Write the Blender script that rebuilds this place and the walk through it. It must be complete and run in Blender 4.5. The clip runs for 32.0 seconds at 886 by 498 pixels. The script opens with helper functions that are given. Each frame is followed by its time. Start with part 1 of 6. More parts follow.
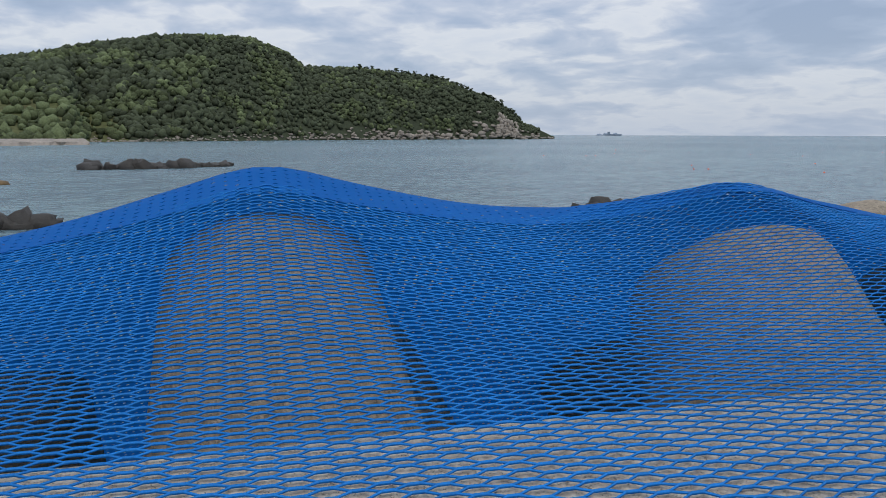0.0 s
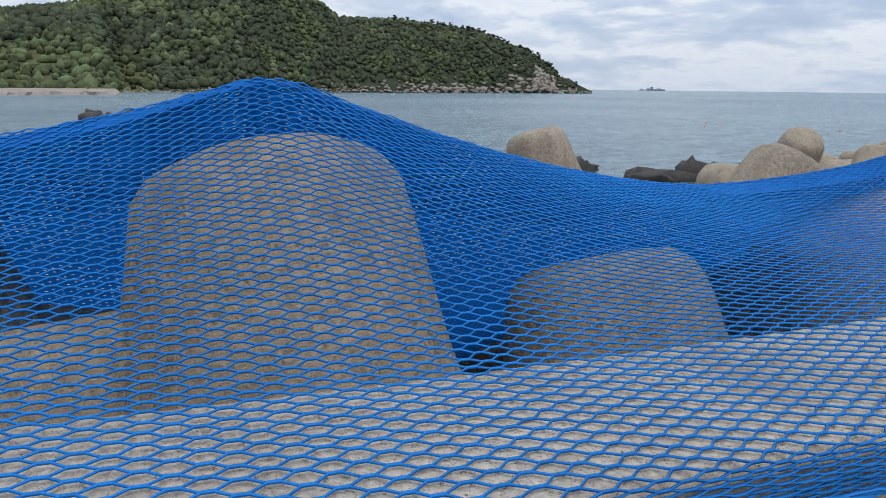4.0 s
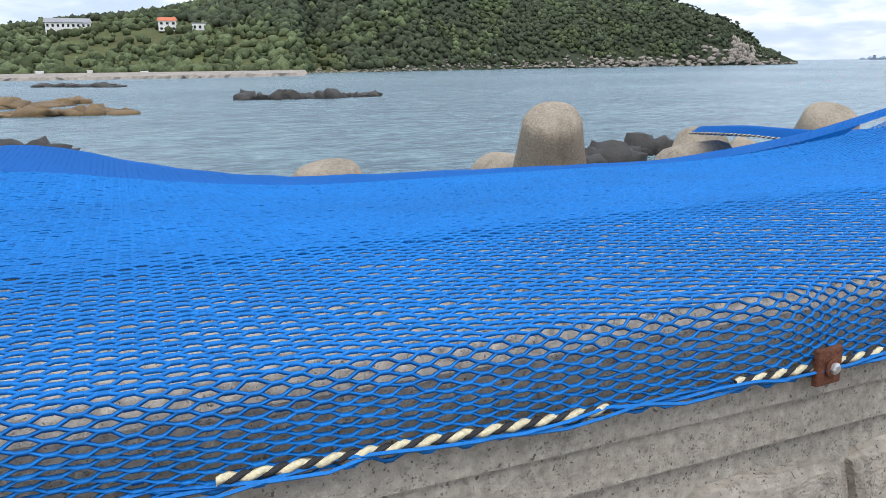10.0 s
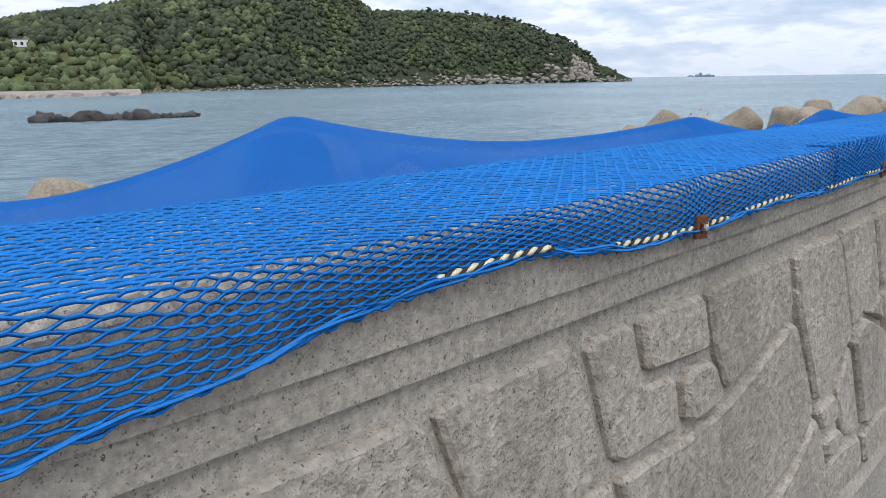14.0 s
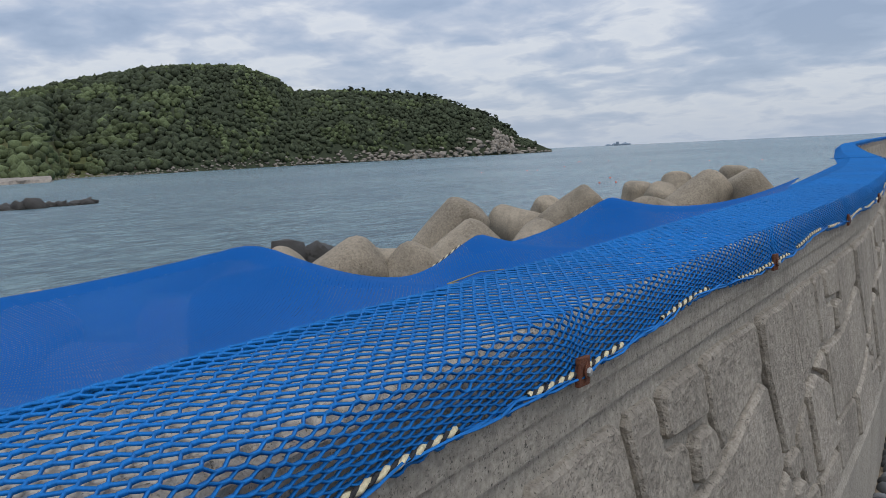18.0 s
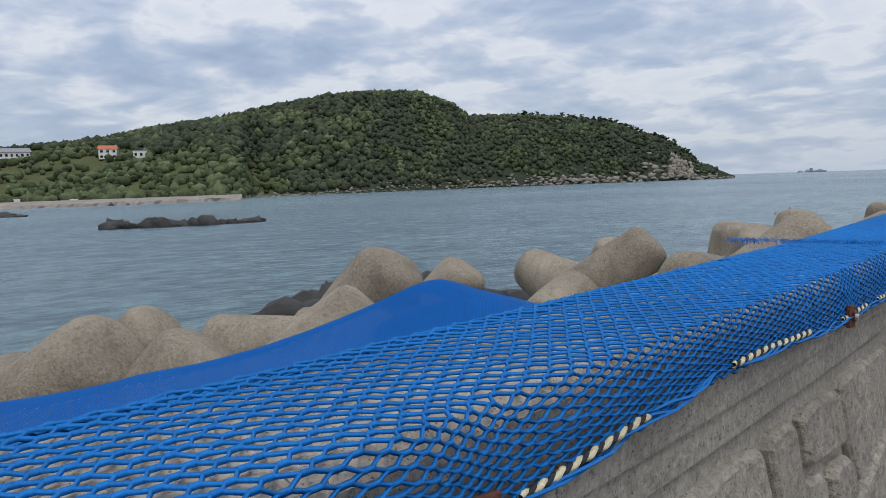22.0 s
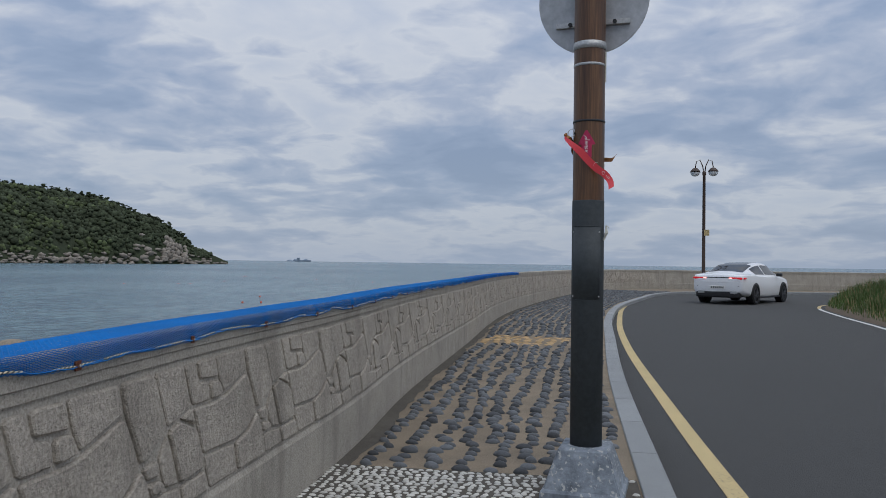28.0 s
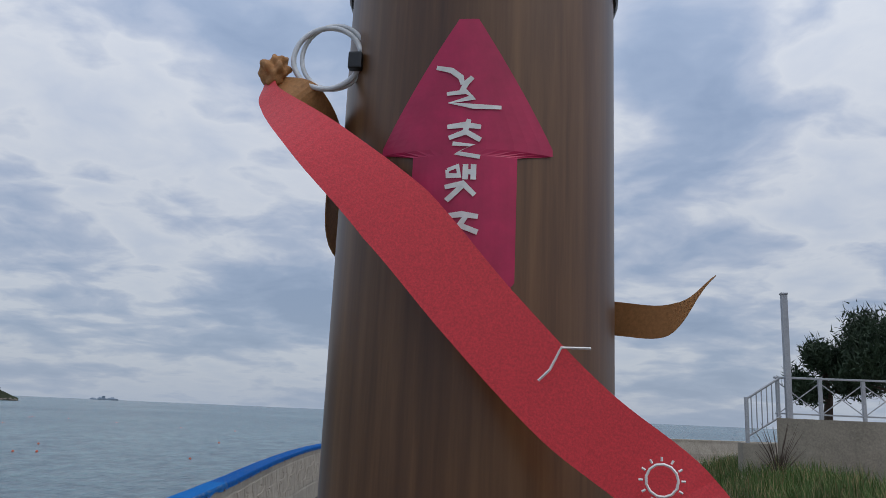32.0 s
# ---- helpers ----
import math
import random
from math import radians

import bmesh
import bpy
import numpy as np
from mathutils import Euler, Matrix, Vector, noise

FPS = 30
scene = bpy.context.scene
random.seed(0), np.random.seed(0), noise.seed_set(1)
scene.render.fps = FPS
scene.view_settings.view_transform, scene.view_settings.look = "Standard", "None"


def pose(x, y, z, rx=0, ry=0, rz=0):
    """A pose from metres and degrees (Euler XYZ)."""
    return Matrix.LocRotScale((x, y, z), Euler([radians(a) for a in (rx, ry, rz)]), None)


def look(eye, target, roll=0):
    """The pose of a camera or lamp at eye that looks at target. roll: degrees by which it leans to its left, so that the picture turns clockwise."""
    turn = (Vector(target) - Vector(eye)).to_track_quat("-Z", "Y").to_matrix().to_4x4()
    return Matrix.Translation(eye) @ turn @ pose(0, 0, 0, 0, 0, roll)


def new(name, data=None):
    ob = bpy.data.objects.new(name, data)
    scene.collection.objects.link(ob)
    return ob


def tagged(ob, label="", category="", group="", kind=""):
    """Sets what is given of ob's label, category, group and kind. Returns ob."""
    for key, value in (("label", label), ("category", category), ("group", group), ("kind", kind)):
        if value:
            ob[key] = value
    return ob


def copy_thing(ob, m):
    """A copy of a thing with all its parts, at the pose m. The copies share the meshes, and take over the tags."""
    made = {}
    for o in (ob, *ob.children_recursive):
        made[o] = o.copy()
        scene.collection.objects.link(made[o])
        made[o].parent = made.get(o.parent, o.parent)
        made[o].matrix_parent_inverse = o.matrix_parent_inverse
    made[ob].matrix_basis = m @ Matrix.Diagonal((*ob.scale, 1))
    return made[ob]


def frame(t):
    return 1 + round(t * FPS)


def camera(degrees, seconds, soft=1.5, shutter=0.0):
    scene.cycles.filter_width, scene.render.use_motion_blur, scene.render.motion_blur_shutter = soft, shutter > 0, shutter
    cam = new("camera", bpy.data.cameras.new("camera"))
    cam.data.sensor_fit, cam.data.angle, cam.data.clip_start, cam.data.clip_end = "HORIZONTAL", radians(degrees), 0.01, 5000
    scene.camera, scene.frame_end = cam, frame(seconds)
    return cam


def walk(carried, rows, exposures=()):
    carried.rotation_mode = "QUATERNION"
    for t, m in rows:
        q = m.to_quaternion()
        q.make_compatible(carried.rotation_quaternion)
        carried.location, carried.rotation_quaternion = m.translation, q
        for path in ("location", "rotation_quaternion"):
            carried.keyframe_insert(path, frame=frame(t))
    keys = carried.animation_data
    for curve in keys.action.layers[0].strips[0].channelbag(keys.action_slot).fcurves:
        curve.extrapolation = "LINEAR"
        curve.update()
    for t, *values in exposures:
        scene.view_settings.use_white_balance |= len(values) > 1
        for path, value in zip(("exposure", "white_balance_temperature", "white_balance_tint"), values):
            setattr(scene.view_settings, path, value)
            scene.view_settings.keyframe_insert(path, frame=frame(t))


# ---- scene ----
cam = camera(59.5, 32.0, soft=0.75)

# seconds, x, y, z, turn to the left of +y, tilt up, roll (degrees)
ROWS = [
    (0, -2.945, -37.031, 1.265, 41.31, -8.44, 0.12),
    (0.5, -2.559, -36.453, 1.265, 40.93, -8.97, 1.04),
    (1, -2.166, -35.875, 1.265, 39.70, -7.19, 1.76),
    (1.5, -1.771, -35.294, 1.265, 39.91, -7.92, 1.99),
    (2, -1.379, -34.713, 1.265, 39.86, -8.53, 1.37),
    (2.5, -0.990, -34.127, 1.265, 40.65, -9.83, 0.50),
    (3, -0.606, -33.533, 1.265, 42.57, -10.87, 0.13),
    (3.5, -0.230, -32.915, 1.265, 42.78, -11.68, 0.47),
    (5.5, 0.938, -30.305, 1.265, 51.12, -10.72, 1.20),
    (6, 1.176, -29.616, 1.265, 51.69, -10.66, 1.45),
    (6.5, 1.324, -28.943, 1.225, 48.82, -10.88, 1.17),
    (7, 1.420, -28.293, 1.165, 46.65, -11.95, 0.57),
    (7.5, 1.591, -27.691, 1.125, 48.68, -13.76, 0.68),
    (8, 1.676, -27.302, 1.094, 54.71, -13.65, -0.72),
    (8.5, 1.800, -26.679, 1.067, 59.96, -14.25, -1.63),
    (9, 1.976, -26.012, 1.057, 62.17, -14.59, -1.65),
    (9.5, 2.135, -25.287, 1.085, 61.03, -14.08, -0.97),
    (10, 2.288, -24.659, 1.125, 58.13, -13.47, -0.70),
    (10.5, 2.351, -23.954, 1.140, 55.91, -12.87, -0.63),
    (11, 2.384, -23.212, 1.130, 54.60, -12.35, -0.56),
    (11.5, 2.450, -22.459, 1.115, 51.28, -12.91, 0.02),
    (12, 2.508, -21.711, 1.098, 47.51, -15.49, 1.42),
    (12.5, 2.587, -20.991, 1.103, 49.60, -15.63, 1.26),
    (13, 2.646, -20.314, 1.097, 52.93, -14.35, 0.43),
    (13.5, 2.709, -19.660, 1.091, 50.88, -13.53, -0.04),
    (15.5, 2.557, -17.323, 1.019, 42.21, -10.21, -2.59),
    (16, 2.517, -17.004, 1.001, 43.25, -9.40, -2.93),
    (16.5, 2.478, -16.540, 1.004, 42.11, -8.34, -3.26),
    (17, 2.352, -15.989, 1.031, 41.10, -6.92, -3.93),
    (17.5, 2.263, -15.584, 1.059, 40.19, -6.31, -4.22),
    (18, 2.249, -15.138, 1.118, 42.60, -7.10, -2.68),
    (18.5, 2.168, -14.714, 1.120, 46.97, -7.35, -1.72),
    (19, 2.083, -14.210, 1.132, 49.02, -7.06, -1.86),
    (19.5, 2.013, -13.650, 1.118, 47.64, -6.18, -1.54),
    (20, 1.944, -13.092, 1.104, 47.66, -6.45, -1.01),
    (20.5, 1.855, -12.608, 1.086, 49.90, -5.88, -0.70),
    (21, 1.784, -12.113, 1.104, 52.98, -4.99, -0.91),
    (21.5, 1.726, -11.632, 1.107, 54.97, -4.42, -1.24),
    (22, 1.632, -11.165, 1.089, 55.17, -4.87, -1.88),
    (22.5, 1.545, -10.630, 1.082, 52.02, -5.63, -1.66),
    (23, 1.412, -10.075, 1.056, 44.82, -5.11, -0.13),
    (23.5, 1.326, -9.381, 1.081, 35.36, -4.44, 2.01),
    (24, 1.225, -9.023, 1.090, 31.36, -4.85, 1.50),
    (24.5, 1.122, -8.329, 1.055, 26.90, -3.93, 0.81),
    (25, 1.097, -7.893, 1.120, 22.88, -1.56, 0.18),
    (25.5, 0.995, -7.471, 1.157, 20.92, -0.21, 0.45),
    (27.5, 0.677, -4.635, 1.200, 18.93, 0.03, 2.20),
    (28, 0.628, -4.143, 1.204, 19.20, 0.98, 0.77),
    (28.5, 0.572, -3.639, 1.249, 19.14, 1.03, 0.32),
    (29, 0.498, -3.126, 1.292, 19.04, 1.52, 1.03),
    (29.5, 0.435, -2.470, 1.356, 17.64, 1.58, 2.06),
    (30, 0.273, -1.850, 1.359, 15.54, 1.41, 2.30),
    (30.5, 0.158, -1.274, 1.420, 13.09, 2.68, 2.16),
    (31, 0.102, -0.794, 1.543, 10.05, 5.49, 2.06),
    (31.5, 0.027, -0.554, 1.647, 7.32, 8.74, 1.45),
    (32, 0.037, -0.455, 1.700, 7.00, 11.96, 2.51),
]


def eye_pose(x, y, z, turn, up, lean):
    return pose(x, y, z) @ pose(0, 0, 0, 0, 0, turn) @ pose(0, 0, 0, 90 + up) @ pose(0, 0, 0, 0, 0, lean)


walk(cam, [(r[0], eye_pose(*r[1:])) for r in ROWS],
     [(0, 0.1, 6500, 10), (1, 0.0, 6500, 10), (3, 0.4, 6500, 10), (6, 0.3, 6500, 10), (8, 0.6, 6500, 10), (10, 0.85, 6500, 10), (12, 0.6, 6500, 10), (13, 0.7, 6500, 10), (15.5, 0.55, 6500, 10), (17, 0.3, 6500, 10), (18, 0.05, 6500, 10), (19, 0.15, 6500, 10), (22, 0.1, 6500, 10), (23, 0.3, 6500, 10), (24, 0.08, 6550, 10), (25, -0.05, 6400, 10), (28, -0.28, 6250, 10), (31, -0.32, 6250, 10), (32, -0.25, 6300, 10)])

# ------------------------------------------------------------------ world and sun
SEA = -3.8
world = bpy.data.worlds.new("overcast_sky")
scene.world = world
world.use_nodes = True


class Nodes:
    """Short hand for building node trees."""

    def __init__(self, tree):
        self.tree = tree
        tree.nodes.clear()

    def add(self, kind, **sets):
        n = self.tree.nodes.new(kind)
        for key, value in sets.items():
            if key == "op":
                n.operation = value
            elif key == "blend":
                n.blend_type = value
            elif key == "data":
                n.data_type = value
            elif key == "sky":
                n.sky_type = value
            elif key == "mode":
                n.mode = value
        return n

    def put(self, n, **values):
        for key, value in values.items():
            sock = n.inputs[int(key[1:])] if key[0] == "i" and key[1:].isdigit() else n.inputs[key.replace("_", " ")]
            if isinstance(value, bpy.types.NodeSocket):
                self.tree.links.new(value, sock)
            else:
                sock.default_value = value
        return n

    def math(self, op, a, b=0.0, c=None):
        n = self.add("ShaderNodeMath", op=op)
        self.put(n, i0=a, i1=b)
        if c is not None:
            self.put(n, i2=c)
        return n.outputs[0]

    def noise(self, vec, scale, detail=4.0, rough=0.55, out="Fac"):
        n = self.add("ShaderNodeTexNoise")
        self.put(n, Scale=scale, Detail=detail, Roughness=rough)
        if vec is not None:
            self.put(n, Vector=vec)
        return n.outputs[out]

    def ramp(self, fac, stops):
        n = self.add("ShaderNodeValToRGB")
        el = n.color_ramp.elements
        while len(el) < len(stops):
            el.new(0.5)
        for e, (p, c) in zip(el, stops):
            e.position = p
            e.color = (*c, 1) if len(c) == 3 else c
        self.put(n, Fac=fac)
        return n.outputs["Color"]

    def mix(self, fac, a, b, blend="MIX"):
        n = self.add("ShaderNodeMix", data="RGBA", blend=blend)
        self.put(n, i0=fac, i6=a if isinstance(a, bpy.types.NodeSocket) else (*a, 1), i7=b if isinstance(b, bpy.types.NodeSocket) else (*b, 1))
        return n.outputs[2]


def build_sky():
    n = Nodes(world.node_tree)
    sky = n.add("ShaderNodeTexSky", sky="NISHITA")
    sky.sun_disc = False
    sky.sun_elevation, sky.sun_rotation = radians(60), radians(115)
    sky.air_density, sky.dust_density = 1.0, 2.0
    co = n.add("ShaderNodeTexCoord").outputs["Generated"]
    sep = n.add("ShaderNodeSeparateXYZ")
    n.put(sep, i0=co)
    up = n.math("MAXIMUM", sep.outputs[2], 0.0)
    den = n.math("ADD", up, 0.20)
    flat = n.add("ShaderNodeCombineXYZ")
    n.put(flat, i0=n.math("DIVIDE", sep.outputs[0], den), i1=n.math("DIVIDE", sep.outputs[1], den), i2=0.0)
    warp = n.add("ShaderNodeVectorMath", op="ADD")
    n.put(warp, i0=flat.outputs[0], i1=n.mix(0.3, (0, 0, 0), n.noise(flat.outputs[0], 2.2, 3, 0.5, "Color")))
    big = n.noise(warp.outputs[0], 1.5, 5, 0.5)
    fine = n.noise(warp.outputs[0], 5.0, 6, 0.52)
    cover = n.math("ADD", n.math("MULTIPLY", big, 0.7), n.math("MULTIPLY", fine, 0.3))
    cloud = n.ramp(cover, [(0.37, (2.35, 3.0, 4.2)), (0.44, (2.9, 3.55, 4.75)), (0.50, (4.0, 4.45, 5.4)), (0.555, (5.7, 5.9, 6.3)), (0.66, (4.7, 5.1, 5.9))])
    haze = n.math("POWER", n.math("SUBTRACT", 1.0, up), 12.0)
    col = n.mix(n.math("MULTIPLY", haze, 0.7), cloud, (4.0, 4.7, 5.8))
    # an overcast sky grows brighter towards the zenith
    lift = n.math("ADD", 0.88, n.math("MULTIPLY", n.math("POWER", up, 1.5), 1.1))
    grey = n.add("ShaderNodeCombineXYZ")
    n.put(grey, i0=lift, i1=lift, i2=lift)
    col = n.mix(1.0, col, grey.outputs[0], "MULTIPLY")
    both = n.mix(0.88, sky.outputs["Color"], col)
    bg = n.add("ShaderNodeBackground")
    n.put(bg, Color=both, Strength=0.13)
    out = n.add("ShaderNodeOutputWorld")
    n.tree.links.new(bg.outputs[0], out.inputs["Surface"])


build_sky()
sun = new("sun", bpy.data.lights.new("sun", "SUN"))
sun.data.energy, sun.data.angle, sun.data.color = 0.9, radians(40), (1.0, 0.96, 0.9)
sun.matrix_world = look((0, 0, 50), (-30, 14, -10))

# ------------------------------------------------------------------ materials


def material(name, base, rough=0.8, metal=0.0, spread=0.25, grain=60.0, bump=0.3, coarse=3.0, dark=None, speck=None, per_object=0.0, space="Object", spec=0.5, bump_dist=0.01, pits=None, contrast=0.45):
    """A procedural surface: two scales of variation in colour and relief."""
    m = bpy.data.materials.new(name)
    m.use_nodes = True
    n = Nodes(m.node_tree)
    co = n.add("ShaderNodeTexCoord").outputs[space] if space != "World" else n.add("ShaderNodeNewGeometry").outputs["Position"]
    wide, fine = n.noise(co, coarse, 5, 0.6), n.noise(co, grain, 6, 0.65)
    lo = dark or tuple(c * (1 - spread) for c in base)
    hi = tuple(min(1, c * (1 + spread)) for c in base)
    col = n.mix(n.ramp(wide, [(0.3, (0, 0, 0)), (0.7, (1, 1, 1))]), lo, hi)
    col = n.mix(0.45, col, n.mix(n.ramp(fine, [(0.3, (0, 0, 0)), (0.7, (1, 1, 1))]), tuple(c * (1 - contrast) for c in base), tuple(min(1, c * (1 + contrast)) for c in base)))
    hollow = None
    if pits:
        size, depth = pits
        cell = n.add("ShaderNodeTexVoronoi")
        bent = n.add("ShaderNodeVectorMath", op="ADD")
        n.put(bent, i0=co, i1=n.mix(0.004, (0, 0, 0), n.noise(co, size * 0.7, 2, 0.5, "Color")))
        n.put(cell, Vector=bent.outputs[0], Scale=size)
        rare = n.ramp(n.noise(co, size * 0.21, 3, 0.6), [(0.44, (0.0, 0.0, 0.0)), (0.60, (0.36, 0.36, 0.36))])
        hollow = n.math("LESS_THAN", cell.outputs["Distance"], rare)
        col = n.mix(n.math("MULTIPLY", hollow, depth), col, tuple(c * 0.22 for c in base))
        # run-down stains, drawn out towards the ground
        mp = n.add("ShaderNodeMapping")
        n.put(mp, Vector=co, Scale=(5.0, 5.0, 0.7))
        streak = n.ramp(n.noise(mp.outputs[0], 1.3, 5, 0.62), [(0.50, (0, 0, 0)), (0.72, (0.5, 0.5, 0.5))])
        col = n.mix(streak, col, tuple(c * 0.5 for c in base))
    if speck:
        size, colour, amount = speck
        dots = n.ramp(n.noise(co, size, 3, 0.5), [(amount, (0, 0, 0)), (amount + 0.05, (1, 1, 1))])
        col = n.mix(dots, col, colour)
    if per_object:
        info = n.add("ShaderNodeObjectInfo").outputs["Random"]
        isle = n.add("ShaderNodeNewGeometry").outputs["Random Per Island"]
        both = n.math("FRACT", n.math("ADD", info, isle))
        shade = n.math("ADD", 1 - per_object, n.math("MULTIPLY", both, 2 * per_object))
        grey = n.add("ShaderNodeCombineXYZ")
        n.put(grey, i0=shade, i1=shade, i2=shade)
        col = n.mix(1.0, col, grey.outputs[0], "MULTIPLY")
    p = n.add("ShaderNodeBsdfPrincipled")
    n.put(p, Base_Color=col, Metallic=metal, Roughness=n.math("ADD", rough - 0.1, n.math("MULTIPLY", wide, 0.2)))
    p.inputs["Specular IOR Level"].default_value = spec
    if bump:
        b = n.add("ShaderNodeBump")
        n.put(b, Strength=bump, Distance=bump_dist, Height=n.math("SUBTRACT", n.math("ADD", fine, n.math("MULTIPLY", wide, 0.6)), n.math("MULTIPLY", hollow, 0.7) if hollow else 0.0))
        n.put(p, Normal=b.outputs[0])
    out = n.add("ShaderNodeOutputMaterial")
    n.tree.links.new(p.outputs[0], out.inputs["Surface"])
    return m


CONCRETE = material("weathered_concrete", (0.385, 0.35, 0.295), 0.93, spread=0.22, grain=120, coarse=3.0, bump=0.8, speck=(260, (0.13, 0.12, 0.10), 0.64), space="World", spec=0.2, pits=(330, 0.45), contrast=0.7, bump_dist=0.006)
BLOCK = material("cast_block_relief", (0.40, 0.358, 0.30), 0.93, spread=0.25, grain=70, coarse=6.0, bump=1.0, speck=(240, (0.13, 0.12, 0.10), 0.64), per_object=0.06, space="World", spec=0.2, pits=(300, 0.45), contrast=0.7, bump_dist=0.012)
OLDBLOCK = material("rough_split_stone", (0.36, 0.325, 0.275), 0.93, spread=0.25, grain=48, coarse=8.0, bump=1.0, speck=(170, (0.10, 0.09, 0.08), 0.60), per_object=0.08, space="World", spec=0.2, pits=(210, 0.6), contrast=0.85, bump_dist=0.03)
TETRA = material("tetrapod_concrete", (0.29, 0.245, 0.185), 0.92, spread=0.45, grain=38, coarse=1.4, bump=0.9, space="World", dark=(0.15, 0.13, 0.10), spec=0.2, pits=(75, 0.4), contrast=0.6, bump_dist=0.02)
NET = material("blue_polyethylene_twine", (0.006, 0.140, 0.430), 0.65, spread=0.25, grain=500, coarse=2.0, bump=0.0, space="World", spec=0.22, per_object=0.10)
ROPE_PALE = material("cream_rope_strand", (0.62, 0.55, 0.36), 0.8, grain=300, bump=0.4, space="World")
ROPE_DARK = material("black_rope_strand", (0.02, 0.02, 0.022), 0.75, grain=300, bump=0.4, space="World")
RUST = material("rusted_steel", (0.13, 0.045, 0.022), 0.85, 0.2, spread=0.5, grain=150, coarse=20, bump=0.6)
STEEL = material("galvanised_steel", (0.45, 0.45, 0.44), 0.5, 0.6, grain=80)
ASPHALT = material("asphalt", (0.061, 0.060, 0.057), 0.9, spread=0.18, grain=110, coarse=0.35, bump=0.9, speck=(150, (0.17, 0.17, 0.165), 0.62), space="World", spec=0.3, contrast=0.85)
YELLOW = material("yellow_road_paint", (0.50, 0.385, 0.185), 0.85, spread=0.18, grain=90, coarse=2.0, space="World", speck=(60, (0.20, 0.17, 0.11), 0.62))
WHITE_LINE = material("white_road_paint", (0.6, 0.6, 0.57), 0.8, spread=0.12, grain=120, space="World")
KERB = material("granite_kerb", (0.26, 0.268, 0.265), 0.85, spread=0.15, grain=260, bump=0.4, space="World", speck=(320, (0.15, 0.15, 0.15), 0.6), per_object=0.08, contrast=0.6)
SAND = material("sandy_mortar", (0.235, 0.19, 0.135), 0.95, spread=0.3, grain=90, coarse=2.2, bump=0.8, space="World", spec=0.15, dark=(0.12, 0.10, 0.08), contrast=0.6)
BED = material("dark_grout_bed", (0.10, 0.09, 0.075), 0.95, spread=0.35, grain=120, coarse=5, bump=0.8, space="World", spec=0.15)
WHITE_STONE = material("white_pebble", (0.50, 0.485, 0.44), 0.75, spread=0.15, grain=60, per_object=0.2, spec=0.3)
DARK_STONE = material("dark_pebble", (0.095, 0.10, 0.105), 0.75, spread=0.25, grain=25, per_object=0.5, spec=0.3, contrast=0.7)
RED_STONE = material("red_pebble", (0.29, 0.135, 0.125), 0.8, spread=0.25, grain=70, per_object=0.35, spec=0.3)
TAN_STONE = material("tan_flat_stone", (0.40, 0.27, 0.13), 0.85, spread=0.2, grain=60, per_object=0.25)
SOIL = material("dry_soil", (0.16, 0.12, 0.08), 0.95, grain=60, coarse=2, bump=0.8, space="World")


def wood_print():
    m = bpy.data.materials.new("brown_wood_print_wrap")
    m.use_nodes = True
    n = Nodes(m.node_tree)
    co = n.add("ShaderNodeTexCoord").outputs["Object"]
    mp = n.add("ShaderNodeMapping")
    n.put(mp, Vector=co, Scale=(60, 60, 3.0))
    mp2 = n.add("ShaderNodeMapping")
    n.put(mp2, Vector=co, Scale=(16, 16, 0.5))
    grain = n.math("ADD", n.math("MULTIPLY", n.noise(mp.outputs[0], 2.0, 5, 0.6), 0.5), n.math("MULTIPLY", n.noise(mp2.outputs[0], 2.0, 4, 0.55), 0.5))
    col = n.ramp(grain, [(0.32, (0.045, 0.018, 0.007)), (0.5, (0.105, 0.047, 0.018)), (0.66, (0.18, 0.088, 0.035))])
    p = n.add("ShaderNodeBsdfPrincipled")
    n.put(p, Base_Color=col, Roughness=0.38)
    out = n.add("ShaderNodeOutputMaterial")
    n.tree.links.new(p.outputs[0], out.inputs["Surface"])
    return m


WOODWRAP = wood_print()
GREYWRAP = material("dark_grey_wrap", (0.045, 0.052, 0.055), 0.72, spread=0.15, grain=40, bump=0.05)
PLINTH = material("painted_plinth_concrete", (0.20, 0.225, 0.25), 0.85, spread=0.5, grain=30, coarse=9, bump=0.5, dark=(0.055, 0.065, 0.085), speck=(45, (0.42, 0.42, 0.40), 0.60), contrast=0.6)
FOREST = material("forest_leaves", (0.052, 0.063, 0.037), 0.9, spread=0.5, grain=1.1, coarse=0.03, bump=0.6, per_object=0.32, space="World", spec=0.1, contrast=0.7, bump_dist=0.5)
ROCK = material("shore_rock", (0.24, 0.21, 0.175), 0.95, spread=0.35, grain=0.8, coarse=0.1, bump=0.8, space="World", bump_dist=0.3)
DARKROCK = material("wet_dark_rock", (0.035, 0.032, 0.028), 0.8, spread=0.4, grain=3, coarse=0.4, bump=0.8, space="World", bump_dist=0.1)
FIELD = material("grassy_field", (0.066, 0.078, 0.030), 0.95, spread=0.5, grain=0.35, coarse=0.045, bump=0.3, space="World", dark=(0.075, 0.058, 0.034), spec=0.1, contrast=0.7)


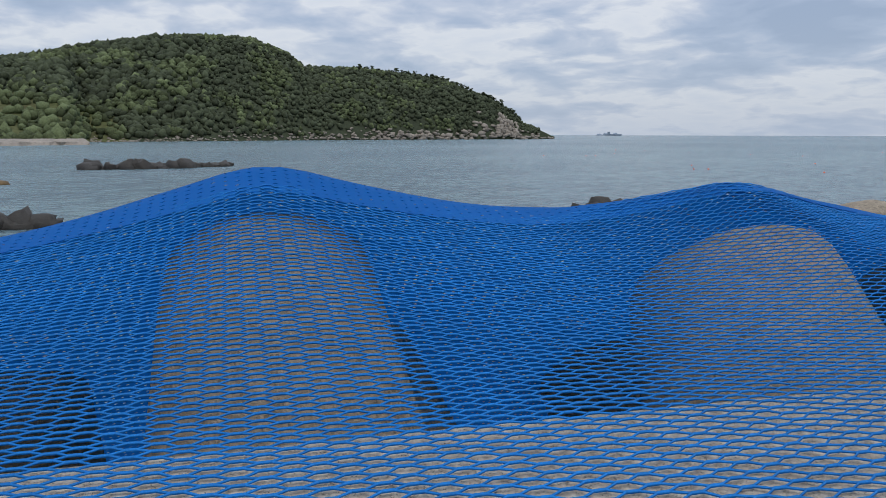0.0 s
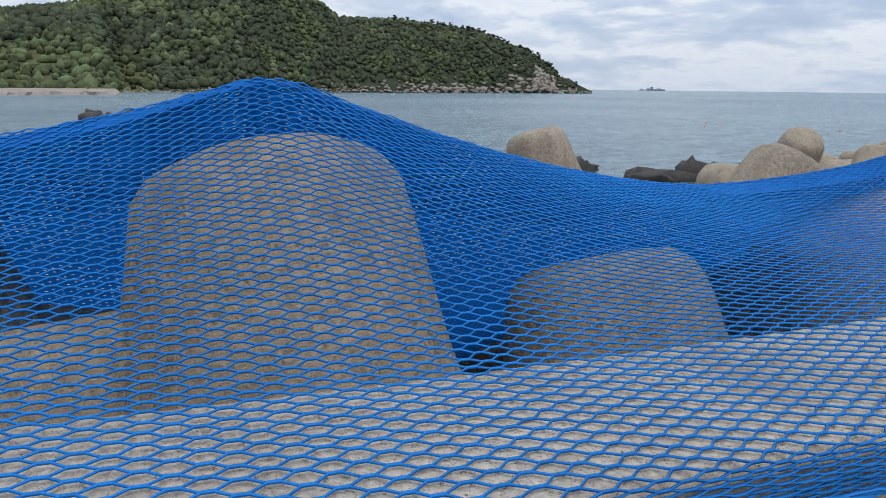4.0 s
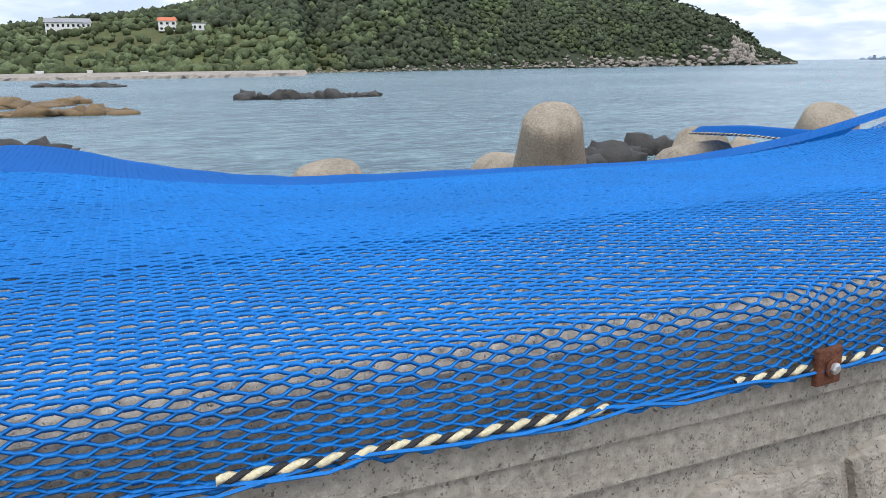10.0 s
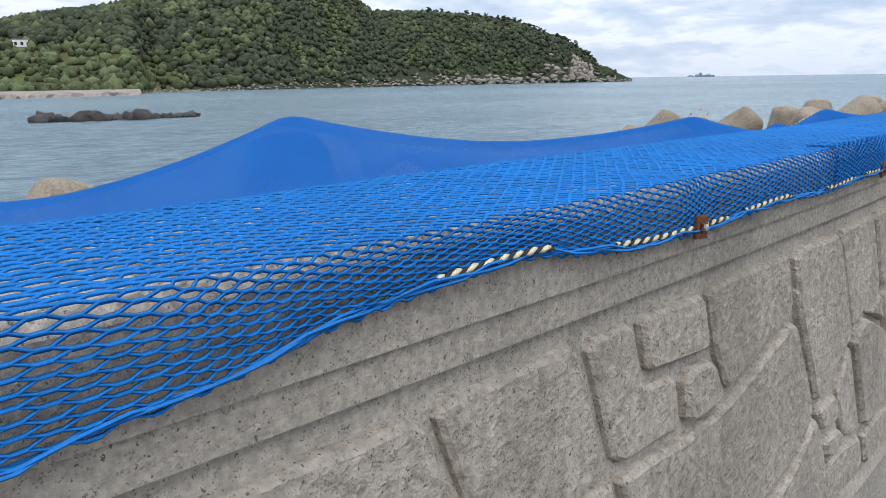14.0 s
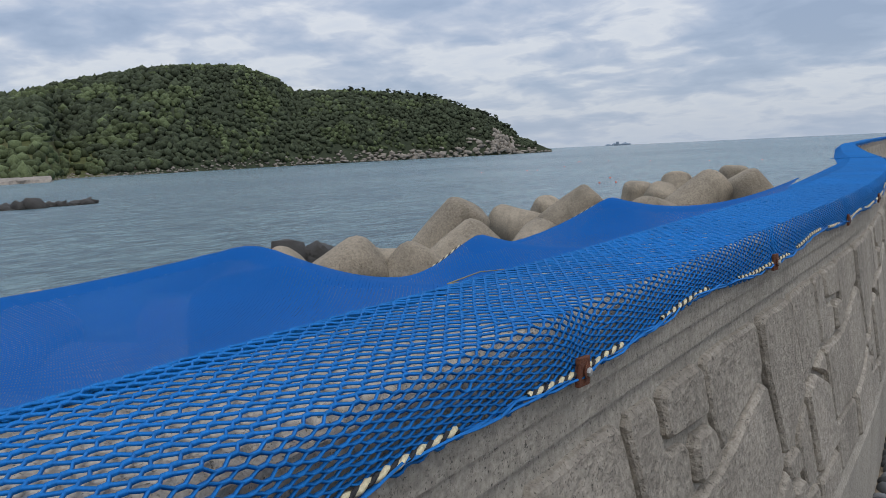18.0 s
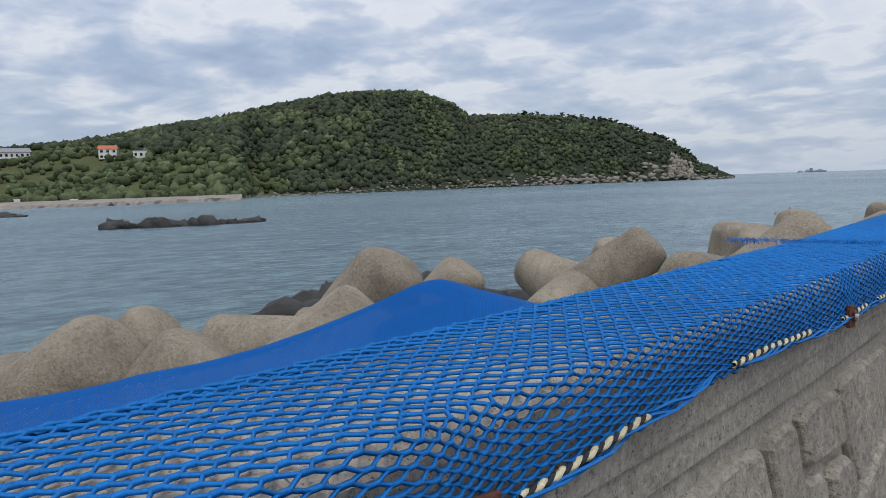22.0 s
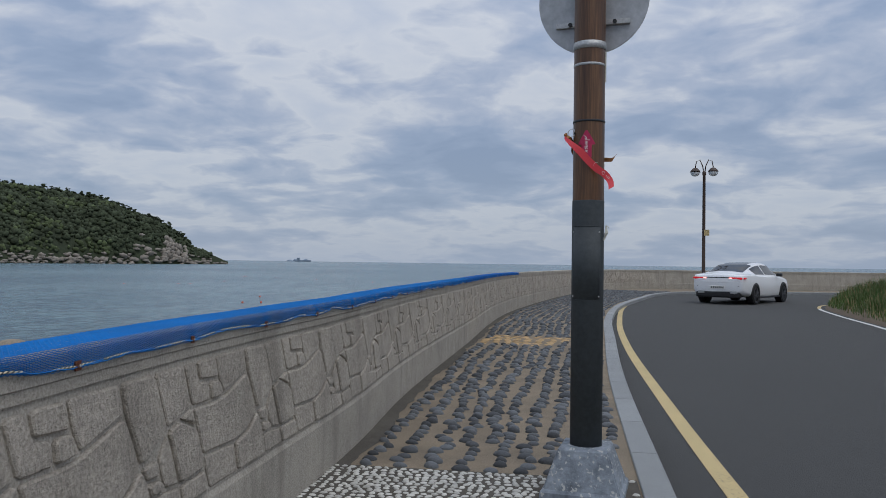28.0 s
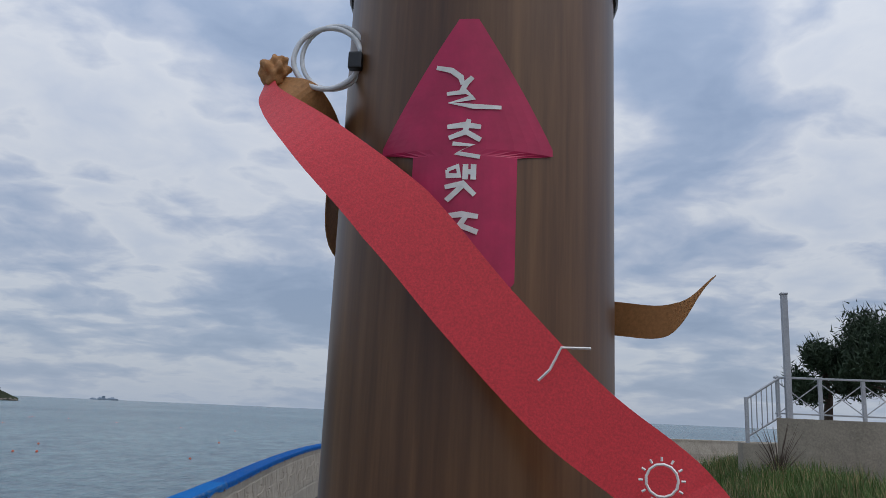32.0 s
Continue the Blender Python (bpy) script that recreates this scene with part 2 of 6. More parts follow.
SCRUB = material("broadleaf_scrub", (0.078, 0.096, 0.046), 0.9, spread=0.5, grain=1.0, coarse=0.04, bump=0.6, per_object=0.45, space="World", spec=0.1, contrast=0.8, bump_dist=0.5)
BROWNROCK = material("brown_weedy_rock", (0.13, 0.085, 0.04), 0.85, spread=0.5, grain=2, coarse=0.3, bump=0.8, space="World", bump_dist=0.1)
BARK = material("pine_bark", (0.09, 0.065, 0.05), 0.95, grain=30, bump=0.6)
NEEDLES = material("pine_needles", (0.02, 0.04, 0.016), 0.8, spread=0.5, grain=20, coarse=1.0, bump=0.0, space="World")
GRASS = material("green_grass", (0.075, 0.13, 0.03), 0.85, spread=0.5, grain=8, coarse=0.8, bump=0.0, space="World")
DRYGRASS = material("dry_grass", (0.28, 0.22, 0.10), 0.9, spread=0.3, grain=8, coarse=0.8, bump=0.0, space="World")
HOUSE_WHITE = material("white_house_render", (0.72, 0.70, 0.66), 0.9, spread=0.08, grain=2, coarse=0.3, bump=0.1)
ROOF_RED = material("orange_red_roof", (0.45, 0.13, 0.06), 0.8, grain=3, bump=0.2)
ROOF_GREY = material("grey_roof", (0.24, 0.24, 0.25), 0.8, grain=3, bump=0.2)
ROOF_BLUE = material("blue_sheet_roof", (0.03, 0.14, 0.5), 0.5, grain=3, bump=0.1)
DARK_GLASS = material("dark_tinted_glass", (0.012, 0.013, 0.015), 0.12, spread=0.05, bump=0.0)
# Distance haze mixed into the base colour of the island and the ship.
FAR_LAND = material("hazy_distance", (0.20, 0.25, 0.31), 1.0, spread=0.05, bump=0.0)
BUOY = material("orange_buoy", (0.5, 0.08, 0.03), 0.6, bump=0.0)
BLACK = material("black_plastic", (0.012, 0.012, 0.013), 0.45, bump=0.0)
TAPE = material("pale_tape", (0.6, 0.58, 0.5), 0.7, bump=0.1)
SIGNBACK = material("dull_aluminium", (0.42, 0.43, 0.44), 0.55, 0.35, spread=0.12, grain=15, bump=0.05)
CRIMSON = material("crimson_vinyl", (0.46, 0.012, 0.075), 0.4, spread=0.06, grain=40, bump=0.0)
PAPERWHITE = material("white_print", (0.78, 0.76, 0.70), 0.6, spread=0.04, bump=0.0)
CORAL = material("coral_satin", (0.68, 0.045, 0.055), 0.5, spread=0.08, grain=900, bump=0.15, bump_dist=0.0005)
TAN_RIBBON = material("tan_ribbon_cloth", (0.42, 0.20, 0.07), 0.7, spread=0.12, grain=500, bump=0.1, bump_dist=0.0005)
CLEARWHITE = material("milky_plastic", (0.72, 0.74, 0.75), 0.25, spread=0.04, bump=0.0)
BROWNPAINT = material("dark_brown_paint", (0.05, 0.028, 0.018), 0.5, spread=0.3, grain=20, bump=0.05)
CARWHITE = material("white_car_paint", (0.80, 0.80, 0.80), 0.15, spread=0.02, bump=0.0)
TYRE = material("black_tyre", (0.014, 0.014, 0.014), 0.8, bump=0.1)
DARKMETAL = material("dark_alloy", (0.09, 0.09, 0.095), 0.35, 0.8, bump=0.0)
TERRACE = material("stained_concrete", (0.27, 0.24, 0.19), 0.92, spread=0.35, grain=20, coarse=1.2, bump=0.5, space="World")
RAIL = material("grey_white_paint", (0.36, 0.37, 0.39), 0.55, spread=0.1, grain=30, bump=0.0)


def glowing(name, colour, power):
    m = bpy.data.materials.new(name)
    m.use_nodes = True
    p = m.node_tree.nodes["Principled BSDF"]
    p.inputs["Base Color"].default_value = (*colour, 1)
    p.inputs["Roughness"].default_value = 0.2
    p.inputs["Emission Color"].default_value = (*colour, 1)
    p.inputs["Emission Strength"].default_value = power
    return m


TAIL = glowing("red_tail_lens", (0.5, 0.01, 0.015), 0.6)
TAIL_CORE = glowing("lit_tail_lamp", (1.0, 0.35, 0.3), 3.0)


def water_material():
    m = bpy.data.materials.new("sea_water")
    m.use_nodes = True
    n = Nodes(m.node_tree)
    pos = n.add("ShaderNodeNewGeometry").outputs["Position"]
    mp = n.add("ShaderNodeMapping")
    n.put(mp, Vector=pos, Scale=(1.0, 0.55, 1.0), Rotation=(0, 0, radians(25)))
    v = mp.outputs[0]
    swell, a, b, c = n.noise(v, 0.07, 3, 0.5), n.noise(v, 0.45, 5, 0.6), n.noise(v, 1.5, 5, 0.62), n.noise(v, 5.0, 4, 0.6)
    h = n.math("ADD", n.math("MULTIPLY", a, 1.2), n.math("ADD", n.math("MULTIPLY", b, 0.55), n.math("MULTIPLY", c, 0.14)))
    tint = n.ramp(n.noise(v, 0.010, 4, 0.5), [(0.35, (0.092, 0.158, 0.192)), (0.65, (0.155, 0.236, 0.265))])
    # Ripple shading put into the colour: troughs of the wave noise darker, crests lighter.
    chop_shade = n.ramp(n.math("ADD", n.math("MULTIPLY", b, 0.6), n.math("MULTIPLY", a, 0.4)), [(0.40, (0.5, 0.54, 0.6)), (0.60, (1.22, 1.2, 1.15))])
    tint = n.mix(1.0, tint, chop_shade, "MULTIPLY")
    p = n.add("ShaderNodeBsdfPrincipled")
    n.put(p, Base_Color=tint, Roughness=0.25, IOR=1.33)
    bm = n.add("ShaderNodeBump")
    n.put(bm, Strength=1.0, Distance=1.0, Height=h)
    n.put(p, Normal=bm.outputs[0])
    out = n.add("ShaderNodeOutputMaterial")
    n.tree.links.new(p.outputs[0], out.inputs["Surface"])
    return m


WATER = water_material()

# ------------------------------------------------------------------ mesh helpers


def mesh_data(name, verts, faces, mat, smooth=False):
    me = bpy.data.meshes.new(name)
    if isinstance(faces, np.ndarray):
        v = np.asarray(verts, np.float32)
        k = faces.shape[1]
        me.vertices.add(len(v))
        me.vertices.foreach_set("co", v.ravel())
        me.loops.add(faces.size)
        me.loops.foreach_set("vertex_index", faces.astype(np.int32).ravel())
        me.polygons.add(len(faces))
        me.polygons.foreach_set("loop_start", np.arange(0, faces.size, k, dtype=np.int32))
        me.polygons.foreach_set("loop_total", np.full(len(faces), k, np.int32))
        me.update(calc_edges=True)
    else:
        me.from_pydata([tuple(q) for q in verts], [], faces)
    me.materials.append(mat)
    if smooth:
        me.polygons.foreach_set("use_smooth", np.ones(len(me.polygons), bool))
    return me


def bm_data(name, bm, mat, smooth=False):
    me = bpy.data.meshes.new(name)
    bmesh.ops.recalc_face_normals(bm, faces=bm.faces)
    bm.to_mesh(me)
    bm.free()
    me.materials.append(mat)
    if smooth:
        me.polygons.foreach_set("use_smooth", np.ones(len(me.polygons), bool))
    return me


def part(name, bm, mat, parent=None, label="", smooth=False, m=None):
    """One bmesh (or ready mesh) as one object under a thing or a part."""
    me = bm if isinstance(bm, bpy.types.Mesh) else bm_data(name, bm, mat, smooth)
    ob = new(name, me)
    if m is not None:
        ob.matrix_basis = m
    if parent is not None:
        ob.parent = parent
    return tagged(ob, label)


def box(size, at=(0, 0, 0), bevel=0.0, m=None, bm=None):
    bm = bm or bmesh.new()
    mat = Matrix.Translation(at) @ Matrix.Diagonal((*size, 1))
    r = bmesh.ops.create_cube(bm, size=1.0, matrix=(m or Matrix()) @ mat)
    if bevel:
        es = list({e for v in r["verts"] for e in v.link_edges})
        bmesh.ops.bevel(bm, geom=es, offset=bevel, segments=2, profile=0.6, affect="EDGES")
    return bm


def lathe(profile, sides=24, bm=None, m=None):
    """Surface of revolution about z from (radius, height) pairs."""
    bm = bm or bmesh.new()
    m = m or Matrix()
    rings = []
    for r, z in profile:
        if r < 1e-6:
            rings.append([bm.verts.new(m @ Vector((0, 0, z)))])
        else:
            rings.append([bm.verts.new(m @ Vector((r * math.cos(a), r * math.sin(a), z))) for a in (2 * math.pi * i / sides for i in range(sides))])
    for lo, hi in zip(rings, rings[1:]):
        for i in range(sides):
            j = (i + 1) % sides
            if len(lo) == 1 and len(hi) == 1:
                continue
            if len(lo) == 1:
                bm.faces.new((lo[0], hi[j], hi[i]))
            elif len(hi) == 1:
                bm.faces.new((lo[i], lo[j], hi[0]))
            else:
                bm.faces.new((lo[i], lo[j], hi[j], hi[i]))
    return bm


def tube(path, radius, sides=8, bm=None, cap=True):
    """A round bar along a list of points."""
    bm = bm or bmesh.new()
    pts = [Vector(q) for q in path]
    rings, up = [], None
    for i, q in enumerate(pts):
        t = (pts[min(i + 1, len(pts) - 1)] - pts[max(i - 1, 0)]).normalized()
        if up is None:
            up = Vector((0, 0, 1)) if abs(t.z) < 0.9 else Vector((1, 0, 0))
        s = t.cross(up).normalized()
        up = s.cross(t)
        r = radius[i] if isinstance(radius, (list, tuple)) else radius
        rings.append([bm.verts.new(q + r * (math.cos(a) * s + math.sin(a) * up)) for a in (2 * math.pi * k / sides for k in range(sides))])
    for lo, hi in zip(rings, rings[1:]):
        for k in range(sides):
            j = (k + 1) % sides
            bm.faces.new((lo[k], lo[j], hi[j], hi[k]))
    if cap:
        bm.faces.new(rings[0][::-1])
        bm.faces.new(rings[-1])
    return bm


def thing(name, at, label, category, group="", rz=0.0):
    ob = new(name)
    ob.matrix_basis = pose(*at, 0, 0, rz)
    ob.empty_display_size = 0.1
    return tagged(ob, label, category, group)


def structure(name, me, label, category):
    return tagged(new(name, me), label, category, kind="structure")


# ------------------------------------------------------------------ the curve of the sea wall
WALL_KNOTS = [(-10.565, -47.41), (-7.165, -42.51), (-4.985, -39.31), (-3.325, -36.78), (-0.626, -32.69), (0.514, -30.14), (0.887, -28.91), (1.172, -27.829), (1.347, -27.13),
              (1.588, -26.155), (1.772, -25.375), (1.935, -24.49), (2.118, -23.203), (2.246, -21.808), (2.294, -20.708), (2.296, -19.506), (2.231, -18.002), (2.12, -16.71),
              (1.87, -14.58), (1.61, -12.39), (1.15, -10.24), (0.55, -8.16), (-0.03, -6.09), (-0.62, -3.95), (-1.16, -1.8), (-1.56, 0.37), (-1.93, 2),
              (-2.25, 3.64), (-2.85, 7), (-3.6, 11), (-4.15, 15), (-4.55, 21), (-4.7, 27), (-4.45, 32), (-3.5, 35.2), (-1.8, 36.6),
              (0.2, 37.2), (5.5, 39.4), (14, 43)]


def catmull(knots, step=0.05):
    k = [np.array(q, float) for q in knots]
    k = [2 * k[0] - k[1], *k, 2 * k[-1] - k[-2]]
    pts = []
    for a, b, c, d in zip(k, k[1:], k[2:], k[3:]):
        t = np.linspace(0, 1, max(4, int(np.linalg.norm(c - b) / step)), endpoint=False)[:, None]
        pts.append(0.5 * (2 * b + (c - a) * t + (2 * a - 5 * b + 4 * c - d) * t * t + (3 * b - a - 3 * c + d) * t ** 3))
    pts.append(k[-2][None])
    return np.concatenate(pts)


class Line2:
    """A plan curve by arc length, with its tangent and its normal to the left (the sea side)."""

    def __init__(self, knots, step=0.05):
        self.p = catmull(knots, step)
        self.s = np.concatenate([[0], np.cumsum(np.linalg.norm(np.diff(self.p, axis=0), axis=1))])
        self.end = self.s[-1]

    def at(self, s):
        s = np.asarray(s, float)
        x, y = np.interp(s, self.s, self.p[:, 0]), np.interp(s, self.s, self.p[:, 1])
        e = 0.12
        tx = np.interp(s + e, self.s, self.p[:, 0]) - np.interp(s - e, self.s, self.p[:, 0])
        ty = np.interp(s + e, self.s, self.p[:, 1]) - np.interp(s - e, self.s, self.p[:, 1])
        q = np.hypot(tx, ty)
        return x, y, tx / q, ty / q

    def place(self, s, d, z):
        """World points at arc length s, d metres to the left, height z."""
        x, y, tx, ty = self.at(s)
        return np.stack(np.broadcast_arrays(x - ty * d, y + tx * d, z), -1)

    def near(self, x, y):
        s = float(self.s[np.argmin((self.p[:, 0] - x) ** 2 + (self.p[:, 1] - y) ** 2)])
        px, py, tx, ty = (float(q) for q in self.at(s))
        return s + (x - px) * tx + (y - py) * ty

    def stand(self, s, d, z):
        x, y, tx, ty = (float(q) for q in self.at(s))
        return pose(x - ty * d, y + tx * d, z, 0, 0, math.degrees(math.atan2(ty, tx)))


WALL = Line2(WALL_KNOTS)
WALL.p = WALL.place(WALL.s, 0.016, 0.0)[:, :2]
TOP, COPE = 0.960, 0.082
FIELD_LOW, FIELD_HIGH = 0.325, 0.822


def thick(s, less=0.0):
    """Depth of the coping: the wall grows slimmer beyond the bend."""
    return np.interp(s, [0, 32.5, 35.0, 40.5], [0.29, 0.28, 0.19, 0.17]) - less


def sweep(name, line, profile, mat, s0, s1, step=0.25, closed=True):
    """A cross-section of (d, z) pairs carried along the curve."""
    ss = np.arange(s0, s1 + step * 0.5, step)
    k = len(profile)
    v = np.concatenate([line.place(ss, d(ss) if callable(d) else d, z)[:, None] for d, z in profile], 1).reshape(-1, 3)
    n = len(ss)
    faces = []
    for i in range(n - 1):
        for j in range(k if closed else k - 1):
            a, b = i * k + j, i * k + (j + 1) % k
            faces.append((a, b, b + k, a + k))
    if closed:
        faces += [tuple(range(k))[::-1], tuple((n - 1) * k + j for j in range(k))]
    return mesh_data(name, v, faces, mat)


# ------------------------------------------------------------------ sea wall
wall = structure("wall_sea", sweep("wall_sea", WALL, [(-0.030, -0.3), (-0.030, FIELD_LOW), (0.02, TOP - COPE), (lambda q: thick(q, 0.02), TOP - COPE), (lambda q: thick(q, 0.02), -4.5), (0.0, -4.5)], CONCRETE, 0, WALL.end),
                 "pale grey weathered concrete sea wall beside the footpath", "wall")
cope = part("coping", sweep("coping", WALL, [(0.0, TOP - COPE), (0.0, TOP - 0.012), (0.012, TOP), (lambda q: thick(q, 0.012), TOP), (thick, TOP - 0.012), (thick, TOP - COPE)], CONCRETE, 0, WALL.end), CONCRETE, wall)
part("coping_band", sweep("coping_band", WALL, [(0.006, TOP - COPE - 0.036), (0.006, TOP - COPE - 0.003), (0.03, TOP - COPE - 0.001), (0.03, TOP - COPE - 0.040)], CONCRETE, 0, WALL.end), CONCRETE, wall)

# ------------------------------------------------------------------ ground
KERB_LINE = Line2([(1.735, -47.911), (4.235, -41.910), (4.041, -29.883), (4.365, -24.388), (4.581, -18.090), (3.95, -13.0), (2.9, -9.0), (1.05, -3.6), (0.44, -0.85), (0.30, 0.0), (-0.40, 4.2), (-1.0, 8.5), (-1.65, 13.5), (-2.05, 19.0), (-1.95, 24.5), (-1.65, 29.8), (-0.6, 33.0), (2.0, 35.0), (6.5, 36.9), (15, 40.2)])


def ground_strip():
    """Footpath bed between wall and kerb."""
    ys = np.linspace(0, 1, 400)
    a = WALL.place(ys * WALL.end, 0.02, 0.0)
    kx, ky = KERB_LINE.p[:, 0], KERB_LINE.p[:, 1]
    b = []
    for q in a:
        j = np.argmin((kx - q[0]) ** 2 + (ky - q[1]) ** 2)
        b.append((kx[j], ky[j], 0.0))
    v = np.concatenate([a, np.array(b)])
    n = len(ys)
    return mesh_data("footpath_bed", v, [(i, i + n, i + n + 1, i + 1) for i in range(n - 1)], SAND)


path = structure("pavement_footpath", ground_strip(), "sandy mortar footpath bed set with pebbles", "footpath")
kerb = structure("kerb", sweep("kerb", KERB_LINE, [(-0.005, -0.3), (-0.005, -0.004), (-0.160, -0.004), (-0.160, -0.3)], KERB, 0, KERB_LINE.end), "pale granite kerb along the road", "kerb")
s = 0.0
while s < KERB_LINE.end - 1.0:
    part("kerb_stone", sweep("kerb_stone", KERB_LINE, [(0.0, -0.02), (0.0, 0.008), (-0.006, 0.014), (-0.158, 0.014), (-0.17, 0.002), (-0.17, -0.3)], KERB, s + 0.004, s + 0.996, 0.248), KERB, kerb)
    s += 1.0
gx = 120.0
structure("road", mesh_data("road", [tuple(q) for q in np.concatenate([KERB_LINE.place(np.linspace(0, KERB_LINE.end, 300), -0.1, -0.09), np.stack([np.full(300, gx), np.linspace(-60, 60, 300), np.full(300, -0.09)], 1)])],
          [(i, i + 300, i + 301, i + 1) for i in range(299)], ASPHALT), "worn dark grey asphalt road", "road")
yl = Line2([(3.3, -9.0), (1.46, -2.88), (0.91, -0.2), (0.25, 3.3), (-0.65, 8.5), (-1.38, 14.0), (-1.95, 21.0), (-1.72, 29.0), (-0.19, 33.6), (3, 35)])
structure("road_marking", sweep("road_marking", yl, [(0.06, -0.086), (-0.06, -0.086)], YELLOW, 0, yl.end, closed=False), "worn yellow edge line on asphalt", "road marking")
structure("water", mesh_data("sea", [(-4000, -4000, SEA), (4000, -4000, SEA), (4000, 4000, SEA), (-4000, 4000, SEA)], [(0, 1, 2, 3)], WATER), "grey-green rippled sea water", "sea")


# ------------------------------------------------------------------ netting over the wall and the tetrapods
RIDGE = [  # wall length, distance towards the sea, height, peak over a block (1) or saddle (0)
    (9.0, 1.3, 1.02, 0), (11.0, 1.3, 1.08, 1), (12.1, 1.3, 1.02, 0), (12.93, 1.30, 1.215, 1), (13.55, 1.3, 1.09, 0), (14.06, 1.20, 1.160, 1), (15.1, 1.3, 0.995, 0), (16.69, 1.16, 1.350, 1),
    (17.8, 1.3, 1.14, 0), (18.66, 1.13, 1.295, 1), (20.1, 1.3, 1.00, 0), (21.65, 1.28, 1.240, 1), (22.14, 1.35, 1.155, 0), (22.54, 1.20, 1.215, 1), (23.55, 1.35, 0.932, 0),
    (24.93, 1.48, 1.075, 1), (25.65, 1.45, 0.955, 0), (26.10, 1.68, 0.958, 1), (26.70, 1.45, 0.865, 0), (27.6, 1.3, 0.865, 0), (28.78, 1.20, 1.030, 1), (29.6, 1.8, 0.78, 0), (30.91, 3.9, 0.66, 1),
    (33.2, 3.6, 0.55, 0), (35.0, 3.70, 0.885, 1), (36.6, 3.0, 0.63, 0), (37.97, 2.27, 0.775, 1), (39.0, 2.1, 0.50, 0), (39.74, 2.06, 0.645, 1), (41.3, 2.6, 0.39, 0), (42.34, 1.94, 0.69, 1), (43.6, 1.7, 0.40, 0)]


def ridge_table():
    """Distance and height of the net's crest by wall length: pointed over the blocks, hanging between them."""
    ss = np.arange(9.0, 43.6, 0.02)
    k = np.array(RIDGE)
    d = np.interp(ss, k[:, 0], k[:, 1])
    z = 0 * ss
    for p, q in zip(RIDGE, RIDGE[1:]):
        inside = (ss >= p[0]) & (ss <= q[0])
        t = (ss[inside] - p[0]) / (q[0] - p[0])
        z[inside] = p[2] + (q[2] - p[2]) * (t ** 1.7 if p[3] < q[3] else 1 - (1 - t) ** 1.7 if p[3] > q[3] else t)
    box3 = np.ones(9) / 9
    return ss, np.convolve(np.pad(d, 4, "edge"), box3, "valid"), np.convolve(np.pad(z, 4, "edge"), box3, "valid")


RIDGE_S, RIDGE_D, RIDGE_Z = ridge_table()


def drape(s, d):
    """Height of the net at wall length s, distance d towards the sea."""
    s, d = np.broadcast_arrays(np.asarray(s, float), np.asarray(d, float))
    rd, rz = np.interp(s, RIDGE_S, RIDGE_D), np.interp(s, RIDGE_S, RIDGE_Z)
    back = thick(s)
    u = np.clip((d - back) / (rd - back), 0, 1)
    slack = 0.02 + 0.20 * np.clip((s - 28.9) / 1.2, 0, 1)
    front = TOP + 0.004 + (rz - TOP - 0.004) * u ** 1.2 - slack * 4 * u * (1 - u)
    z = np.where(d < rd, front, rz - 0.8 * np.clip(d - rd, 0, None) ** 1.15)
    ripple = 0.004 * np.abs(np.sin(s * 2.1 + 1.3)) * np.clip((d - 0.05) / 0.2, 0, 1) * np.clip(1 - (d - back) / 0.2, 0, 1)
    return np.where(d < back, TOP + 0.004, z) + ripple


PLATE_S = [WALL.near(x, y) for x, y in ((1.172, -27.829), (1.351, -27.076), (1.507, -26.413), (1.682, -25.717), (1.853, -25.023), (1.958, -24.259))]
PLATE_S[0], PLATE_S[5] = 22.86, 26.74
PLATE_S2 = [WALL.near(2.12, -16.71) + 0.731 * k for k in range(-6, 46)]
HOOK_S = [30.055, 31.11, 31.86]
PLATE_S2[:4] = [29.3, *HOOK_S]
PINS = np.array(sorted([WALL.near(1.17, -27.83) - 0.731 * k for k in range(1, 22)] + PLATE_S + [WALL.near(2.10, -23.50)]  + HOOK_S + PLATE_S2))


HARD = np.array([PLATE_S[0], *HOOK_S, PLATE_S2[3], PLATE_S2[6], PLATE_S2[7]])
CREASE = [(PLATE_S2[3], 0.55), (PLATE_S2[6], 0.60), (PLATE_S2[7], 0.60)]
SLACK = (WALL.near(2.08, -23.60), WALL.near(2.31, -18.71))


def edge_drop(s):
    """How far the net's border hangs below the wall top: pinned at the plates, sagging or lifted between them."""
    gap = np.min(np.abs(np.asarray(s)[..., None] - PINS), -1)
    wave = (0.018 * np.sin(np.asarray(s) * 4.7) + 0.01 * np.sin(np.asarray(s) * 11.3)) * np.clip((np.asarray(s) - 24.0) / 6.0, 0.4, 1.0)
    slack = np.clip((np.asarray(s) - SLACK[0]) / 0.5, 0, 1) * np.clip((SLACK[1] - np.asarray(s)) / 0.4, 0, 1)
    return 0.052 - (0.010 + wave * 0.5) * np.clip(gap / 0.3, 0, 1) ** 1.5 + slack * 0.045 * (0.5 + 0.5 * np.clip(gap / 0.3, 0, 1)) + 0.014 * sum(np.sin(math.pi * np.clip((pin - np.asarray(s)) / reach, 0, 1)) for pin, reach in CREASE) + 0.030 * np.exp(-((np.asarray(s) - 29.9) / 0.4) ** 2)


FACE = 18


def face_rows(s):
    """Half meshes that hang on the wall's face: more where the net has slipped down."""
    return FACE + 4 * np.clip((s - SLACK[0]) / 0.5, 0, 1) * np.clip((SLACK[1] - s) / 0.4, 0, 1)


